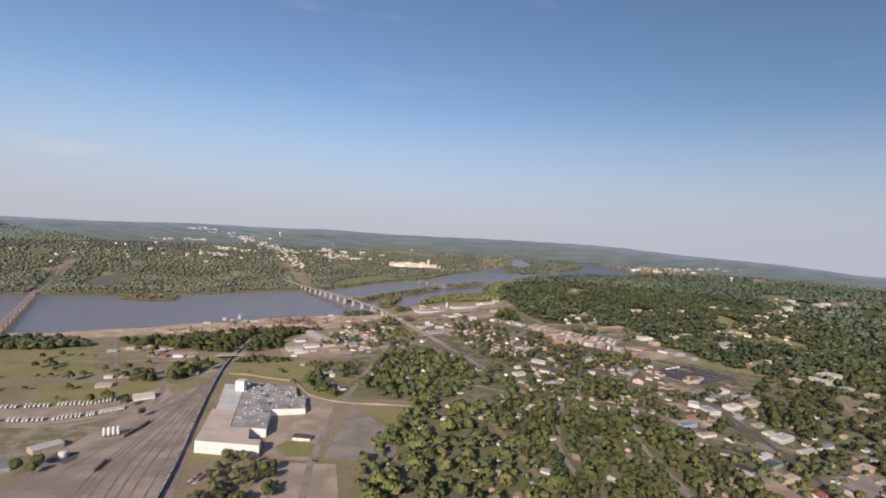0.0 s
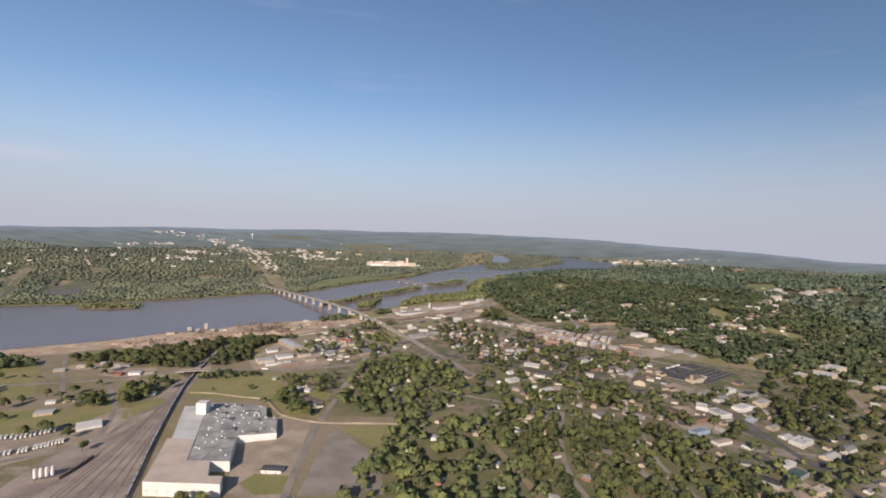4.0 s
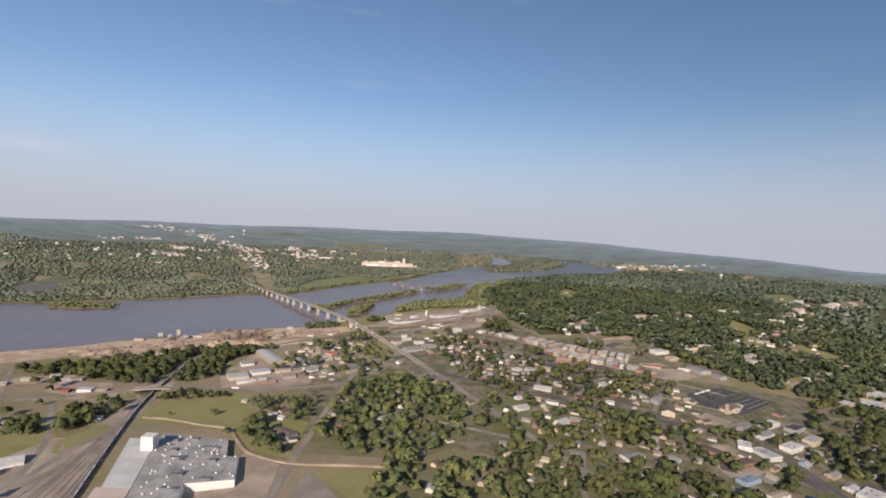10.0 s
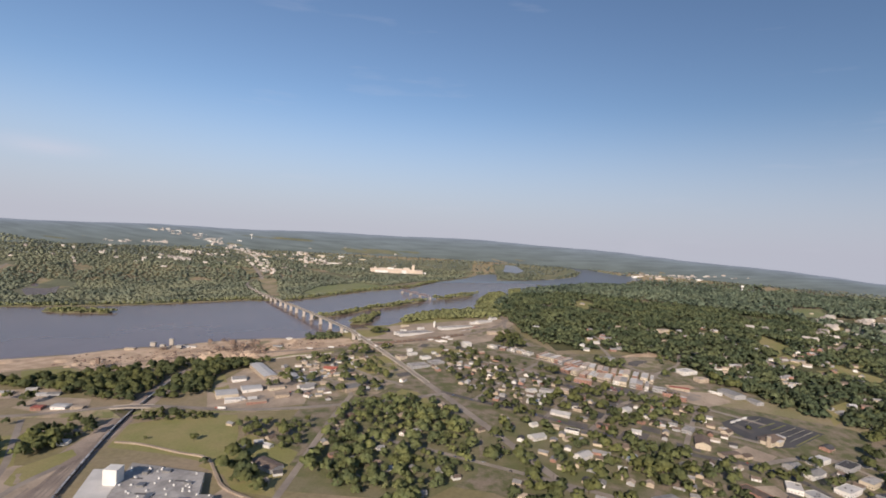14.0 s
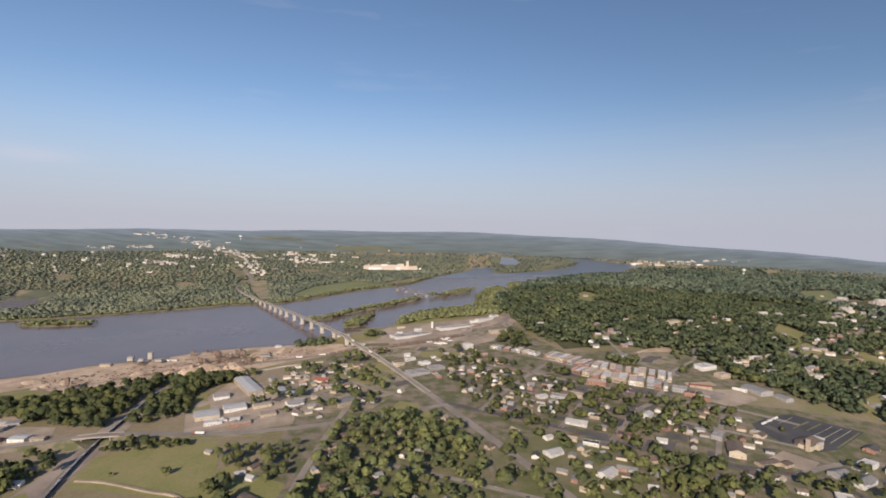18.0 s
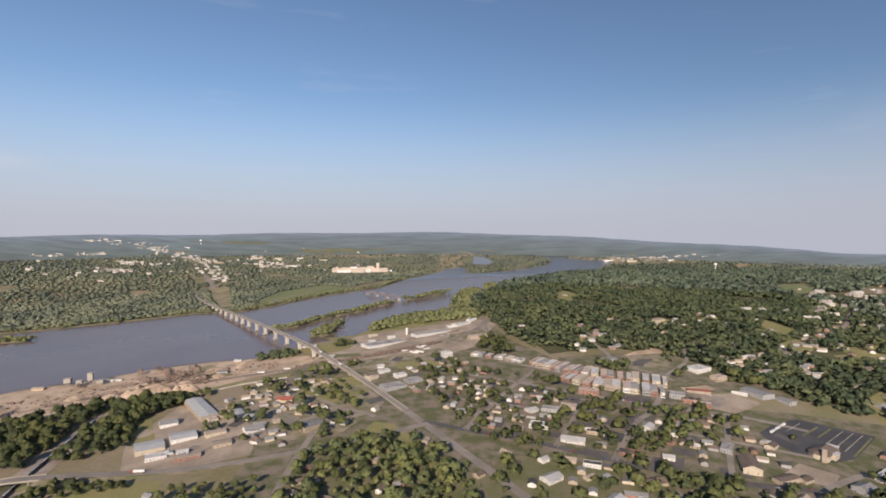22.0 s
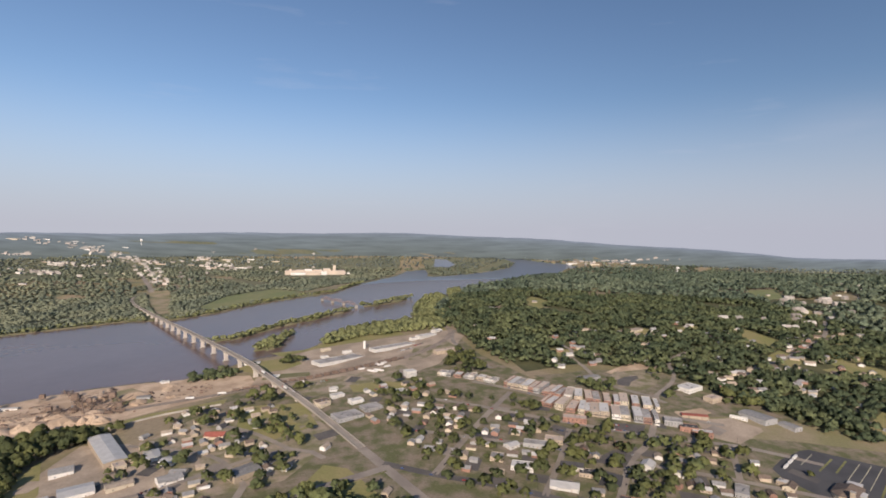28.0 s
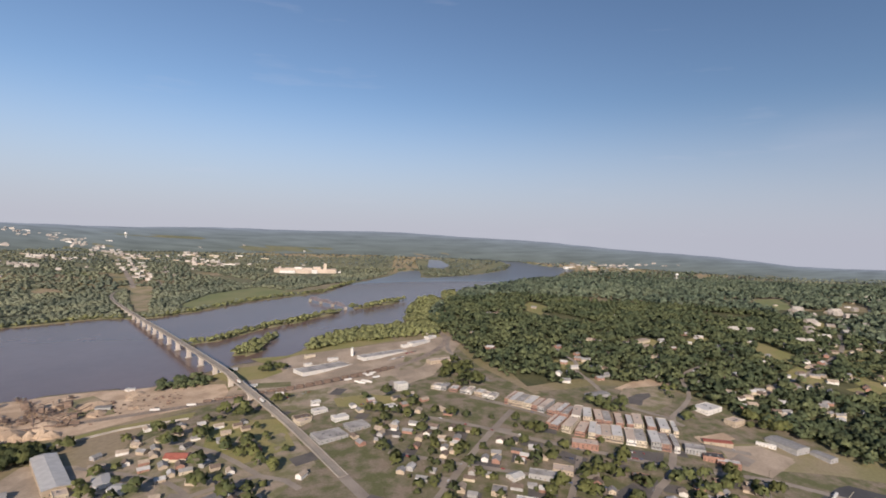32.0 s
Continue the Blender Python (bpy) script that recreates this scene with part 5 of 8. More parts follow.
patch("bare_earth", [(349, 945), (392, 945), (405, 915), (359, 891), (338, 907)], M_GRAVEL, 0.18, "tan dirt lot", "earth")
patch("bare_earth", [(245, 505), (280, 528), (300, 510), (270, 470)], M_SAND, 0.18, "orange bare earth patch", "earth")
patch("lot", [(285, 700), (330, 710), (340, 650), (290, 640)], M_GRAVEL, 0.18, "tan parking yard", "lot")
patch("lot", [(318, 770), (350, 790), (372, 770), (350, 752)], M_GRAVEL, 0.18, "tan church yard", "lot")
patch("lot", [(300, 520), (350, 545), (372, 510), (330, 440), (290, 470)], M_GRAVEL, 0.18, "tan gravel yard", "lot")
patch("lot", [(410, 540), (470, 560), (490, 500), (420, 470)], M_ROAD, 0.18, "worn paved lot", "lot")
patch("yard", [(-385, 612), (-352, 690), (-324, 690), (-302, 676), (-315, 600), (-335, 578)], M_GRAVEL, 0.17, "tan gravel yard beside the rail yard", "yard")
patch("yard", [(-540, 870), (-455, 872), (-440, 905), (-500, 915), (-545, 900)], M_GRAVEL, 0.17, "cluttered dirt yard round sheds", "yard")
patch("trailer_yard", [(-520, 530), (-424, 535), (-380, 540), (-345, 572), (-369, 600), (-393, 622), (-430, 604), (-520, 580)], M_GRAVEL, 0.16, "gravel yard for parked trailers", "yard")
patch("yard", [(-520, 430), (-345, 430), (-330, 540), (-400, 545), (-440, 530), (-520, 520)], M_LOT, 0.14, "bare industrial yard", "yard")
patch("yard", [(-470, 838), (-400, 812), (-385, 840), (-400, 870), (-470, 880)], M_GRAVEL, 0.14, "bare yard round sheds", "yard")
patch("mill_yard", [(-130, 1090), (-60, 1075), (40, 1100), (110, 1150), (175, 1290), (150, 1330), (20, 1300), (-60, 1290), (-110, 1240), (-130, 1160)], M_GRAVEL, 0.15, "tan yard round the mill", "yard")
patch("yard", [(-240, 815), (-140, 845), (-150, 920), (-215, 990), (-262, 1000), (-275, 900)], M_GRAVEL, 0.13, "tan yard round warehouses", "yard")
patch("lots", [(-140, 862), (-60, 880), (-20, 950), (-60, 1050), (-165, 1050), (-205, 985), (-165, 930)], M_LOT, 0.145, "dirt lots and worn lawns between small houses", "lots")
patch("field", [(-720, 2451), (-663, 2522), (-473, 1918), (-433, 1846), (-506, 1900)], M_TAN_FIELD, 0.3, "tan bare field beside the bridge head", "field", cell=60)
patch("field", [(-406, 2240), (-276, 2367), (-130, 2080), (-214, 1990), (-355, 1931), (-430, 1980)], M_FIELD_FAR, 0.3, "green riverside meadow", "field", cell=60)
patch("field", [(353, 1549), (405, 1623), (425, 1553), (373, 1474)], M_GRASS, 0.3, "yellow-green meadow on the hill", "field", cell=60)
patch("field", [(930, 1567), (1030, 1690), (1130, 1705), (1020, 1560), (960, 1545)], M_FIELD_FAR, 0.3, "yellow-green clearing on the far hill", "field", cell=60)
patch("field", [(-1250, 2950), (-1137, 2990), (-938, 2850), (-1000, 2800)], M_FIELD_FAR, 0.3, "pale green far field", "field", cell=80)
patch("field", [(-130, 2080), (-30, 2225), (10, 2360), (-60, 2300), (-190, 2130)], M_TAN_FIELD, 0.35, "pale sand bar on the far bank", "sand", cell=80)
patch("field", [(-700, 3900), (-200, 3950), (0, 4100), (-600, 4080)], M_FLOOR_FAR, 2.0, "far green farm field", "field", cell=60)
patch("field", [(-1500, 4150), (-900, 4150), (-850, 4230), (-1450, 4230)], M_FLOOR_FAR, 2.0, "far tan farm field", "field", cell=60)
patch("woodland_floor", [(x - 6, y + 6) for x, y in FAR_BANK[FAR_BANK.index((-57, 1990)):-3]] + [(-2600, 1600), (-3300, 3000), (-1500, 3900), (300, 3900), (240, 3380), (120, 2811), (20, 2310)], M_FLOOR_FAR, 0.06, "far woodland floor", "ground", cell=80)
patch("woodland_floor", [(380, 2962), (533, 3163), (732, 3342), (921, 3523), (975, 3640), (950, 3760), (840, 3850), (430, 3850), (400, 3450), (435, 3380), (372, 3132)], M_FLOOR_FAR, 0.06, "far woodland floor on a spit of land", "ground", cell=60)
patch("mud_flat", [(-1334, 2028), (-1416, 2181), (-1350, 2190), (-1215, 2070), (-1215, 1990)], M_TAN_FIELD, 0.3, "bare tan mud flat beside a wetland pond", "mud", cell=60)
patch("pond", WETLAND, M_WATER, 0.4, "shallow pond in a riverside wetland", "pond", cell=60)
# this lake's pale colour stands in for reflected sky
patch("pond", LAKE, M_WATER_FAR, 2.0, "far lake coloured pale as mirrored sky", "lake", cell=60)

for x, y, w, d, r in ((215, 872, 26, 14, -24), (150, 880, 22, 12, -24), (255, 812, 20, 14, -24), (172, 812, 22, 12, -26), (230, 915, 20, 12, -24), (120, 930, 22, 14, -26), (330, 690, 24, 16, 24), (372, 640, 18, 24, 30), (430, 640, 22, 16, 30), (340, 585, 20, 14, 30), (410, 690, 20, 16, 30), (345, 480, 26, 20, 30), (110, 850, 18, 12, -26), (260, 880, 18, 14, -24), (300, 935, 16, 12, -24), (40, 1000, 26, 16, 27), (-30, 960, 22, 16, 27), (170, 960, 20, 12, -30)):
    c, s = math.cos(radians(r)) / 2, math.sin(radians(r)) / 2
    patch("lot", [(x - w * c + d * s, y - w * s - d * c), (x + w * c + d * s, y + w * s - d * c), (x + w * c - d * s, y + w * s + d * c), (x - w * c - d * s, y - w * s + d * c)], M_STREET, 0.17, "small dark asphalt lot between buildings", "car park")

# painted lines of the church car park
M_LINE = mat("worn_paint", (0.55, 0.50, 0.36), 0.8, vary=0.3)
M_ISLAND = mat("dry_island_grass", (0.24, 0.23, 0.09), 0.9, vary=0.3)


def car_park_islands():
    for k, (p, q) in enumerate((((427, 859), (396, 841)), ((438, 855), (409, 837)), ((446, 849), (409, 826)), ((454, 845), (411, 818)), ((461, 841), (413, 810)), ((466, 836), (413, 800)), ((415, 868), (388, 852)))):
        green = k in (0, 1, 5)
        strip("kerb_island", [p, q], 1.6 if green else 0.6, M_ISLAND if green else M_LINE, 0.32, "narrow planted island between parking rows" if green else "pale line between parking rows", "island")


car_park_islands()

# worn dark lots scattered between the buildings of the town
lrng = random.Random(14)
for k, (x, y) in enumerate(((305, 690), (434, 690), (375, 835), (300, 660), (330, 640), (280, 775), (150, 935), (200, 905), (245, 885), (275, 835), (230, 840), (145, 850), (95, 880), (80, 905), (60, 960), (110, 985), (150, 990), (195, 985), (320, 880), (355, 920), (395, 690), (415, 740), (375, 600), (400, 575), (430, 610), (330, 520), (470, 640), (500, 700), (-20, 1005), (20, 1040), (-60, 1065), (60, 1130), (-5, 1115), (-150, 890), (-200, 870), (-205, 905), (-175, 925), (-120, 915))):
    w, d, r = lrng.uniform(14, 26), lrng.uniform(9, 15), radians((-24 if x < 350 else 30) + lrng.choice((0, 90)))
    c, s = math.cos(r) / 2, math.sin(r) / 2
    patch("lot", [(x - w * c + d * s, y - w * s - d * c), (x + w * c + d * s, y + w * s - d * c), (x + w * c - d * s, y + w * s + d * c), (x - w * c - d * s, y - w * s + d * c)], (M_STREET, M_ROAD, M_STREET)[k % 3], 0.205 + 0.004 * (k % 4), "worn paved lot between buildings", "car park")

patch("lot", [(314, 1044), (322, 1060), (338, 1070), (356, 1072), (352, 1062), (336, 1052), (326, 1038)], M_STREET, 0.27, "dark asphalt lot below the cut bank", "car park")
patch("bare_earth", [(338, 1088), (352, 1104), (400, 1112), (412, 1098), (375, 1094)], M_SAND, 0.27, "bare cut earth bank below the woods", "earth")
for poly, m, lab in (([(309, 1061), (332, 1088), (375, 1100), (407, 1097), (385, 1066), (363, 1040), (330, 1022), (310, 1036)], M_LOT, "bare tan yard below the hill"), ([(338, 965), (376, 972), (379, 959), (357, 949), (337, 952)], M_SAND, "orange bare dirt lot"), ([(348, 935), (390, 946), (408, 920), (378, 900), (343, 909)], M_GRAVEL, "worn tan dirt lot"), ([(325, 1000), (380, 1015), (388, 975), (345, 965)], M_TOWN, "dry lot behind the shops"), ([(220, 1085), (300, 1090), (310, 1030), (250, 1020)], M_TOWN, "dry slope behind the shops")):
    patch("bare_earth", poly, m, 0.215, lab, "earth")
patch("lawn", [(702, 1136), (796, 1208), (812, 1168), (734, 1103), (696, 1112)], M_GRASS, 0.2, "mown green lawn on the hill", "grass")

# ---- warehouses and sheds west of the bridge road ----
def shed(x, y, w, d, rot, h, wall="grey", roof="light", label="", **k):
    return gable(x, y, w, d, rot, h, wall, roof, label, "warehouse", "warehouse", "warehouses and sheds", porch=False, pitch=0.05, **k)


shed(-229, 975, 82, 20, -57, 7.5, "tan", "light", "long tan metal warehouse with a pale grey gabled roof")
flat(-204, 938, 12, 10, -57, 5, "cream", M_TAN_ROOF, "cream flat-roofed office at the end of a warehouse", units=1)
shed(-243, 879, 27, 25, 27, 6, "cream", "light", "cream warehouse with a broad pale metal roof")
flat(-227, 856, 19, 11, 22, 4.5, "white", M_LIGHT_ROOF, "white flat-roofed workshop in a yard", units=1)
shed(-219, 898, 26, 20, 27, 5.5, "white", "light", "white workshop with a pale metal roof")
gable(-250, 940, 19, 15, 27, 7, "white", "grey", "large white house with a grey roof beside a lawn")
shed(-182, 952, 22, 13, -63, 5, "white", "light", "white metal shed on a tan lot")
shed(-189, 901, 21, 11, 30, 5, "cream", "tan", "cream shed with a tan roof")
shed(-174, 873, 18, 12, 24, 5, "tan", "tan", "tan shed with a tan roof")
shed(-197, 850, 24, 10, 22, 4.5, "brick", "tan", "low brick building beside the levee road")
gable(-206, 862, 11, 8, 19, 4.5, "white", "light")
gable(-218, 862, 7, 8, 30, 4, "white", "light")
gable(-152, 902, 20, 14, 31, 6, "white", "grey")
shed(-94, 897, 26, 18, 40, 7, "tan", "grey", "tan hall with a grey shallow gabled roof")
shed(-414, 838, 18, 14, 1, 5, "white", "light", "white shed beside the levee road")
shed(-437, 834, 12, 12, 5, 5, "brick", "red", "red shed beside the levee road")
shed(-196, 978, 13, 9, 15, 4.5, "tan", "tan", "small tan shed on a lawn")
shed(-163, 936, 14, 12, -15, 5, "white", "light", "white shed with a pale metal roof")
gable(-148, 912, 14, 11, -4, 5, "cream", "grey")
gable(-136, 982, 20, 13, -6, 6.5, "cream", "red", "cream house with a long red roof")
flat(-38, 1036, 14, 12, 42, 5, "cream", M_TAN_ROOF, "cream roadside shop below the bridge ramp")
flat(-11, 998, 30, 22, 27, 4.5, "grey", M_GREY_ROOF, "pale shop with a wide grey flat roof", units=4)
flat(14, 1016, 22, 18, 27, 4, "grey", M_GREY_ROOF, "white shop with a grey flat roof")
shed(-149, 1239, 26, 10, 6, 4.5, "white", "light", "long white boat shed on the river bank")
shed(-106, 1158, 9, 8, 20, 4, "white", "light", "small white hut beside tracks")
shed(-431, 678, 20, 16, 20, 5, "tan", "light", "tan shed with a pale metal roof")
shed(-450, 716, 11, 9, 20, 5, "white", "light", "small white hut beside a lawn")
shed(-360, 484, 27, 15, 57, 7, "tan", "light", "open-sided shed with one dark and one pale roof slope")
shed(-372, 440, 26, 20, 40, 7, "grey", "grey", "grey metal shed in an industrial yard")
shed(-132, 524, 19, 11, -4, 4.5, "white", "dark", "low white gatehouse with a dark roof")
gable(-355, 634, 24, 20, 35, 6, "white", "light", "large white house with a pale patched roof beside a drive")
shed(-432, 721, 13, 9, 20, 5, "cream", "light", "cream shed beside a lane")
gable(-341, 736, 10, 9, 10, 6, "white", "light", "white house among trees beside the railway")
shed(-518, 888, 20, 10, 10, 5, "tan", "light", "tan shed in a dirt yard")
shed(-393, 835, 14, 9, 5, 4.5, "tan", "tan", "tan shed beside the levee road")
shed(-464, 885, 22, 9, 10, 4, "grey", "light", "long open store shed in a dirt yard")
shed(-541, 868, 16, 12, 20, 4.5, "tan", "light", "tan farm shed beside a lane")
shed(-496, 905, 14, 9, 20, 4.5, "grey", "light", "grey farm shed beside trees")
shed(-455, 885, 15, 10, 15, 4.5, "grey", "grey", "grey shed among trees")
for x, y in ((-170, 1001), (-163, 1024), (-157, 966), (-150, 1034), (-112, 936), (-99, 994), (-30, 930), (-90, 1031), (-76, 913), (-187, 1004), (-110, 965), (-60, 900), (-345, 763), (-170, 727), (-158, 738), (-146, 730), (-201, 783), (-90, 770), (-75, 786), (-61, 757), (-180, 1018), (-135, 1003), (-138, 945), (-206, 1000), (-122, 955), (-142, 871), (-122, 882), (-122, 677), (-150, 750), (-129, 660), (-40, 700), (-20, 765), (-64, 705), (-5, 820), (20, 845)):
    gable(x, y, rnd.uniform(11, 15), rnd.uniform(8, 10), rnd.choice((-28, 62, 25, -20)) + rnd.uniform(-5, 5), rnd.uniform(5.5, 7), surveyed=False, porch=False, detail=rnd.random() < 0.4)
shed(-135, 690, 30, 15, -35, 6, "grey", "brown", "long grey house with a brown roof beside a lawn")

# ---- main street and the neighbourhoods beside it ----
gable(156, 734, 19, 12, 40, 7, "white", "light", "large white house with a pale roof")
gable(199, 760, 24, 13, 14, 5, "tan", "brown", "long tan house with a brown roof")
gable(204, 738, 14, 10, 27, 5, "grey", "blue")
gable(243, 858, 15, 11, 45, 7, "white", "light", "white two-storey house with a pale roof")
flat(218, 952, 25, 13, -24, 6.5, "brick", M_TAN_ROOF, "long low red brick building with a tan roof", rows=(1.8, 4.6))
gable(159, 836, 24, 13, -25, 5, "white", "light", "long white house with a pale roof on the main street")
flat(187, 851, 18, 11, -24, 4.5, "tan", ROOFS["dark"], "tan shop with a dark flat roof")
gable(299, 784, 16, 30, -24, 9, "cream", "brown", "large cream hall with a brown gabled roof")
shed(316, 762, 24, 10, 15, 5, "tan", "brown", "long tan house beside a gravel lot")
gable(333, 762, 12, 9, 22, 5, "tan", "brown")
gable(345, 818, 14, 9, 36, 6, "cream", "brown")
gable(264, 844, 9, 8, 47, 5, "white", "grey")
gable(372, 746, 16, 15, 22, 8, "grey", "grey", "large grey house with a steep roof")
gable(385, 735, 26, 12, 27, 8, "white", "grey", "large white house with a steep grey roof")
flat(411, 764, 28, 12, 28, 6, "white", M_LIGHT_ROOF, "white flat-roofed hall with a pale roof", units=3)
gable(446, 798, 17, 11, 33, 6, "brick", "dark")
flat(345, 706, 14, 20, -28, 5, "white", M_LIGHT_ROOF, "white shop with striped awnings and a pale roof")
flat(344, 824, 9, 8, 30, 5, "tan", M_LIGHT_ROOF, "small tan hut with a pale roof beside a car park")
gable(137, 906, 13, 10, 27, 5, "white", "light")
flat(135, 868, 20, 13, -24, 5, "white", M_LIGHT_ROOF, "white shop with a pale flat roof", units=3)
flat(118, 886, 12, 12, -24, 5, "tan", M_GREY_ROOF, "tan shop with a grey flat roof")
flat(160, 905, 24, 12, -25, 5, "grey", M_GREY_ROOF, "grey flat-roofed shop beside a street")
flat(358, 690, 17, 26, 16, 5, "white", ROOFS["light"], "white shop with dark stripes across its roof", units=4)
flat(302, 685, 14, 42, 24, 5, "brick", ROOFS["brown"], "long L-shaped brick building with a brown roof")
flat(322, 668, 24, 12, 24, 5, "brick", ROOFS["brown"], "brick wing with a brown roof")
flat(304, 634, 25, 11, 26, 5, "blue", ROOFS["blue"], "low building with a blue metal roof")
shed(316, 611, 24, 10, 23, 5, "white", "tan", "long white house with a tan roof")
gable(344, 606, 19, 10, 27, 5, "white", "light")
flat(411, 622, 28, 16, 32, 6, "white", M_LIGHT_ROOF, "large white shop with a pale roof", units=3)
gable(420, 592, 24, 12, 28, 6, "cream", "light")
shed(453, 610, 26, 12, 29, 6, "white", "grey", "white hall with a grey roof")
flat(358, 568, 20, 9, 34, 5, "white", M_LIGHT_ROOF, "white shop on the main street")
flat(354, 550, 26, 14, 34, 5, "grey", ROOFS["green"], "grey shop with a dark green roof", units=1)
flat(354, 522, 26, 10, 24, 5, "cream", M_TAN_ROOF, "cream shop on the main street")
shed(317, 533, 12, 20, 35, 5, "grey", "dark", "long grey shed with a dark roof")
gable(364, 495, 16, 12, 33, 6, "white", "red")
flat(462, 562, 24, 14, 28, 6, "tan", M_TAN_ROOF, "tan shop with a flat roof")
flat(398, 708, 26, 14, 29, 6, "white", M_LIGHT_ROOF, "white hall with a pale roof")
flat(437, 757, 28, 14, 32, 6, "grey", ROOFS["dark"], "grey hall with a dark roof")
flat(437, 728, 26, 13, 31, 6, "cream", M_GREY_ROOF, "cream hall with a grey roof")
gable(390, 676, 14, 10, 37, 5, "blue", "light")
gable(402, 656, 16, 10, 29, 6, "tan", "grey")
gable(402, 634, 15, 10, 30, 5, "white", "light")
flat(608, 840, 40, 22, 31, 8, "cream", M_LIGHT_ROOF, "large cream school block with a pale flat roof", "school", "school", units=6)
flat(647, 875, 40, 24, 22, 8, "cream", M_LIGHT_ROOF, "large cream school block with a pale flat roof", "school", "school", units=6)
flat(630, 815, 32, 16, 25, 7, "tan", M_LIGHT_ROOF, "tan school wing with a pale flat roof", "school", "school", units=4)
flat(660, 800, 22, 14, 32, 6, "tan", M_LIGHT_ROOF, "tan school wing with a pale flat roof", "school", "school", units=2)
flat(570, 843, 26, 13, 27, 6, "tan", M_LIGHT_ROOF, "tan hall with a pale roof", units=2)
flat(299, 815, 20, 11, 51, 5, "grey", M_GREY_ROOF, "grey flat-roofed house in a garden")
gable(118, 770, 18, 12, 30, 6, "white", "light")
flat(180, 912, 18, 13, -25, 4.5, "tan", M_TAN_ROOF, "tan brick building with a stepped flat roof", units=2)
flat(240, 895, 15, 10, -24, 4.5, "brick", ROOFS["brown"], "low brick building with a brown flat roof", units=1)
gable(200, 891, 8, 7, 60, 6, "brick", "brown", "small red brick house with a steep roof")
gable(206, 879, 7, 6, 66, 5, "cream", "grey", "small yellow house with a grey roof")
gable(177, 863, 20, 11, -24, 7, "white", "dark", "white hall with a dark gabled roof")
gable(182, 825, 10, 8, -24, 5, "tan", "grey", "small tan house with a grey roof")
for x, y, roof in ((197, 811, "dark"), (204, 808, "brown"), (210, 806, "dark")):
    flat(x, y, 7, 11, -25, 4, "brick", ROOFS[roof], "narrow brick shop with a dark roof", units=0)
gable(234, 800, 11, 9, -24, 5, "white", "light", "white house with a pale roof beside a forecourt")
flat(160, 790, 16, 8, -25, 4.5, "white", ROOFS["dark"], "white and red roadside shop with a dark roof", units=1)
shed(207, 665, 24, 12, 21, 5, "white", "grey", "long white house with a grey roof")
for x, y in ((163, 543), (208, 576), (215, 554), (166, 482), (166, 512), (316, 717), (271, 583), (142, 521), (105, 486), (215, 597), (552, 868), (551, 949), (543, 741), (539, 1008), (711, 945), (704, 887), (572, 720), (530, 771), (496, 715), (305, 887), (169, 639), (124, 561), (257, 482), (185, 624), (150, 660), (235, 600), (470, 589), (280, 862), (296, 870), (270, 820), (250, 828), (285, 815), (150, 770), (120, 800), (90, 815), (240, 720), (262, 700), (180, 700), (60, 780), (75, 740), (230, 690), (250, 665), (285, 740), (310, 735), (480, 640), (520, 690), (500, 560), (545, 640), (590, 660), (600, 740), (640, 720), (430, 500), (330, 560), (300, 585), (260, 540), (190, 430), (240, 420), (130, 450), (90, 600), (60, 640), (110, 640), (30, 680), (0, 650)):
    gable(x, y, rnd.uniform(11, 15), rnd.uniform(8, 10), rnd.choice((-24, 66, 30, -60)) + rnd.uniform(-6, 6), rnd.uniform(5.5, 7), surveyed=False, porch=False, detail=rnd.random() < 0.4)
# houses in clearings of the hill woods
for x, y in ((305, 1231), (269, 1137), (269, 1112), (323, 1195), (393, 1282), (510, 1288), (578, 1324), (592, 1306), (484, 1255), (465, 1135), (582, 1230), (475, 1055), (505, 1072), (487, 1013), (569, 1105), (607, 1088), (553, 1030), (548, 1003), (664, 1160), (713, 1178), (773, 1205), (755, 1164), (672, 1081), (636, 1023), (364, 1562), (385, 1545), (274, 1494), (290, 1492), (207, 1342), (212, 1256), (330, 1188), (386, 1291), (494, 1069), (679, 1179), (764, 1235), (640, 960), (600, 930), (700, 1000), (760, 1040), (820, 1100), (600, 1180), (520, 1130), (440, 1200), (840, 1300), (700, 1420), (520, 1460), (900, 1250), (330, 1130), (300, 1160), (440, 1330), (620, 1500), (760, 1600), (480, 1650), (880, 1500), (585, 1303), (545, 1269), (381, 1215), (394, 1278), (442, 1275), (316, 1252), (295, 1181), (213, 1241), (659, 1157), (548, 1026), (634, 1121), (568, 1081), (590, 1124), (807, 1221), (848, 1218), (639, 1020), (475, 1014), (445, 1032), (731, 1116), (667, 1075), (776, 1223), (573, 1203), (501, 1271), (287, 1144), (316, 1118), (462, 1240), (545, 905), (580, 930), (700, 1060), (715, 1090), (590, 880), (610, 860), (500, 1064), (461, 1033), (462, 1052), (473, 1005), (569, 1089), (587, 1082), (536, 992), (565, 1036), (603, 1067), (504, 1038), (529, 1083), (725, 1207), (813, 1262), (755, 1158), (864, 1226), (863, 1261), (664, 1276), (740, 1205), (700, 1175), (620, 1130), (670, 1160), (640, 1100)):
    gable(x, y, rnd.uniform(13, 20), rnd.uniform(9, 12), rnd.uniform(-60, 60), rnd.uniform(6, 8), rnd.choice(("white", "cream", "tan", "grey", "brick")), rnd.choice(("light", "tan", "brown", "grey", "grey")), group="houses in the hill woods", detail=False, surveyed=False)
    CLEAR.append((x - 2, y - 8, 7))
shed(326, 1155, 24, 12, 29, 6, "white", "light", "long white house with a pale roof in the woods", detail=False)
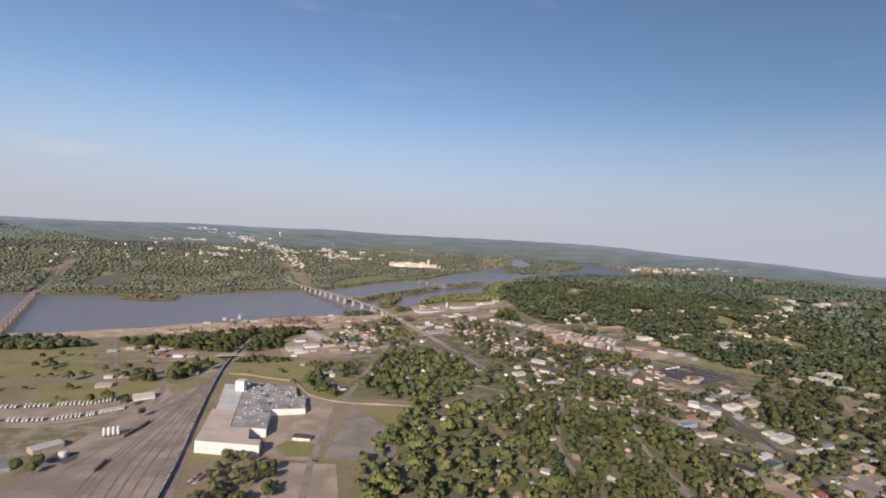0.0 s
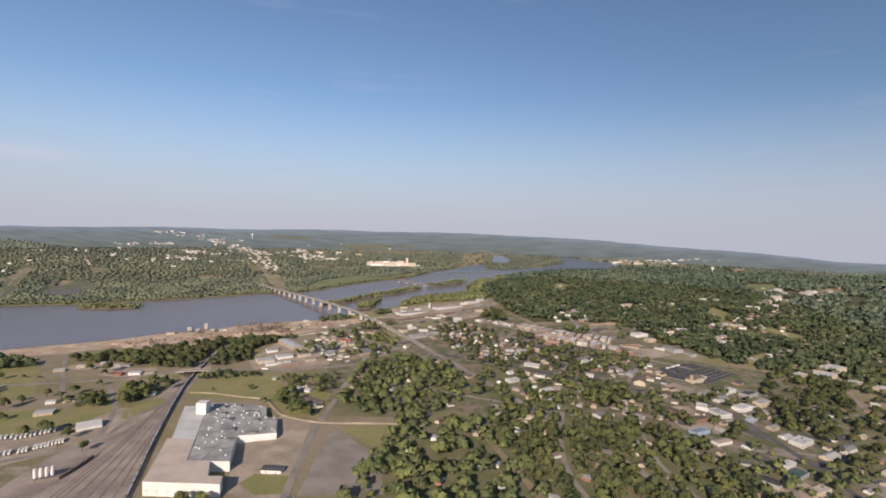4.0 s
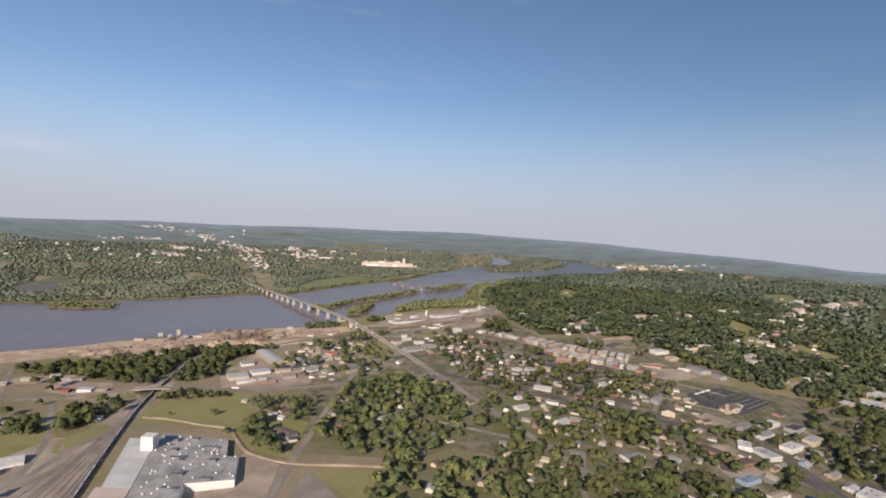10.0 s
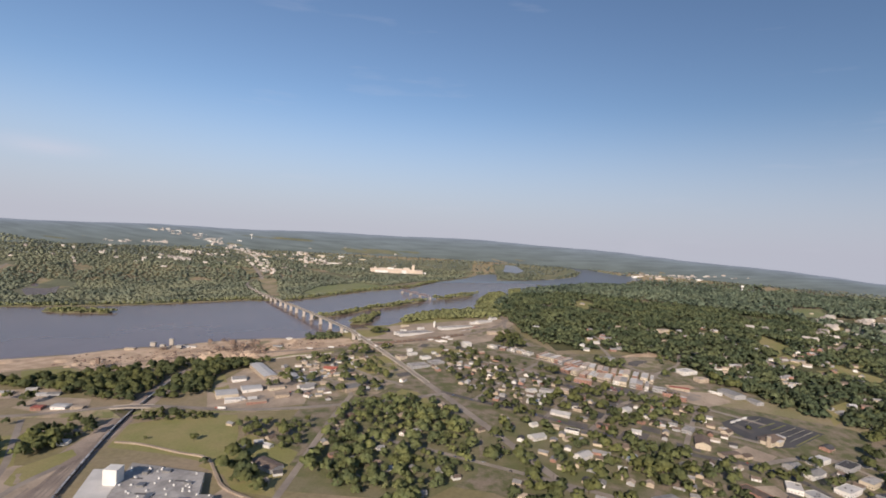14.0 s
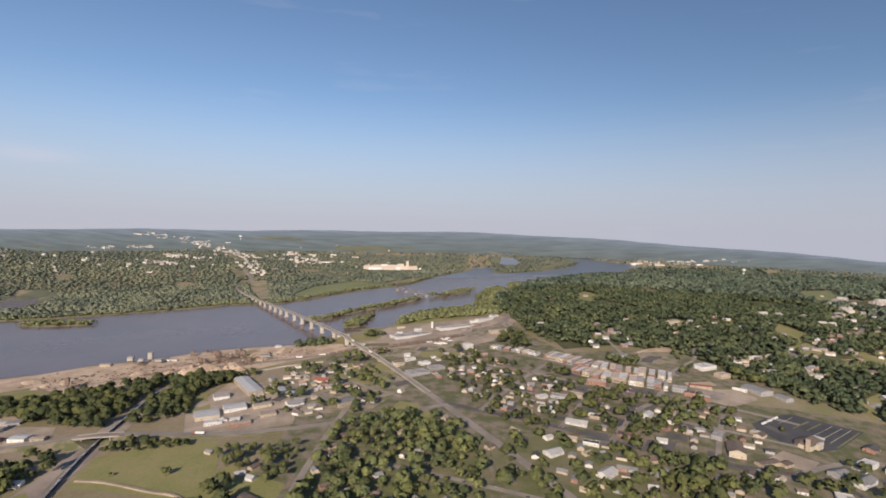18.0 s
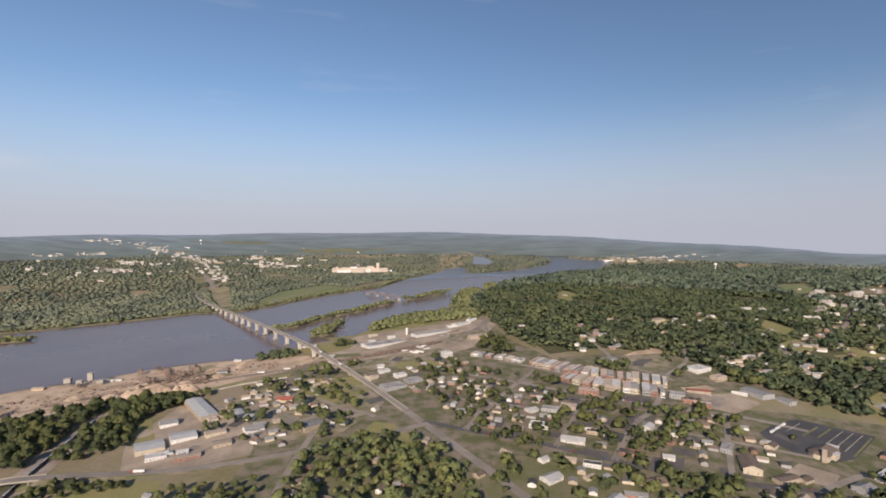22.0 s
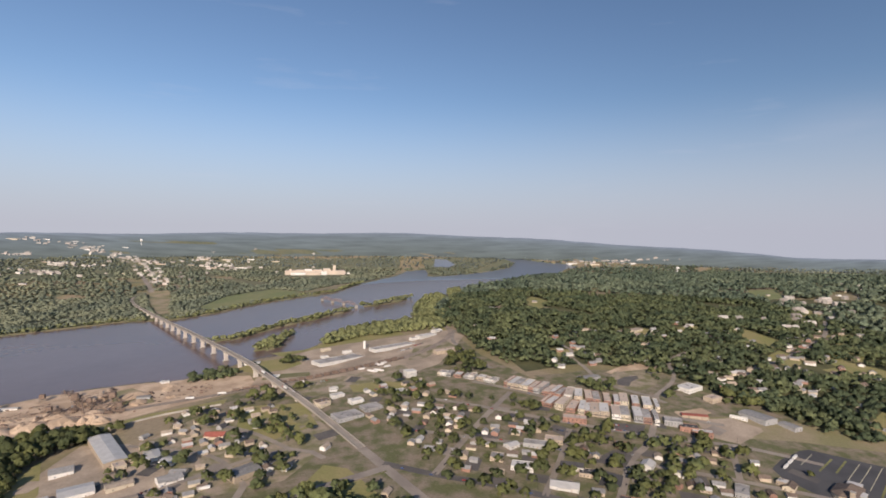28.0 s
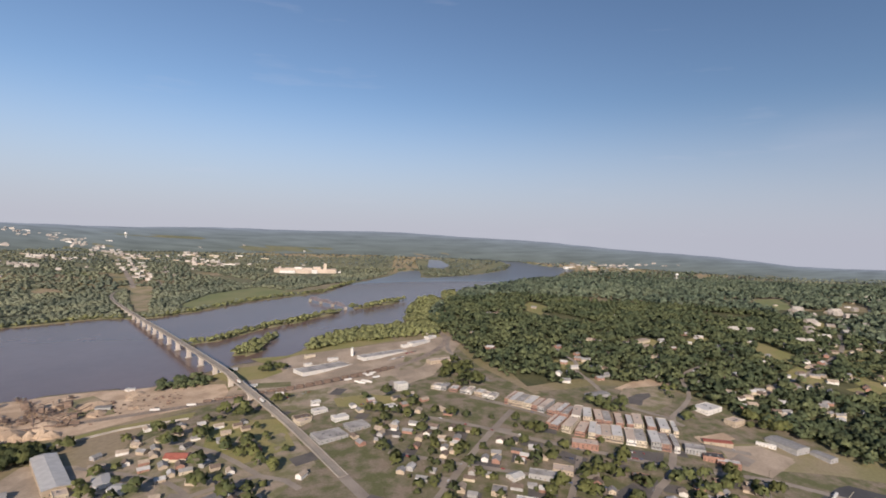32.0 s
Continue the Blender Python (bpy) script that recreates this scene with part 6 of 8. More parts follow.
shed(471, 1281, 32, 15, 32, 6, "cream", "tan", "cream hall with a tan roof in the woods", detail=False)
shed(454, 1249, 33, 11, 26, 6, "cream", "tan", "long cream house with a tan roof in the woods", detail=False)
shed(286, 1064, 30, 13, 16, 6, "grey", "grey", "long grey building below the wooded hill")
flat(396, 1024, 30, 20, 23, 6, "white", M_LIGHT_ROOF, "white store with a bright flat roof", units=3)
flat(403, 990, 19, 13, 21, 7, "tan", M_TAN_ROOF, "tan brick building with a flat roof")
shed(420, 941, 34, 20, -77, 7.5, "grey", "grey", "long grey metal hall with a shallow grey roof")
shed(440, 920, 20, 12, -77, 5.5, "grey", "grey", "grey metal annex beside a hall")
flat(399, 943, 18, 3, -43, 4, "white", M_LIGHT_ROOF, "long low white wall building", units=0)
flat(318, 936, 18, 14, -30, 7, "grey", M_GREY_ROOF, "grey brick building with a flat roof", rows=(1.8, 4.8))
flat(326, 922, 18, 12, -30, 6.5, "brick", ROOFS["dark"], "red brick building with a dark flat roof")
flat(333, 911, 20, 9, -30, 6.5, "brick", M_LIGHT_ROOF, "pink brick building with a pale roof")
shed(352, 950, 28, 9, -22, 4.5, "tan", "red", "long low shed with an orange-red roof")


def church():
    x, y, rot = 387, 805, 32
    CLEAR.append((x, y, 22))
    root = thing("church", x, y, rot, "modern tan brick church with a stepped roof and a short tower", "church")
    part("nave", prism([(-18, -10), (18, -10), (20, 4), (12, 12), (-12, 12), (-20, 4)], -2, 5.2), WALLS["cream"], root)
    bm = bmesh.new()
    lo = [bm.verts.new((x, y, 5.0)) for x, y in ((-18.8, -10.8), (18.8, -10.8), (20.9, 4.3), (12.4, 12.8), (-12.4, 12.8), (-20.9, 4.3))]
    hi = [bm.verts.new(p) for p in ((-9, 0, 10.6), (9, 0, 10.6))]
    for f in ((lo[0], lo[1], hi[1], hi[0]), (lo[1], lo[2], hi[1]), (lo[2], lo[3], hi[1]), (lo[3], lo[4], hi[0], hi[1]), (lo[4], lo[5], hi[0]), (lo[5], lo[0], hi[0]), lo[::-1]):
        bm.faces.new(f)
    part("roof", bm, ROOFS["brown"], root, "broad dark brown hipped roof")
    tower = part("tower", boxes((-22, -18.6, -9, -5, -2, 13)), WALLS["tan"], root)
    part("tower_cap", boxes((-22.3, -18.3, -9.3, -4.7, 13, 13.5)), M_CONCRETE, tower)
    part("porch", boxes((-6, 6, -14, -9, -2, 5.0)), WALLS["cream"], root)
    part("porch_roof", boxes((-6.6, 6.6, -14.6, -9, 5.0, 5.5)), M_LIGHT_ROOF, root)
    part("annex", boxes((19, 31, -6, 6, -2, 4.0)), WALLS["cream"], root)
    part("annex_roof", boxes((18.8, 31.4, -6.4, 6.4, 4.0, 4.4)), M_LIGHT_ROOF, root)
    for c in root.children:
        c.matrix_basis = Matrix.Scale(1.2, 4)
    openings(root, 43.2, 24.0, rot, (3.0,), 4.0, True, True, False, 7)


church()

# ---- mill beside the river ----
flat(-25, 1205, 78, 26, 34, 4.5, "white", M_GREY_ROOF, "long white mill hall with a tan flat roof", "mill", "mill", units=8, docks=5)
flat(54, 1247, 79, 18, 32, 4.5, "white", M_GREY_ROOF, "white mill hall with a grey patched roof", "mill", "mill", units=6)
flat(112, 1297, 40, 13, 38, 5, "white", M_LIGHT_ROOF, "white storage hall with a pale roof", "mill", "mill", units=3)
flat(134, 1326, 20, 10, 40, 5, "white", M_LIGHT_ROOF, "short white storage hall with a pale roof", "mill", "mill", units=2)
flat(128, 1204, 38, 13, 20, 5, "tan", M_TAN_ROOF, "tan low warehouse with a flat roof", "mill", "mill")
flat(66, 1110, 14, 12, 20, 10, "white", M_LIGHT_ROOF, "tall white warehouse block", units=1, rows=(2, 6))


def round_tank(x, y, r, h, material, label, name="tank", cone=0.2, legs=0.0):
    root = thing(name, x, y, 0, label, "tank")
    bm = bmesh.new()
    tube(bm, 0, 0, legs - (1 if not legs else 0), legs + h, r, r, 20)
    part("shell", bm, material, root)
    bm = bmesh.new()
    tube(bm, 0, 0, legs + h, legs + h + r * cone, r * 1.03, r * 0.12, 20)
    part("cap", bm, material, root)
    if legs:
        for k in range(4):
            bm = bmesh.new()
            a = k * math.pi / 2 + 0.7
            tube(bm, r * 0.8 * math.cos(a), r * 0.8 * math.sin(a), -1, legs, 0.35, 0.35, 8)
            part("leg", bm, M_STEEL, root)
    CLEAR.append((x, y, r))
    return root


round_tank(12, 1257, 3, 17, M_WHITE, "tall white silo beside the mill")
round_tank(-332, 467, 5, 9, M_WHITE, "white storage tank in a walled basin")
for k in range(4):
    round_tank(-326 + k * 3.6, 515 + k * 1.8, 2.0, 11, M_WHITE, "slim white silo in a row beside the rail yard", legs=3.0, cone=0.5)
part_basin = part("basin_wall", prism([(-344, 457), (-322, 457), (-318, 470), (-322, 480), (-344, 480)], gz(-332, 467) - 1, gz(-332, 467) + 0.6), M_STREET)
tagged(part_basin, "dark walled basin round a storage tank", "basin", kind="structure")

for x, y, w, d, h, wall, roof, lab in ((-14, 1240, 14, 7, 5, "white", M_LIGHT_ROOF, "white mill block on a flat roof edge"), (-46, 1227, 11, 6, 4, "white", M_LIGHT_ROOF, "small white mill block with a flat roof"), (-46, 1266, 16, 6, 5, "cream", M_TAN_ROOF, "cream hut beside the shore"), (136, 1355, 14, 7, 4.5, "white", M_LIGHT_ROOF, "small white hut at the end of the yard"), (92, 1284, 18, 8, 4.5, "white", M_LIGHT_ROOF, "low white store behind the mill hall"), (-118, 1168, 10, 6, 3.5, "white", M_LIGHT_ROOF, "small white hut in rough grass"), (-28, 1085, 10, 6, 4, "white", M_LIGHT_ROOF, "small white roadside hut with a flat roof"), (-23, 1059, 16, 9, 5, "white", M_LIGHT_ROOF, "white roadside shop with a flat roof"), (-39, 1044, 18, 12, 5, "tan", ROOFS["brown"], "tan roadside shop with a brown roof"), (-2, 1037, 16, 11, 5, "white", M_LIGHT_ROOF, "white roadside shop with a flat roof"), (49, 1055, 14, 9, 5, "white", M_LIGHT_ROOF, "white roadside shop with a flat roof")):
    flat(x, y, w, d, 26, h, wall, roof, lab, "mill" if y > 1190 else "shop_building", "mill" if y > 1190 else "building", units=1)
for poly, m, lab in (([(-165, 1215), (-135, 1186), (-98, 1186), (-76, 1208), (-84, 1236), (-110, 1250), (-165, 1245)], M_GRASS, "rough grass beside the mill yard"), ([(-122, 1152), (-60, 1148), (-62, 1165), (-118, 1172)], M_LAWN, "rough grass along the tracks"), ([(-84, 1122), (-30, 1128), (60, 1158), (78, 1110), (20, 1082), (-50, 1070), (-90, 1090)], M_LOT, "dry worn ground below the tracks"), ([(-85, 1110), (-50, 1112), (-55, 1090), (-85, 1095)], M_LAWN, "green grass round a single tree"), ([(85, 1235), (140, 1262), (150, 1230), (120, 1215), (95, 1180), (70, 1175)], M_LOT, "dry worn ground beside the tracks")):
    patch("grass", poly, m, 0.17, lab, "grass")
patch("grass", [(-130, 1290), (-60, 1285), (10, 1300), (80, 1325), (60, 1360), (-30, 1330), (-110, 1260)], M_GRASS, 0.19, "green shore strip behind the mill", "grass")
patch("grass", [(-10, 1095), (30, 1100), (70, 1080), (40, 1060), (-5, 1070)], M_GRASS, 0.19, "dry green strip between yards", "grass")
patch("grass", [(120, 1340), (160, 1330), (175, 1420), (150, 1440)], M_GRASS, 0.19, "green strip inside the railway curve", "grass")

# ---- sand works on the bank ----
def sand_pile(x, y, r, h):
    rng = np.random.default_rng(int(x * 7 + y) % 10000)
    bm = bmesh.new()
    top = bm.verts.new((0, 0, h))
    rings = []
    for k in range(1, 6):
        q = k / 5
        rings.append([bm.verts.new((r * q * math.cos(i * 0.3927) * rng.uniform(0.85, 1.15), r * q * 0.8 * math.sin(i * 0.3927) * rng.uniform(0.85, 1.15), max(-1.5, h * (1 - q ** 1.15) + rng.uniform(-0.3, 0.3)) if k < 5 else -1.5)) for i in range(16)])
    for i in range(16):
        bm.faces.new((top, rings[0][i], rings[0][(i + 1) % 16]))
        for a, b in zip(rings[:-1], rings[1:]):
            bm.faces.new((a[i], b[i], b[(i + 1) % 16], a[(i + 1) % 16]))
    me = bpy.data.meshes.new("sand_mound")
    bm.to_mesh(me)
    bm.free()
    me.materials.append(M_SAND)
    ob = new("sand_mound", me)
    ob.matrix_basis = pose(x, y, gz(x, y), 0, 0, rng.uniform(0, 180))
    tagged(ob, "heap of tan sand on the river bank", "sand", "sand heaps of the works")


prng = random.Random(23)
for x, y, r, h in ((-464, 1000, 16, 5), (-400, 1046, 22, 7), (-370, 1063, 20, 8), (-339, 1070, 22, 9), (-312, 1075, 24, 10), (-290, 1095, 18, 7), (-310, 1150, 16, 7), (-268, 1150, 20, 7), (-255, 1120, 14, 6), (-420, 1075, 16, 5), (-345, 1105, 16, 6), (-500, 1050, 18, 5), (-560, 1060, 18, 4), (-236, 1175, 14, 5), (-640, 1050, 18, 4), (-330, 1098, 14, 6)):
    sand_pile(x, y, r * 1.5, h)
for k in range(12):
    u = prng.random()
    x = -540 + 330 * u
    sand_pile(x, np.interp(x, (-540, -470, -400, -300, -210), (1050, 1050, 1085, 1110, 1140)) + prng.uniform(-32, 32), prng.uniform(8, 16), prng.uniform(2, 4))


def conveyor(x, y, length, rot, rise):
    root = thing("conveyor", x, y, rot, "rusty inclined sand conveyor on trestle legs", "conveyor", "conveyors of the sand works")
    ang = math.degrees(math.atan2(rise, length))
    belt = part("belt_frame", boxes((0, math.hypot(length, rise), -0.8, 0.8, 0, 0.9)), M_RUST, root)
    belt.matrix_basis = pose(0, 0, 1.2, 0, -ang, 0)
    for k in (0.35, 0.65, 0.95):
        for s in (-1, 1):
            part("leg", boxes((k * length - 0.2, k * length + 0.2, s * 1.2 - 0.2, s * 1.2 + 0.2, -1, 1.2 + k * rise)), M_RUST, root)


for row in ((-333, 1148, 40, -40, 9), (-300, 1125, 46, -20, 10), (-308, 1101, 38, 30, 8), (-360, 1130, 36, -70, 8), (-284, 1100, 40, 60, 9), (-420, 1115, 30, -60, 8), (-480, 1020, 26, 20, 10), (-345, 1160, 30, 10, 7), (-385, 1150, 34, -30, 8), (-325, 1120, 34, 100, 9), (-275, 1128, 30, 150, 8), (-350, 1085, 30, 60, 7), (-300, 1090, 28, 120, 8), (-455, 1060, 26, -30, 7), (-400, 1100, 30, 20, 8), (-373, 1121, 62, 0, 4), (-322, 1131, 78, -32, 5), (-283, 1116, 50, -7, 3), (-344, 1164, 70, -52, 9)):
    conveyor(row[0], row[1], row[2] * 1.4, row[3], row[4] * 1.4)


def hopper_tower(x, y, w, h, label, material):
    root = thing("hopper_tower", x, y, 10, label, "hopper")
    w, h = w * 1.4, h * 1.4
    part("bin", boxes((-w / 2, w / 2, -w / 2, w / 2, h * 0.45, h)), material, root)
    bm = bmesh.new()
    tube(bm, 0, 0, h * 0.25, h * 0.45, 0.6, w * 0.6, 8)
    part("chute", bm, M_STEEL, root)
    for a in (-1, 1):
        for b in (-1, 1):
            part("leg", boxes((a * w * 0.42 - 0.25, a * w * 0.42 + 0.25, b * w * 0.42 - 0.25, b * w * 0.42 + 0.25, -1.5, h * 0.45)), M_STEEL, root)


def lattice(x, y, w, d, h, rot, label="rusty steel screening frame with decks and chutes"):
    """An open frame of posts, beams, decks and a slanting chute."""
    root = thing("screening_plant", x, y, rot, label, "machinery", "frames of the sand works")
    for a in (-1, 0, 1):
        for b in (-1, 1):
            part("post", boxes((a * w / 2 - 0.2, a * w / 2 + 0.2, b * d / 2 - 0.2, b * d / 2 + 0.2, -1.5, h * (1.0 if a < 1 else 0.7))), M_RUST, root)
    for k, z in enumerate((h * 0.4, h * 0.7, h * 0.98)):
        bm = boxes((-w / 2, w / 2 if k < 2 else 0, -d / 2 - 0.25, -d / 2 + 0.05, z - 0.3, z), (-w / 2, w / 2 if k < 2 else 0, d / 2 - 0.05, d / 2 + 0.25, z - 0.3, z))
        part("beam", bm, M_RUST, root)
        part("deck", boxes((-w / 2 * (0.9 - 0.2 * k), w * (0.3 - 0.15 * k), -d / 2 + 0.1, d / 2 - 0.1, z, z + 0.25)), M_RUST, root)
    bin_ = part("feed_bin", boxes((-w * 0.36, -w * 0.14, -d * 0.22, d * 0.22, h * 0.78, h * 1.05)), M_STEEL, root)
    chute = part("chute", boxes((0, w * 0.9, -0.6, 0.6, 0, 0.5)), M_RUST, root)
    chute.matrix_basis = pose(w * 0.1, 0, h * 0.66, 0, 35, 0)


for row in ((-350, 1172, 14, 8, 15, 20), (-326, 1138, 18, 9, 17, -20), (-303, 1129, 14, 8, 14, 40), (-303, 1148, 12, 9, 16, 10), (-338, 1114, 16, 8, 12, -30), (-319, 1112, 18, 8, 11, 15), (-367, 1190, 12, 8, 10, 0), (-309, 1183, 12, 6, 8, 60), (-274, 1090, 12, 6, 8, -20), (-349, 1096, 10, 6, 7, 30), (-475, 1015, 14, 8, 16, 10), (-445, 1128, 14, 10, 10, 5)):
    lattice(*row)
hopper_tower(-435, 1136, 7, 20, "tall pale concrete batching tower on the sand bank", M_CONCRETE)
hopper_tower(-471, 1146, 9, 12, "pale concrete hopper on the sand bank", M_CONCRETE)
hopper_tower(-483, 1014, 5, 17, "rusty screening tower on the sand bank", M_RUST)
hopper_tower(-333, 1140, 7, 15, "rusty screening tower of the sand works", M_RUST)
hopper_tower(-290, 1136, 7, 13, "rusty screening tower of the sand works", M_RUST)
hopper_tower(-452, 1140, 8, 9, "pale concrete bin of the batching plant", M_CONCRETE)
hopper_tower(-422, 1136, 9, 8, "low pale concrete bin of the batching plant", M_CONCRETE)
hopper_tower(-312, 1128, 5, 11, "rusty screening frame of the sand works", M_RUST)
hopper_tower(-350, 1118, 6, 9, "rusty hopper between sand heaps", M_RUST)
hopper_tower(-270, 1105, 5, 8, "rusty hopper between sand heaps", M_RUST)
hopper_tower(-385, 1172, 6, 10, "rusty dredging frame at the water", M_RUST)
shed(-254, 1132, 16, 9, 8, 5, "grey", "grey", "grey shed on the sand bank")
shed(-410, 1150, 22, 6, 5, 4, "white", "light", "long white shed on the sand bank")
shed(-250, 1194, 10, 6, 20, 4, "white", "light", "white hut on the river bank")
shed(-505, 1138, 18, 8, 0, 5, "tan", "tan", "tan shed on the sand bank")
patch("gravel_pad", [(-283, 1116), (-306, 1178), (-288, 1188), (-253, 1150), (-235, 1112)], M_TAN_FIELD, 0.2, "level tan gravel pad of the sand works", "yard")
patch("grass", [(-300, 1042), (-262, 1050), (-225, 1072), (-150, 1092), (-150, 1076), (-211, 1063), (-241, 1047), (-275, 1034), (-300, 1030)], M_GRASS, 0.2, "green strip beside the flood wall", "grass")
for k in range(9):
    sand_pile(-352 + k * 10, 1068 + 3 * math.sin(k * 2.1), 15 + 3 * math.sin(k * 1.7), 9 + 2 * math.cos(k))
bm = bmesh.new()
for k in range(260):
    x = -560 + 380 * prng.random()
    y = np.interp(x, (-560, -470, -400, -300, -180), (1060, 1066, 1095, 1120, 1150)) + prng.gauss(0, 20)
    z, w = gz(x, y), prng.uniform(0.5, 2.2)
    add_box(bm, x - w, x + w, y - prng.uniform(0.3, 0.9), y + prng.uniform(0.3, 0.9), z - 0.3, z + prng.uniform(0.4, 1.8))
tagged(part("scrap", bm, mat("scrap", (0.16, 0.11, 0.085), 0.85, vary=0.3, island=0.6)), "rusty scrap and machine parts strewn over the sand", "scrap", kind="stuff")


def barge(x, y, rot):
    root = thing("boat", x, y, rot, "small white work boat moored at the bank", "boat")
    part("hull", prism([(-8, -2.4), (5, -2.4), (8, 0), (5, 2.4), (-8, 2.4)], -3, 1.2), M_WHITE, root)
    part("cabin", boxes((-5, 1, -1.7, 1.7, 1.2, 4.2)), M_WHITE, root)
    part("cabin_roof", boxes((-5.4, 1.4, -2, 2, 4.2, 4.5)), M_STEEL, root)


barge(-253, 1199, 15)
FENCE_LINE = [(-275, 1032), (-241, 1045), (-211, 1061), (-152, 1073)]
bm, _ = solid_band([(x, y, gz(x, y)) for x, y in FENCE_LINE], 0.5, 2.0, 2.6)
tagged(part("flood_wall", bm, M_CONCRETE), "pale concrete flood wall between town and sand works", "wall", kind="structure")

# ---- far buildings beyond the river ----
def far_block(x, y, w, d, rot, h, wall, roof, label, name="warehouse"):
    f = shrink(x, y) * K
    w, d, h = w * f, d * f, h * f
    root = thing(name, x, y, rot, label, "building", "far buildings beyond the river")
    part("wall", boxes((-w / 2, w / 2, -d / 2, d / 2, -12, h)), wall, root)
    part("roof", boxes((-w / 2 - 0.3, w / 2 + 0.3, -d / 2 - 0.3, d / 2 + 0.3, h, h + 0.8)), roof, root)
    CLEAR.append((*drawn_in(x, y - 30), max(w, d) * 0.4))
    return root


big = far_block(-190, 3195, 290, 70, 3, 17, M_FAR_TAN, M_TAN_ROOF, "huge tan plant with many blocks beyond the river", "plant")
part("tower", boxes((108, 126, -36, -14, 14, 58)), M_FAR_TAN, big, "tall tan tower")
for x0, x1, y0, y1, z, m in ((-158, -146, -40, -20, 34, M_FAR_TAN), (-120, -70, -30, 10, 27, M_FAR_TAN), (-66, -20, -34, 5, 32, M_WHITE), (-14, 40, -36, 0, 29, M_FAR_TAN), (46, 92, -36, 5, 36, M_FAR_TAN), (-150, -60, -62, -34, 12, M_WHITE), (-52, 30, -66, -34, 15, M_FAR_TAN), (36, 70, -58, -34, 20, M_WHITE), (124, 150, -30, 20, 14, M_WHITE), (156, 190, -24, 10, 11, M_WHITE), (196, 214, -20, 0, 8, M_WHITE)):
    blk = part("block", boxes((x0, x1, y0, y1, -10, z)), m, big)
    part("block_roof", boxes((x0 + 0.4, x1 - 0.4, y0 + 0.4, y1 - 0.4, z, z + 0.6)), M_GREY_ROOF, blk)
for k in range(14):
    part("window_band", boxes((-145 + k * 20, -132 + k * 20, -35.4, -34.9, 10, 14)), M_GLASS, big)
for x, y, w, d in ((-855, 3728, 120, 40), (-724, 3725, 90, 40), (-597, 3754, 70, 34), (-450, 3709, 80, 36), (-869, 3541, 60, 30), (-740, 3449, 100, 40), (-600, 3477, 130, 44), (-1321, 3418, 80, 26), (-1608, 3862, 90, 40), (-1501, 3840, 60, 60), (-1111, 3546, 70, 34), (-1020, 3541, 90, 30), (-1316, 3771, 70, 30), (-1972, 4000, 110, 36), (-1821, 4050, 90, 34), (-1666, 4039, 90, 34), (-1349, 3960, 60, 30), (-1889, 3506, 60, 22), (-1385, 3210, 40, 16), (-1536, 3463, 50, 20), (-1055, 3162, 36, 16), (-878, 3099, 40, 18), (-991, 3405, 60, 24), (-950, 3250, 40, 20), (1320, 3560, 130, 40), (1437, 3500, 100, 40), (1700, 3500, 120, 36), (1066, 1516, 26, 14), (1131, 1551, 40, 16), (1202, 1589, 30, 14), (1219, 1543, 36, 16), (1283, 1650, 50, 18), (1381, 1640, 60, 20), (1484, 1780, 70, 20), (1160, 1700, 26, 14), (1010, 1600, 22, 12)):
    far_block(x, y, w * (0.55 if y > 3000 else 0.36), d * (0.6 if y > 3000 else 0.5), rnd.uniform(-8, 12), rnd.uniform(2.2, 3.6) if y > 3000 else 3.2, rnd.choice((M_WHITE, WALLS["cream"], WALLS["tan"])), rnd.choice((M_LIGHT_ROOF, M_GREY_ROOF, M_TAN_ROOF)), rnd.choice(("long pale far warehouse with a flat roof", "pale far building with a light roof")))
frng = random.Random(77)


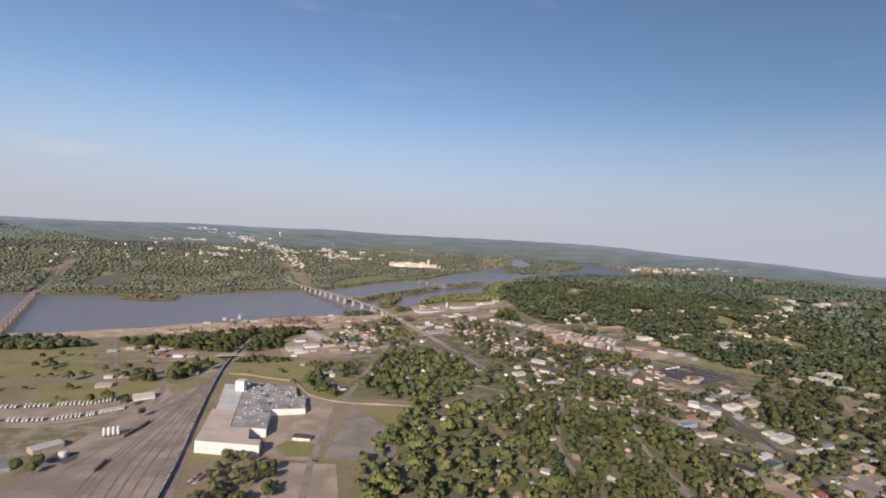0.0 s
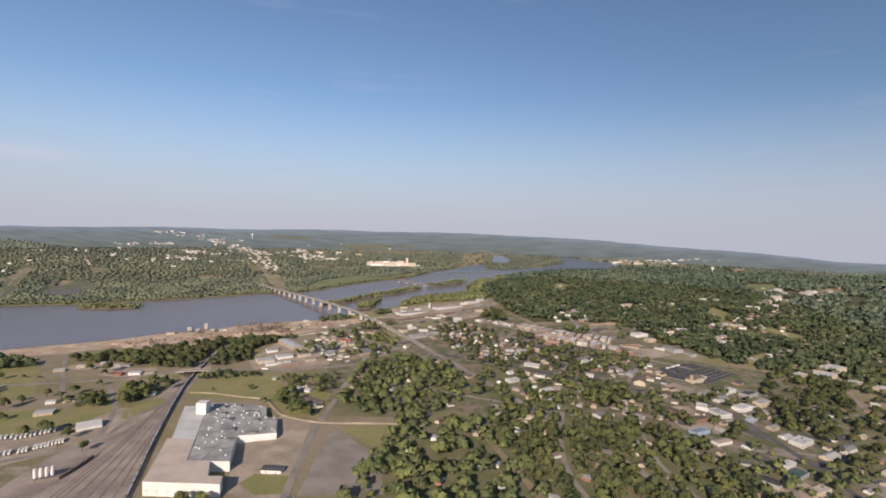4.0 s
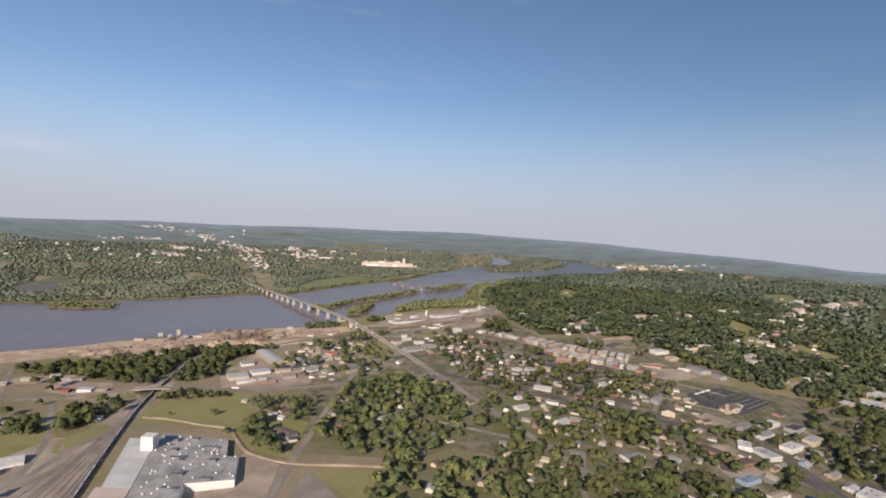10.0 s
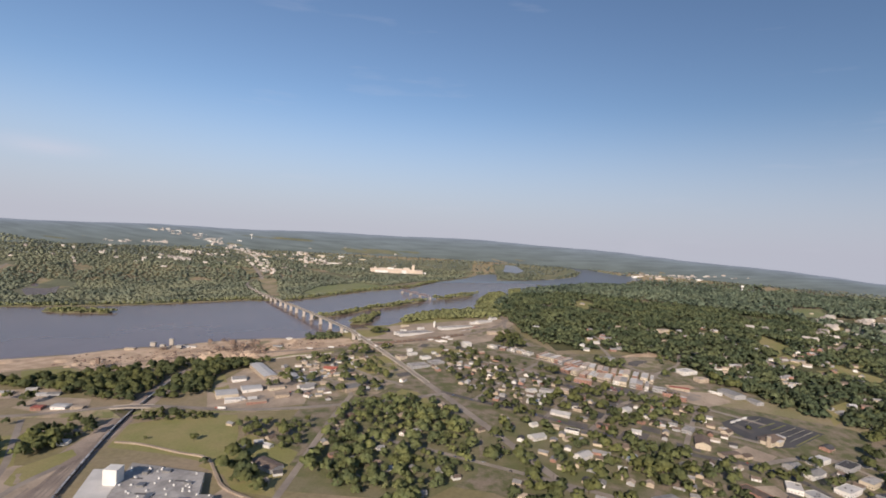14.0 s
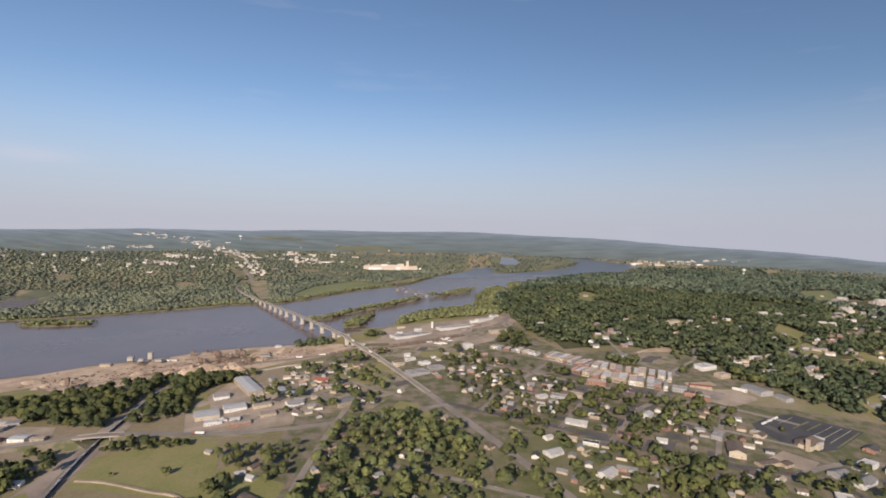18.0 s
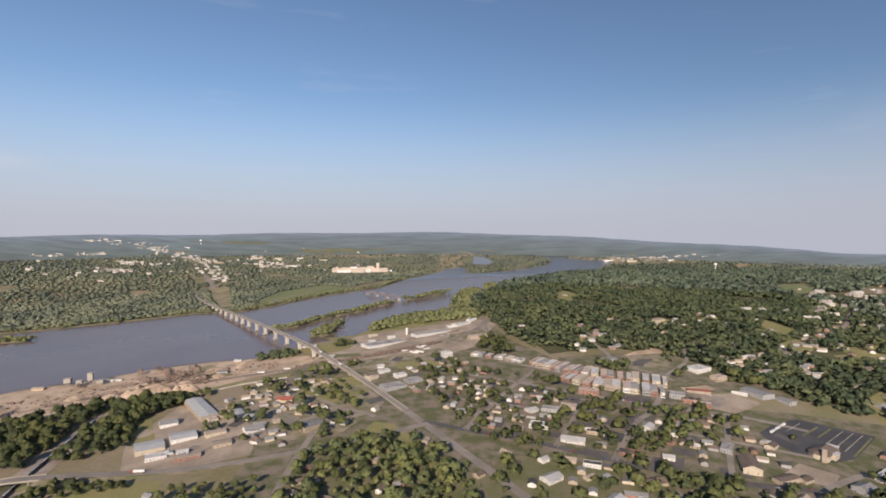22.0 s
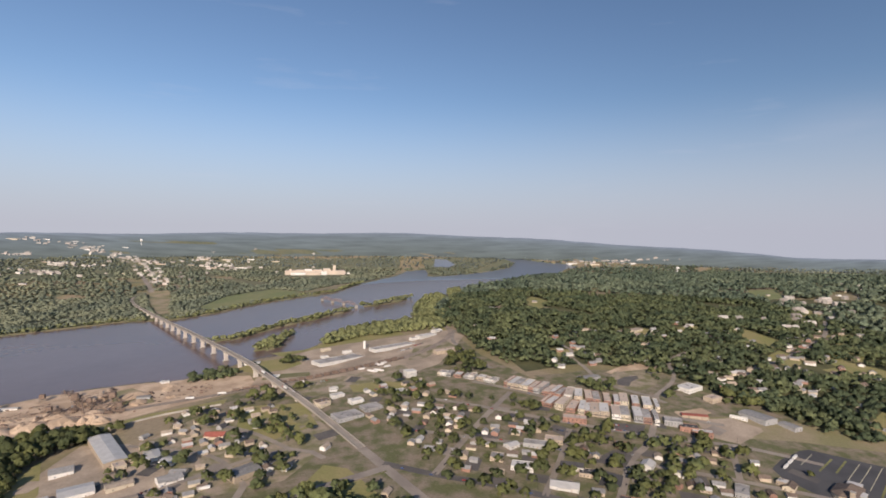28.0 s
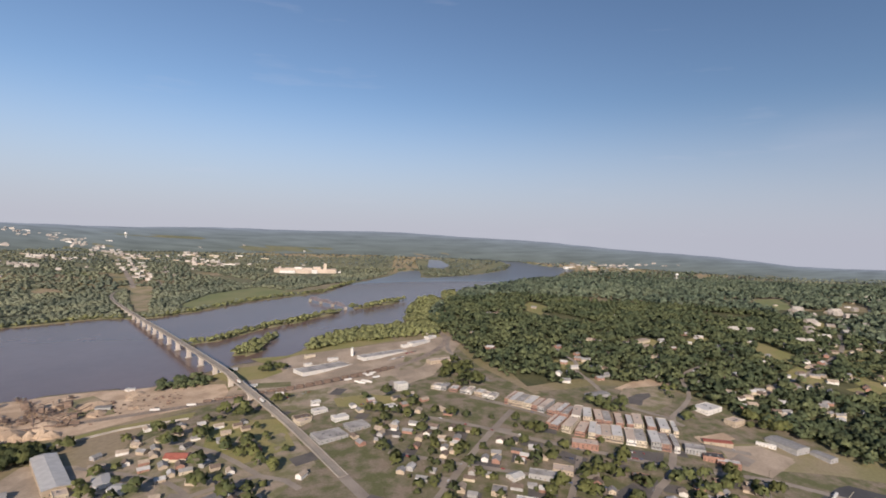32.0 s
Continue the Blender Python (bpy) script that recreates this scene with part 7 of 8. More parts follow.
def far_town():
    """Small far roofs among the woods, too many and too small to count."""
    bm = bmesh.new()
    lines = (((-1546, 3911), (-1052, 3533), 26, 60), ((-1944, 4046), (-1400, 3800), 20, 70), ((-1339, 3136), (-1500, 3200), 10, 40), ((-1950, 3466), (-1700, 3620), 14, 40), ((-900, 3740), (-620, 3430), 14, 60), ((-1516, 3446), (-1300, 3400), 10, 50), ((-700, 2700), (-1100, 3450), 12, 50), ((-2300, 2700), (-300, 3700), 26, 420), ((1400, 3550), (2050, 3600), 16, 60), ((900, 1450), (1250, 1600), 6, 40), ((1300, 1720), (1700, 1500), 13, 90), ((700, 1300), (1000, 1400), 10, 60))
    for (x0, y0), (x1, y1), n, wide in lines:
        for k in range(n * 2):
            u = frng.random()
            x, y = x0 + (x1 - x0) * u + frng.gauss(0, wide * 0.6), y0 + (y1 - y0) * u + frng.gauss(0, wide * 0.6)
            if inside(RIVER, np.array([x]), np.array([y]))[0]:
                continue
            f = shrink(x, y)
            w, d, h, r = frng.uniform(9, 26) * f, frng.uniform(8, 13) * f, frng.uniform(4, 7) * f, frng.uniform(-0.4, 0.5)
            px, py = drawn_in(x, y)
            z = gz(px, py)
            v = [Vector((px + a * w * math.cos(r) - b * d * math.sin(r), py + a * w * math.sin(r) + b * d * math.cos(r), 0)) for a, b in ((-.5, -.5), (.5, -.5), (.5, .5), (-.5, .5))]
            lo = [bm.verts.new((q.x, q.y, z - 3)) for q in v]
            hi = [bm.verts.new((q.x, q.y, z + h)) for q in v]
            top = [bm.verts.new(((v[0] + v[3]) / 2).to_tuple()[:2] + (z + h * 1.5,)), bm.verts.new(((v[1] + v[2]) / 2).to_tuple()[:2] + (z + h * 1.5,))]
            for i in range(4):
                bm.faces.new((lo[i], lo[(i + 1) % 4], hi[(i + 1) % 4], hi[i]))
            for fc in ((hi[0], hi[1], top[1], top[0]), (hi[2], hi[3], top[0], top[1]), (hi[1], hi[2], top[1]), (hi[3], hi[0], top[0])):
                bm.faces.new(fc)
            CLEAR.append((px, py - 9 * f, max(w, d) * 0.7))
    tagged(part("far_roofs", bm, mat("far_town_walls", (0.49, 0.455, 0.40), 0.8, second=(0.36, 0.31, 0.27), scale=0.02, fine=0.3, vary=0.25, island=0.35)), "scattered pale far houses among woods", "houses", kind="stuff")


far_town()


def water_tower(x, y, h, r):
    root = thing("water_tower", x, y, 0, "white elevated water tank on a slim column", "water tower")
    bm = bmesh.new()
    tube(bm, 0, 0, -5, h, r * 0.3, r * 0.25, 12)
    part("column", bm, M_WHITE, root)
    bm = bmesh.new()
    tube(bm, 0, 0, h, h + r * 0.5, r * 0.4, r, 16)
    tube(bm, 0, 0, h + r * 0.5, h + r * 1.2, r, r, 16)
    tube(bm, 0, 0, h + r * 1.2, h + r * 1.7, r, r * 0.2, 16)
    part("bowl", bm, M_WHITE, root)


water_tower(1640, 2960, 36, 11)
water_tower(-1300, 4060, 26, 10)
mast = thing("radio_mast", 1620, 2830, 0, "slim lattice radio mast above the woods", "mast")
bm = bmesh.new()
for s in (-1.5, 1.5):
    tube(bm, s, 0, 0, 62, 0.7, 0.4, 6)
tube(bm, 0, 1.5, 0, 66, 0.7, 0.4, 6)
part("lattice", bm, M_STEEL, mast)


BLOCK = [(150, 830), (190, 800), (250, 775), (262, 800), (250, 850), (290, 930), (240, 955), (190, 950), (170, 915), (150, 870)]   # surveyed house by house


def infill(poly, gap, rot, seed, keep):
    """More small houses along the streets where there is room."""
    x, y, rng = scatter(poly, gap, seed, keep)
    for px, py in zip(x, y):
        if not inside(BLOCK, np.array([px]), np.array([py]))[0] and free_of(np.array([px]), np.array([py]), 5.0)[0]:
            gable(float(px), float(py), rng.uniform(10, 15), rng.uniform(8, 10.5), rot + rng.choice((0, 90)) + rng.uniform(-5, 5), rng.uniform(5.2, 6.8), porch=False, surveyed=False, detail=False)


infill([(62, 705), (130, 685), (190, 690), (182, 785), (100, 815), (60, 790)], 17, -24, 60, 0.7)
infill([(-105, 690), (-90, 860), (-20, 870), (40, 690), (-60, 660)], 24, 25, 61, 0.6)
infill([(40, 900), (190, 800), (330, 760), (350, 880), (210, 940), (80, 1060), (30, 1000)], 14.5, -24, 51, 0.9)
infill([(60, 640), (150, 560), (330, 440), (330, 600), (290, 720), (130, 780)], 21, -24, 52, 0.6)
infill([(-210, 860), (-80, 860), (-50, 960), (-100, 1060), (-190, 1060)], 15, 25, 53, 0.7)
infill([(400, 440), (560, 440), (680, 640), (560, 730), (410, 700)], 20, 30, 54, 0.65)
infill([(-50, 400), (-40, 640), (60, 640), (100, 480), (110, 380)], 30, -20, 55, 0.6)
infill([(330, 640), (420, 660), (430, 760), (330, 740)], 15, 28, 56, 0.6)
infill([(-20, 980), (60, 940), (110, 1060), (60, 1110), (0, 1060)], 18, 26, 57, 0.6)
infill([(420, 1020), (560, 890), (760, 770), (1000, 800), (1050, 1250), (760, 1350), (450, 1180)], 30, 20, 58, 0.6)
infill([(300, 1140), (420, 1120), (520, 1250), (420, 1340), (280, 1280)], 32, 20, 59, 0.5)
build_woods()

# ---- single trees ----
def tree_kind(seed, r, h, label, leaf):
    rng = np.random.default_rng(seed)
    root = new("tree")
    tagged(root, label, "tree", "trees among the houses")
    bm = bmesh.new()
    tube(bm, 0, 0, -0.6, h * 0.55, 0.38, 0.2, 7)
    for k in range(4):
        a = k * 1.57 + rng.uniform(0, 0.8)
        base = Vector((0, 0, h * rng.uniform(0.28, 0.45)))
        tip = Vector((math.cos(a) * r * 0.55, math.sin(a) * r * 0.55, h * rng.uniform(0.55, 0.75)))
        side = (tip - base).cross(Vector((0, 0, 1))).normalized()
        up = side.cross(tip - base).normalized()
        lo = [bm.verts.new(base + (side * c + up * s) * 0.16) for c, s in ((1, 0), (-0.5, 0.87), (-0.5, -0.87))]
        hi = [bm.verts.new(tip + (side * c + up * s) * 0.05) for c, s in ((1, 0), (-0.5, 0.87), (-0.5, -0.87))]
        for i in range(3):
            bm.faces.new((lo[i], lo[(i + 1) % 3], hi[(i + 1) % 3], hi[i]))
    part("trunk", bm, M_BARK, root)
    n = 7
    c = np.stack([rng.normal(0, r * 0.36, n), rng.normal(0, r * 0.36, n), h * rng.uniform(0.48, 0.80, n)], -1)
    c[0] = (0, 0, h * 0.66)
    rad = r * rng.uniform(0.42, 0.62, n)
    rad[0] = r * 0.68
    v, f, q = leaf_cloud(rng, c, rad, 34, 0.26, 0.85, low=-0.55)
    crown = new("crown", mesh_np("crown", v, f, leaf, q))
    crown.parent = root
    return root


KINDS = [tree_kind(s, r, h, lab, m) for s, r, h, lab, m in (
    (31, 6.2, 12.5, "broad dark green shade tree with a rounded crown", M_LEAF_T), (32, 5.4, 11.5, "full green broadleaf tree beside houses", M_LEAF_T), (33, 7.2, 14.0, "large spreading dark green oak", M_LEAF_T),
    (34, 3.4, 8.0, "small round green garden tree", M_LEAF_T), (35, 4.2, 12.5, "tall narrow green garden tree", M_LEAF_T), (36, 3.8, 8.5, "yellow-green broadleaf tree beside houses", M_LEAF_W))]
USED = set()
trng = random.Random(40)


def plant(x, y, kind=None, size=None):
    k = trng.choice((0, 1, 1, 2, 0, 3, 4, 5)) if kind is None else kind
    m = pose(x, y, gz(x, y), 0, 0, trng.uniform(0, 360))
    s = size or trng.uniform(1.0, 1.5)
    if k in USED:
        ob = copy_thing(KINDS[k], m)
    else:
        ob = KINDS[k]
        ob.matrix_basis = m
        USED.add(k)
    ob.scale = (s, s, s * trng.uniform(0.9, 1.1))


def grove(poly, spacing, seed, keep):
    x, y, _ = scatter(poly, spacing, seed, keep)
    ok = free_of(x, y, 1.0)
    for px, py in zip(x[ok], y[ok]):
        plant(float(px), float(py))
        CLEAR.append((float(px), float(py), 2.5))


# the trees that stand nearest to the flight are single things
for poly, gap, keep in (
        ([(75, 640), (100, 480), (140, 390), (290, 390), (320, 470), (290, 540), (270, 600), (215, 640), (130, 690)], 14.5, 0.92),
        ([(-105, 690), (-90, 860), (-20, 870), (50, 790), (40, 690), (0, 660), (-60, 650)], 14.5, 0.88),
        ([(-188, 425), (-189, 466), (-168, 474), (-134, 457), (-118, 405), (-150, 380), (-180, 390)], 10.5, 0.95),
        ([(-199, 795), (-121, 792), (-110, 737), (-129, 713), (-181, 747)], 12, 0.9)):
    grove(poly, gap, int(gap * 10 + abs(poly[0][0])), keep)
plant(-221, 741, 0, 1.0)
for x, y, k, size in ((-322, 570, 0, 1.25), (-335, 436, 1, 1.5), (-340, 450, 0, 1.4), (-352, 440, 2, 1.3), (-447, 729, 4, 1.3), (-484, 717, 1, 1.2), (-470, 738, 0, 1.3), (-448, 617, 3, 1.4)):
    plant(x, y, k, size)
plant(-270, 745, 3, 1.0)
# the rest of the trees between the houses
for poly, gap, r, keep, lab in (
        ([(55, 640), (100, 480), (140, 360), (330, 360), (345, 450), (300, 540), (285, 610), (215, 650), (120, 700)], 9, 4.6, 0.72, "dense green trees round the near houses"),
        ([(-110, 690), (-90, 870), (-20, 880), (60, 790), (50, 690), (0, 650), (-60, 640)], 9, 4.4, 0.7, "dense green trees between houses"),
        ([(-70, 380), (-60, 520), (-30, 640), (60, 640), (90, 520), (130, 360), (20, 330)], 11, 5.0, 0.72, "dense green trees round near houses"),
        ([(-215, 890), (-190, 1060), (-100, 1070), (-40, 960), (-60, 890), (-150, 850)], 11, 4.9, 0.46, "green garden trees among houses"),
        ([(225, 845), (300, 800), (345, 850), (330, 895), (250, 915)], 10.5, 4.6, 0.72, "green trees round the houses of a town block"),
        ([(60, 850), (190, 790), (260, 800), (250, 940), (180, 1000), (60, 1080), (20, 1010)], 10.5, 4.0, 0.6, "scattered green street trees"),
        ([(190, 700), (300, 640), (330, 740), (180, 790)], 10, 4.4, 0.7, "green trees behind the main street"),
        ([(400, 560), (560, 520), (680, 640), (560, 760), (460, 760), (420, 650)], 10, 4.4, 0.68, "green trees among houses east of the main street"),
        ([(480, 790), (560, 760), (680, 660), (760, 700), (720, 900), (560, 900)], 11, 4.6, 0.42, "green trees round the school"),
        ([(420, 380), (600, 420), (700, 600), (560, 520), (420, 500)], 12, 4.8, 0.65, "green trees beside a lot"),
        ([(0, 1062), (30, 1085), (75, 1090), (90, 1060), (30, 1035)], 10, 4.6, 0.6, "green trees below the mill"),
        ([(-108, 1215), (-95, 1235), (-72, 1222), (-84, 1204)], 8, 4.2, 0.85, "small green trees beside the mill"),
        ([(-78, 1098), (-70, 1110), (-58, 1106), (-66, 1094)], 6, 4.6, 0.9, "single green tree below the tracks"),
        ([(-140, 1080), (-112, 1100), (-98, 1062), (-132, 1045)], 10, 4.8, 0.7, "green trees below the bridge ramp"),
        ([(350, 1012), (362, 1030), (384, 1028), (374, 1008)], 8, 4.0, 0.7, "small green trees on a mound"),
        ([(-430, 690), (-395, 745), (-360, 790), (-320, 770), (-345, 730), (-390, 690)], 10, 4.8, 0.75, "green copse beside the railway"),
        ([(-640, 620), (-480, 620), (-400, 780), (-480, 900), (-600, 900)], 26, 4.6, 0.4, "scattered green field trees"),
        ([(-420, 545), (-345, 590), (-345, 640), (-430, 640)], 20, 4.0, 0.4, "scattered green trees beside a yard"),
        ([(-190, 690), (-150, 645), (-125, 645), (-130, 720), (-180, 740)], 12, 5.2, 0.5, "green trees behind the factory"),
        ([(120, 1090), (170, 1110), (165, 1200), (120, 1180)], 10, 4.6, 0.7, "green trees at the foot of the hill"),
        ([(188, 677), (198, 725), (246, 750), (262, 720), (235, 685)], 8.5, 5.2, 0.9, "dense green grove beside the main street"),
        ([(177, 614), (231, 653), (280, 640), (245, 590), (169, 565), (120, 560), (143, 642)], 9, 5.2, 0.85, "dense green trees among small houses"),
        ([(297, 858), (310, 893), (345, 900), (366, 890), (352, 862)], 10, 4.8, 0.75, "green trees behind the car park"),
        ([(300, 600), (322, 633), (359, 638), (336, 606)], 9, 4.8, 0.8, "green trees round a yard"),
        ([(446, 682), (509, 689), (626, 816), (580, 865), (509, 836), (457, 755)], 11, 4.8, 0.4, "green trees between the car park and the school"),
        ([(255, 1035), (300, 1060), (320, 1050), (290, 1010)], 8, 4.2, 0.8, "green trees behind the downtown shops"),
        ([(405, 985), (440, 960), (455, 985), (420, 1010)], 8, 4.2, 0.8, "green trees below the hill"),
        ([(352, 1050), (366, 1068), (392, 1082), (396, 1064), (372, 1044)], 9, 4.0, 0.5, "small green trees on a dry lot"),
        ([(372, 824), (378, 834), (388, 830), (380, 820)], 6, 4.4, 0.9, "dark green trees behind the church"),
        ([(330, 975), (350, 985), (360, 1000), (335, 1000)], 9, 3.6, 0.6, "small green trees beside a dirt lot"),
        ([(62, 705), (130, 685), (190, 690), (182, 785), (100, 815), (60, 790)], 9.5, 4.8, 0.62, "dense green trees round houses beside the main street"),
        ([(130, 860), (240, 810), (340, 790), (350, 830), (240, 880), (130, 920)], 11, 4.2, 0.5, "green garden trees between shops"),
        ([(-392, 700), (-380, 745), (-345, 755), (-335, 725), (-360, 700)], 8.5, 5.0, 0.9, "dense green copse beside the railway"),
        ([(-318, 795), (-290, 792), (-225, 800), (-225, 812), (-305, 810)], 7, 3.0, 0.9, "green bushes below the levee road"),
        ([(-205, 700), (-165, 700), (-120, 640), (-140, 630), (-170, 670)], 14, 4.8, 0.6, "single green trees on a lawn"),
        ([(330, 640), (430, 640), (440, 780), (330, 740)], 11, 4.2, 0.6, "small green trees along the main street"),
        ([(300, 420), (420, 400), (420, 560), (330, 600), (290, 560)], 12, 4.2, 0.5, "green trees beside the main street")):
    woods("town_trees", poly, gap, r * 1.08, 20, 0.37, lab, int(gap * 7 + abs(poly[0][0])), keep=keep, flat=0.95, lift=0.5, material=M_LEAF_T)

# ---- vehicles ----
M_TYRE = mat("tyre", (0.03, 0.03, 0.03), 0.9)


def car_kind(colour, word):
    paint = mat(word + "_car_paint", colour, 0.3, vary=0.05, spec=0.5)
    root = new("car")
    tagged(root, "parked %s saloon car on asphalt" % word, "car", "parked cars")
    bm = bmesh.new()
    prof = ((-2.25, 0.35), (2.25, 0.35), (2.3, 0.8), (1.1, 0.98), (-1.9, 1.0), (-2.3, 0.85))
    a, b = ([bm.verts.new((p, s * 0.9, q)) for p, q in prof] for s in (-1, 1))
    bm.faces.new(a)
    bm.faces.new(b[::-1])
    for i in range(6):
        j = (i + 1) % 6
        bm.faces.new((a[j], a[i], b[i], b[j]))
    part("body", bm, paint, root)
    for nm, m, lo, hi, sc in (("windows", M_GLASS, 0.97, 1.42, 0.0), ("roof", paint, 1.42, 1.5, 0.0)):
        bm = bmesh.new()
        ends = ((-1.75, 0.95), (-1.2, 0.55)) if nm == "windows" else ((-1.2, 0.55), (-1.1, 0.45))
        l = [bm.verts.new(p) for p in ((ends[0][0], -0.82, lo), (ends[0][1], -0.82, lo), (ends[0][1], 0.82, lo), (ends[0][0], 0.82, lo))]
        h = [bm.verts.new(p) for p in ((ends[1][0], -0.68, hi), (ends[1][1], -0.68, hi), (ends[1][1], 0.68, hi), (ends[1][0], 0.68, hi))]
        bm.faces.new(h)
        bm.faces.new(l[::-1])
        for i in range(4):
            bm.faces.new((l[i], l[(i + 1) % 4], h[(i + 1) % 4], h[i]))
        part(nm, bm, m, root)
    for x in (-1.4, 1.4):
        bm = bmesh.new()
        for y in (-0.82, 0.82):
            add_box(bm, x - 0.32, x + 0.32, y - 0.11, y + 0.11, 0.0, 0.64)
        add_box(bm, x - 0.06, x + 0.06, -0.75, 0.75, 0.26, 0.38)
        part("axle", bm, M_TYRE, root)
    return root


CARS = [car_kind(c, w) for c, w in (((0.75, 0.75, 0.74), "white"), ((0.04, 0.04, 0.045), "black"), ((0.40, 0.41, 0.42), "silver"), ((0.35, 0.04, 0.03), "red"), ((0.06, 0.10, 0.22), "blue"))]
PLACED = set()
crng = random.Random(9)


def park(x, y, rot, k=None, lift=0.22):
    k = crng.randrange(5) if k is None else k
    m = pose(x, y, gz(x, y) + lift, 0, 0, rot)
    if k in PLACED:
        copy_thing(CARS[k], m)
    else:
        CARS[k].matrix_basis = m
        PLACED.add(k)


def park_row(x, y, rot, n, heading, gap=2.0, fill=0.7):
    for i in range(n):
        if crng.random() < fill:
            park(x + i * gap * math.cos(radians(rot)), y + i * gap * math.sin(radians(rot)), rot + heading + crng.choice((0, 180)))


park_row(247, 941, -17, 11, 90)
park_row(244, 931, -22, 9, 90, fill=0.5)
park_row(190, 935, -35, 7, 90, fill=0.6)
park_row(-201, 428, 80, 10, 90, 1.9, 0.9)
park_row(-195, 428, 80, 10, 90, 1.9, 0.8)
park_row(430, 706, 12, 9, 90, fill=0.4)
park_row(385, 858, 40, 8, 90, fill=0.3)
park_row(300, 540, 30, 7, 90, 2.2, 0.4)
park_row(425, 545, 20, 9, 90, 2.2, 0.5)
park_row(-215, 915, 20, 8, 80, 3.0, 0.5)
park_row(-170, 885, 30, 8, 60, 3.0, 0.5)
park_row(290, 690, -20, 6, 90, 3.0, 0.5)
park_row(-60, 1110, 25, 8, 90, 3.5, 0.6)
park_row(60, 1222, 30, 14, 90, 2.2, 0.8)
park_row(85, 1246, 33, 10, 90, 2.2, 0.8)
park_row(-5, 1152, 26, 12, 90, 2.6, 0.6)
park_row(20, 1070, 26, 8, 90, 2.4, 0.6)
park_row(-110, 478, 2, 4, 90, 2.2, 0.9)
for pts, n in ((MAIN, 16), (STREETS[6][0], 10), (STREETS[5][0], 8), (STREETS[4][0], 8), (STREETS[8][0], 6), (STREETS[0][0], 3), (STREETS[1][0], 5)):
    for i, m in enumerate(along(pts, 18, 27, n, 0.24)):
        side = crng.choice((-1, 1)) * 1.8
        p = m @ Vector((0, side, 0))
        park(p.x, p.y, math.degrees(m.to_euler().z) + (180 if side < 0 else 0))
for i, m in enumerate(along([(-45, 1022), (-150, 1205), (-280, 1447), (-430, 1735), (-560, 1985)], 60, 120, 8)):
    p = m @ Vector((0, 2 if i % 2 else -2, 0))
    h = np.interp(p.y, (1022, 1090, 1148, 1205, 1447, 1735, 1985), (1.5, 7, 12, 14, 14, 12, 8))
    park(p.x, p.y, math.degrees(m.to_euler().z), i % 3, h + 0.1)


def trailer(label, group):
    root = new("trailer")
    tagged(root, label, "trailer", group)
    part("box", boxes((-7, 7, -1.25, 1.25, 1.15, 4.0)), M_WHITE, root)
    part("chassis", boxes((-6.8, 6.8, -0.6, 0.6, 0.85, 1.15)), M_DARK, root)
    part("axle", boxes((-6.1, -3.9, -1.2, 1.2, 0.0, 0.95)), M_TYRE, root)
    part("landing_leg", boxes((4.2, 4.5, -0.8, 0.8, 0.0, 0.85)), M_TYRE, root)
    return root


first = trailer("white box trailer parked in a row", "parked white trailers")
spots = []
for (x0, y0), (x1, y1), n in (((-436, 603), (-416, 609), 6), ((-409, 606), (-384, 624), 9), ((-381, 572), (-356, 595), 13), ((-408, 558), (-388, 570), 7), ((-505, 588), (-445, 600), 14), ((-480, 548), (-418, 556), 14)):
    for i in range(n):
        u = (i + crng.uniform(-0.1, 0.1)) / (n - 1)
        px, py = x0 + (x1 - x0) * u, y0 + (y1 - y0) * u
        if crng.random() < 0.9:
            spots.append(pose(px, py, gz(px, py) + 0.16, 0, 0, 118 + crng.uniform(-2, 2)))
spots += [pose(x, y, gz(x, y) + 0.24, 0, 0, r) for x, y, r in ((369, 848, 32), (380, 855, 32), (391, 862, 32), (40, 1152, 28), (-160, 1112, 8), (-195, 1108, 8), (-70, 1122, 12), (-120, 880, 15), (28, 1166, 30), (32, 1162, 30), (36, 1169, 30), (18, 1139, -25), (22, 1135, -25), (26, 1141, -25), (30, 1137, -25), (6, 1150, 28), (-122, 1178, 10), (-104, 1160, 12), (-28, 1075, 10))]
first.matrix_basis = spots[0]
for m in spots[1:]:
    copy_thing(first, m)


def lorry(x, y, z, rot):
    root = thing("lorry", x, y, rot, "lorry with a red cab and a long white trailer", "lorry", z=z)
    part("trailer_box", boxes((-8, 5.5, -1.25, 1.25, 1.15, 4.0)), M_WHITE, root)
    cab = part("cab", boxes((6, 9.6, -1.2, 1.2, 0.6, 3.3)), ROOFS["red"], root, "red cab")
    part("windscreen", boxes((9.6, 9.68, -1.0, 1.0, 2.0, 3.0)), M_GLASS, cab)
    for wx in (-7, -5.8, 6.6, 8.8):
        part("axle", boxes((wx - 0.5, wx + 0.5, -1.2, 1.2, 0, 1.0)), M_TYRE, root)


lorry(-229, 826, gz(-229, 826) + 1.6, 181)
lorry(-84, 1086, gz(-84, 1086) + 6.9, 118)
lorry(-118, 1143, gz(-118, 1143) + 11.9, 118)

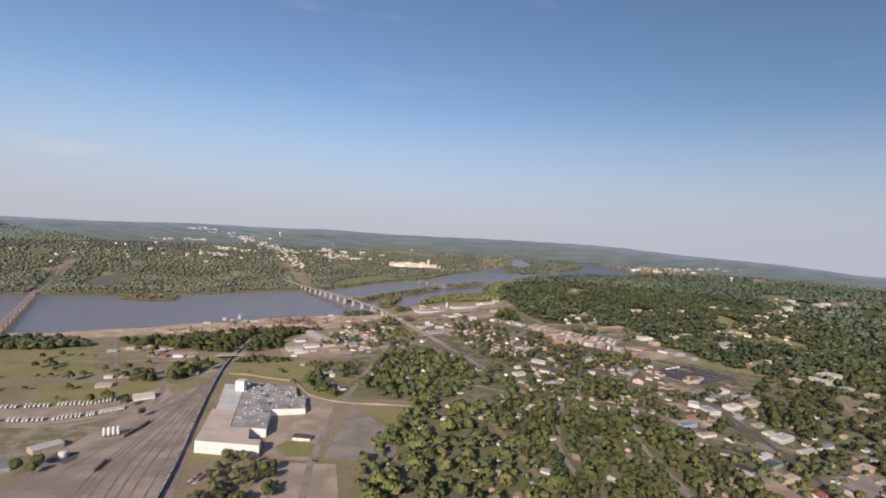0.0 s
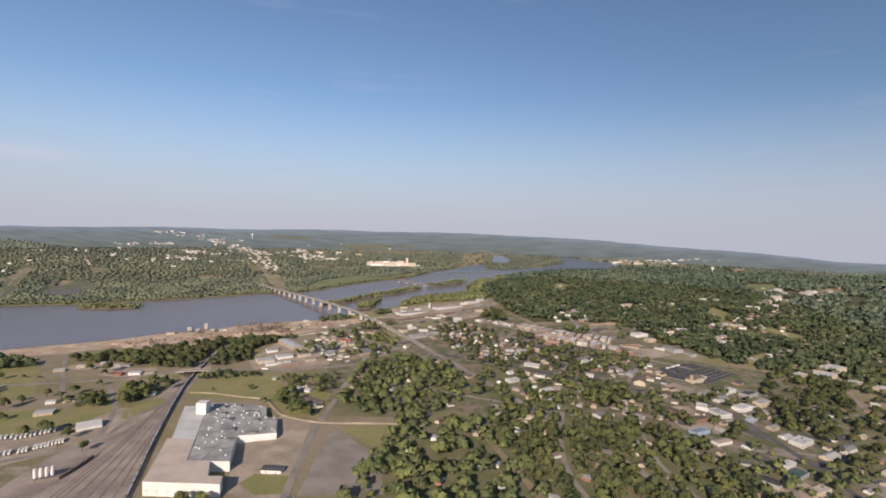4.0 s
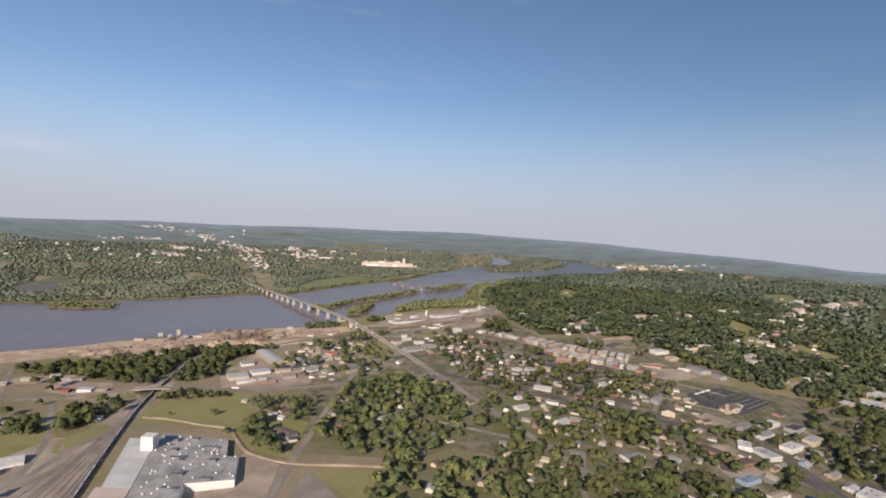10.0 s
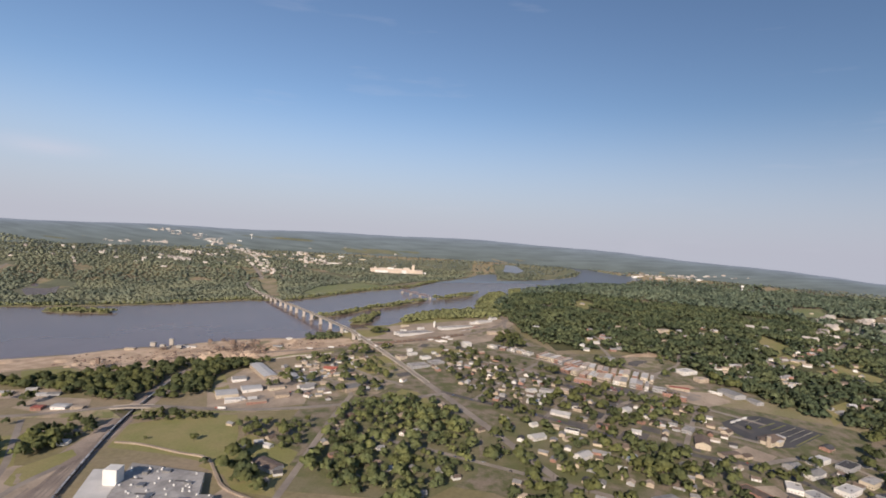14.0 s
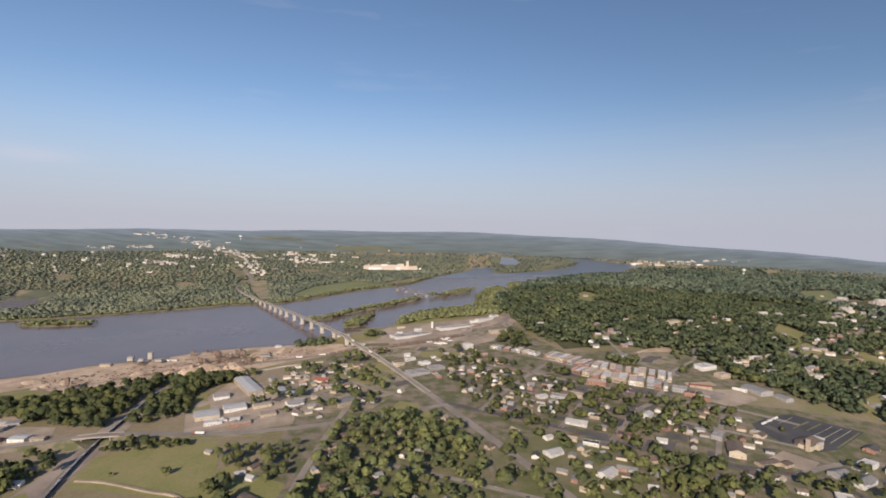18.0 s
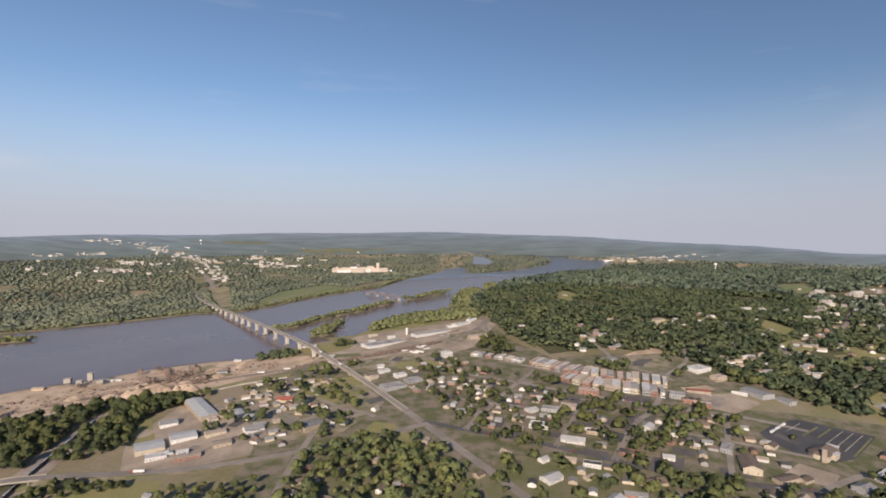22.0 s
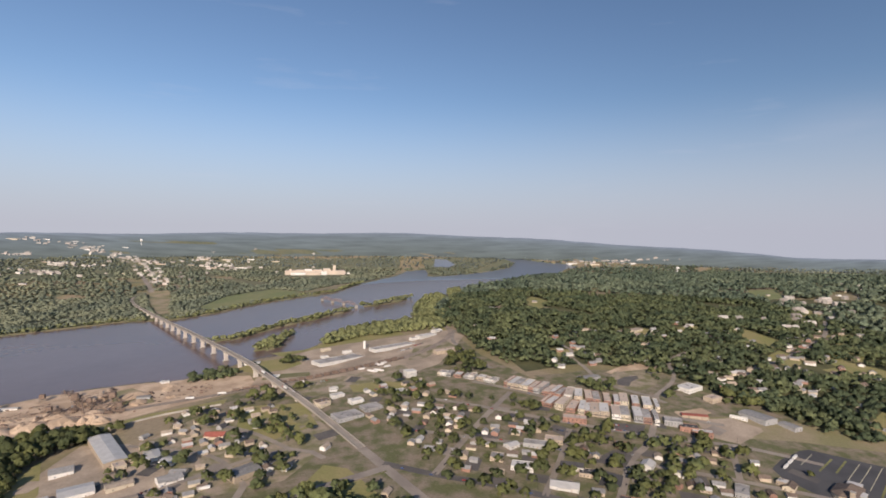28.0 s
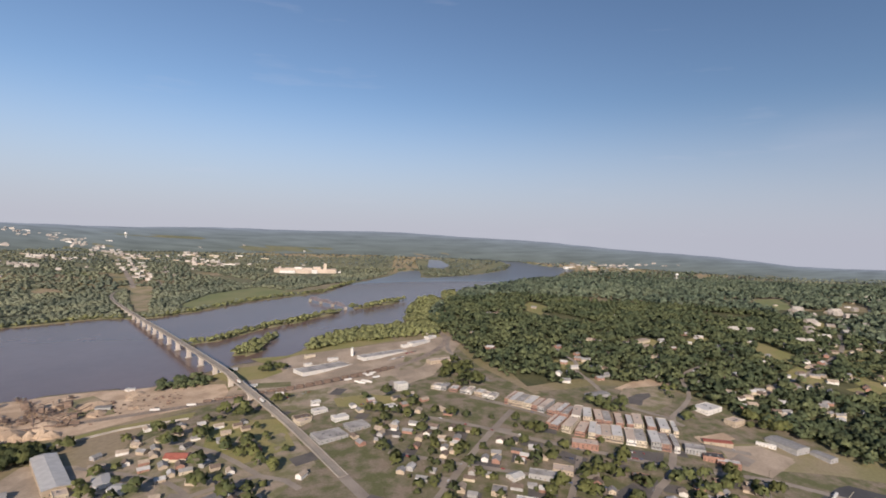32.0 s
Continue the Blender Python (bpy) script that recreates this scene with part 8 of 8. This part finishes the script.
# ---- utility poles ----
def pole_kind():
    root = new("utility_pole")
    tagged(root, "weathered wooden utility pole with a cross arm", "utility pole", "utility poles along the streets")
    bm = bmesh.new()
    tube(bm, 0, 0, -1, 10.5, 0.19, 0.13, 8)
    part("pole", bm, M_BARK, root)
    part("cross_arm", boxes((-0.09, 0.09, -1.3, 1.3, 9.4, 9.6)), M_BARK, root)
    return root


pole = pole_kind()
spots = []
for pts, n, off in ((MAIN, 20, 5.5), (STREETS[5][0], 11, 4.2), (STREETS[8][0], 12, 4), (LEVEE, 14, 7)):
    for m in along(pts, 10, 30, n):
        p = m @ Vector((0, off, 0))
        spots.append(pose(p.x, p.y, gz(p.x, p.y), 0, 0, math.degrees(m.to_euler().z)))
pole.matrix_basis = spots[0]
for m in spots[1:]:
    copy_thing(pole, m)

# ---- from plan units to metres ----
bpy.context.view_layer.update()
for ob in list(scene.objects):
    if ob.parent or ob.type in ('CAMERA', 'LIGHT'):
        continue
    if ob.matrix_basis.translation.length == 0.0:
        if ob.type == 'MESH':
            ob.data.transform(Matrix.Scale(K, 4))
        else:
            for child in ob.children:
                child.matrix_basis = Matrix.Scale(K, 4) @ child.matrix_basis
    else:
        ob.location = ob.location * K

# the houses beyond the nearest few hundred become one mass of roofs
bpy.context.view_layer.update()
HOUSES = [ob for ob in scene.objects if ob.parent is None and ob.name.split(".")[0] == "house"]
HOUSES.sort(key=lambda ob: math.hypot(ob.location.x - 150, ob.location.y - 800))
vs, fs, ms, slots = [], [], [], []
for ob in HOUSES[235:]:
    for c in ob.children_recursive:
        if c.type == 'MESH':
            base = len(vs)
            vs += [tuple(c.matrix_world @ v.co) for v in c.data.vertices]
            m = c.data.materials[0]
            if m not in slots:
                slots.append(m)
            for p in c.data.polygons:
                fs.append([base + i for i in p.vertices])
                ms.append(slots.index(m))
    for c in list(ob.children_recursive) + [ob]:
        bpy.data.objects.remove(c)
if fs:
    me = bpy.data.meshes.new("outlying_houses")
    me.from_pydata(vs, [], fs)
    for m in slots:
        me.materials.append(m)
    me.polygons.foreach_set("material_index", ms)
    me.update()
    tagged(new("outlying_houses", me), "many small pale houses at the edge of town and in the hill woods", "houses", kind="stuff")
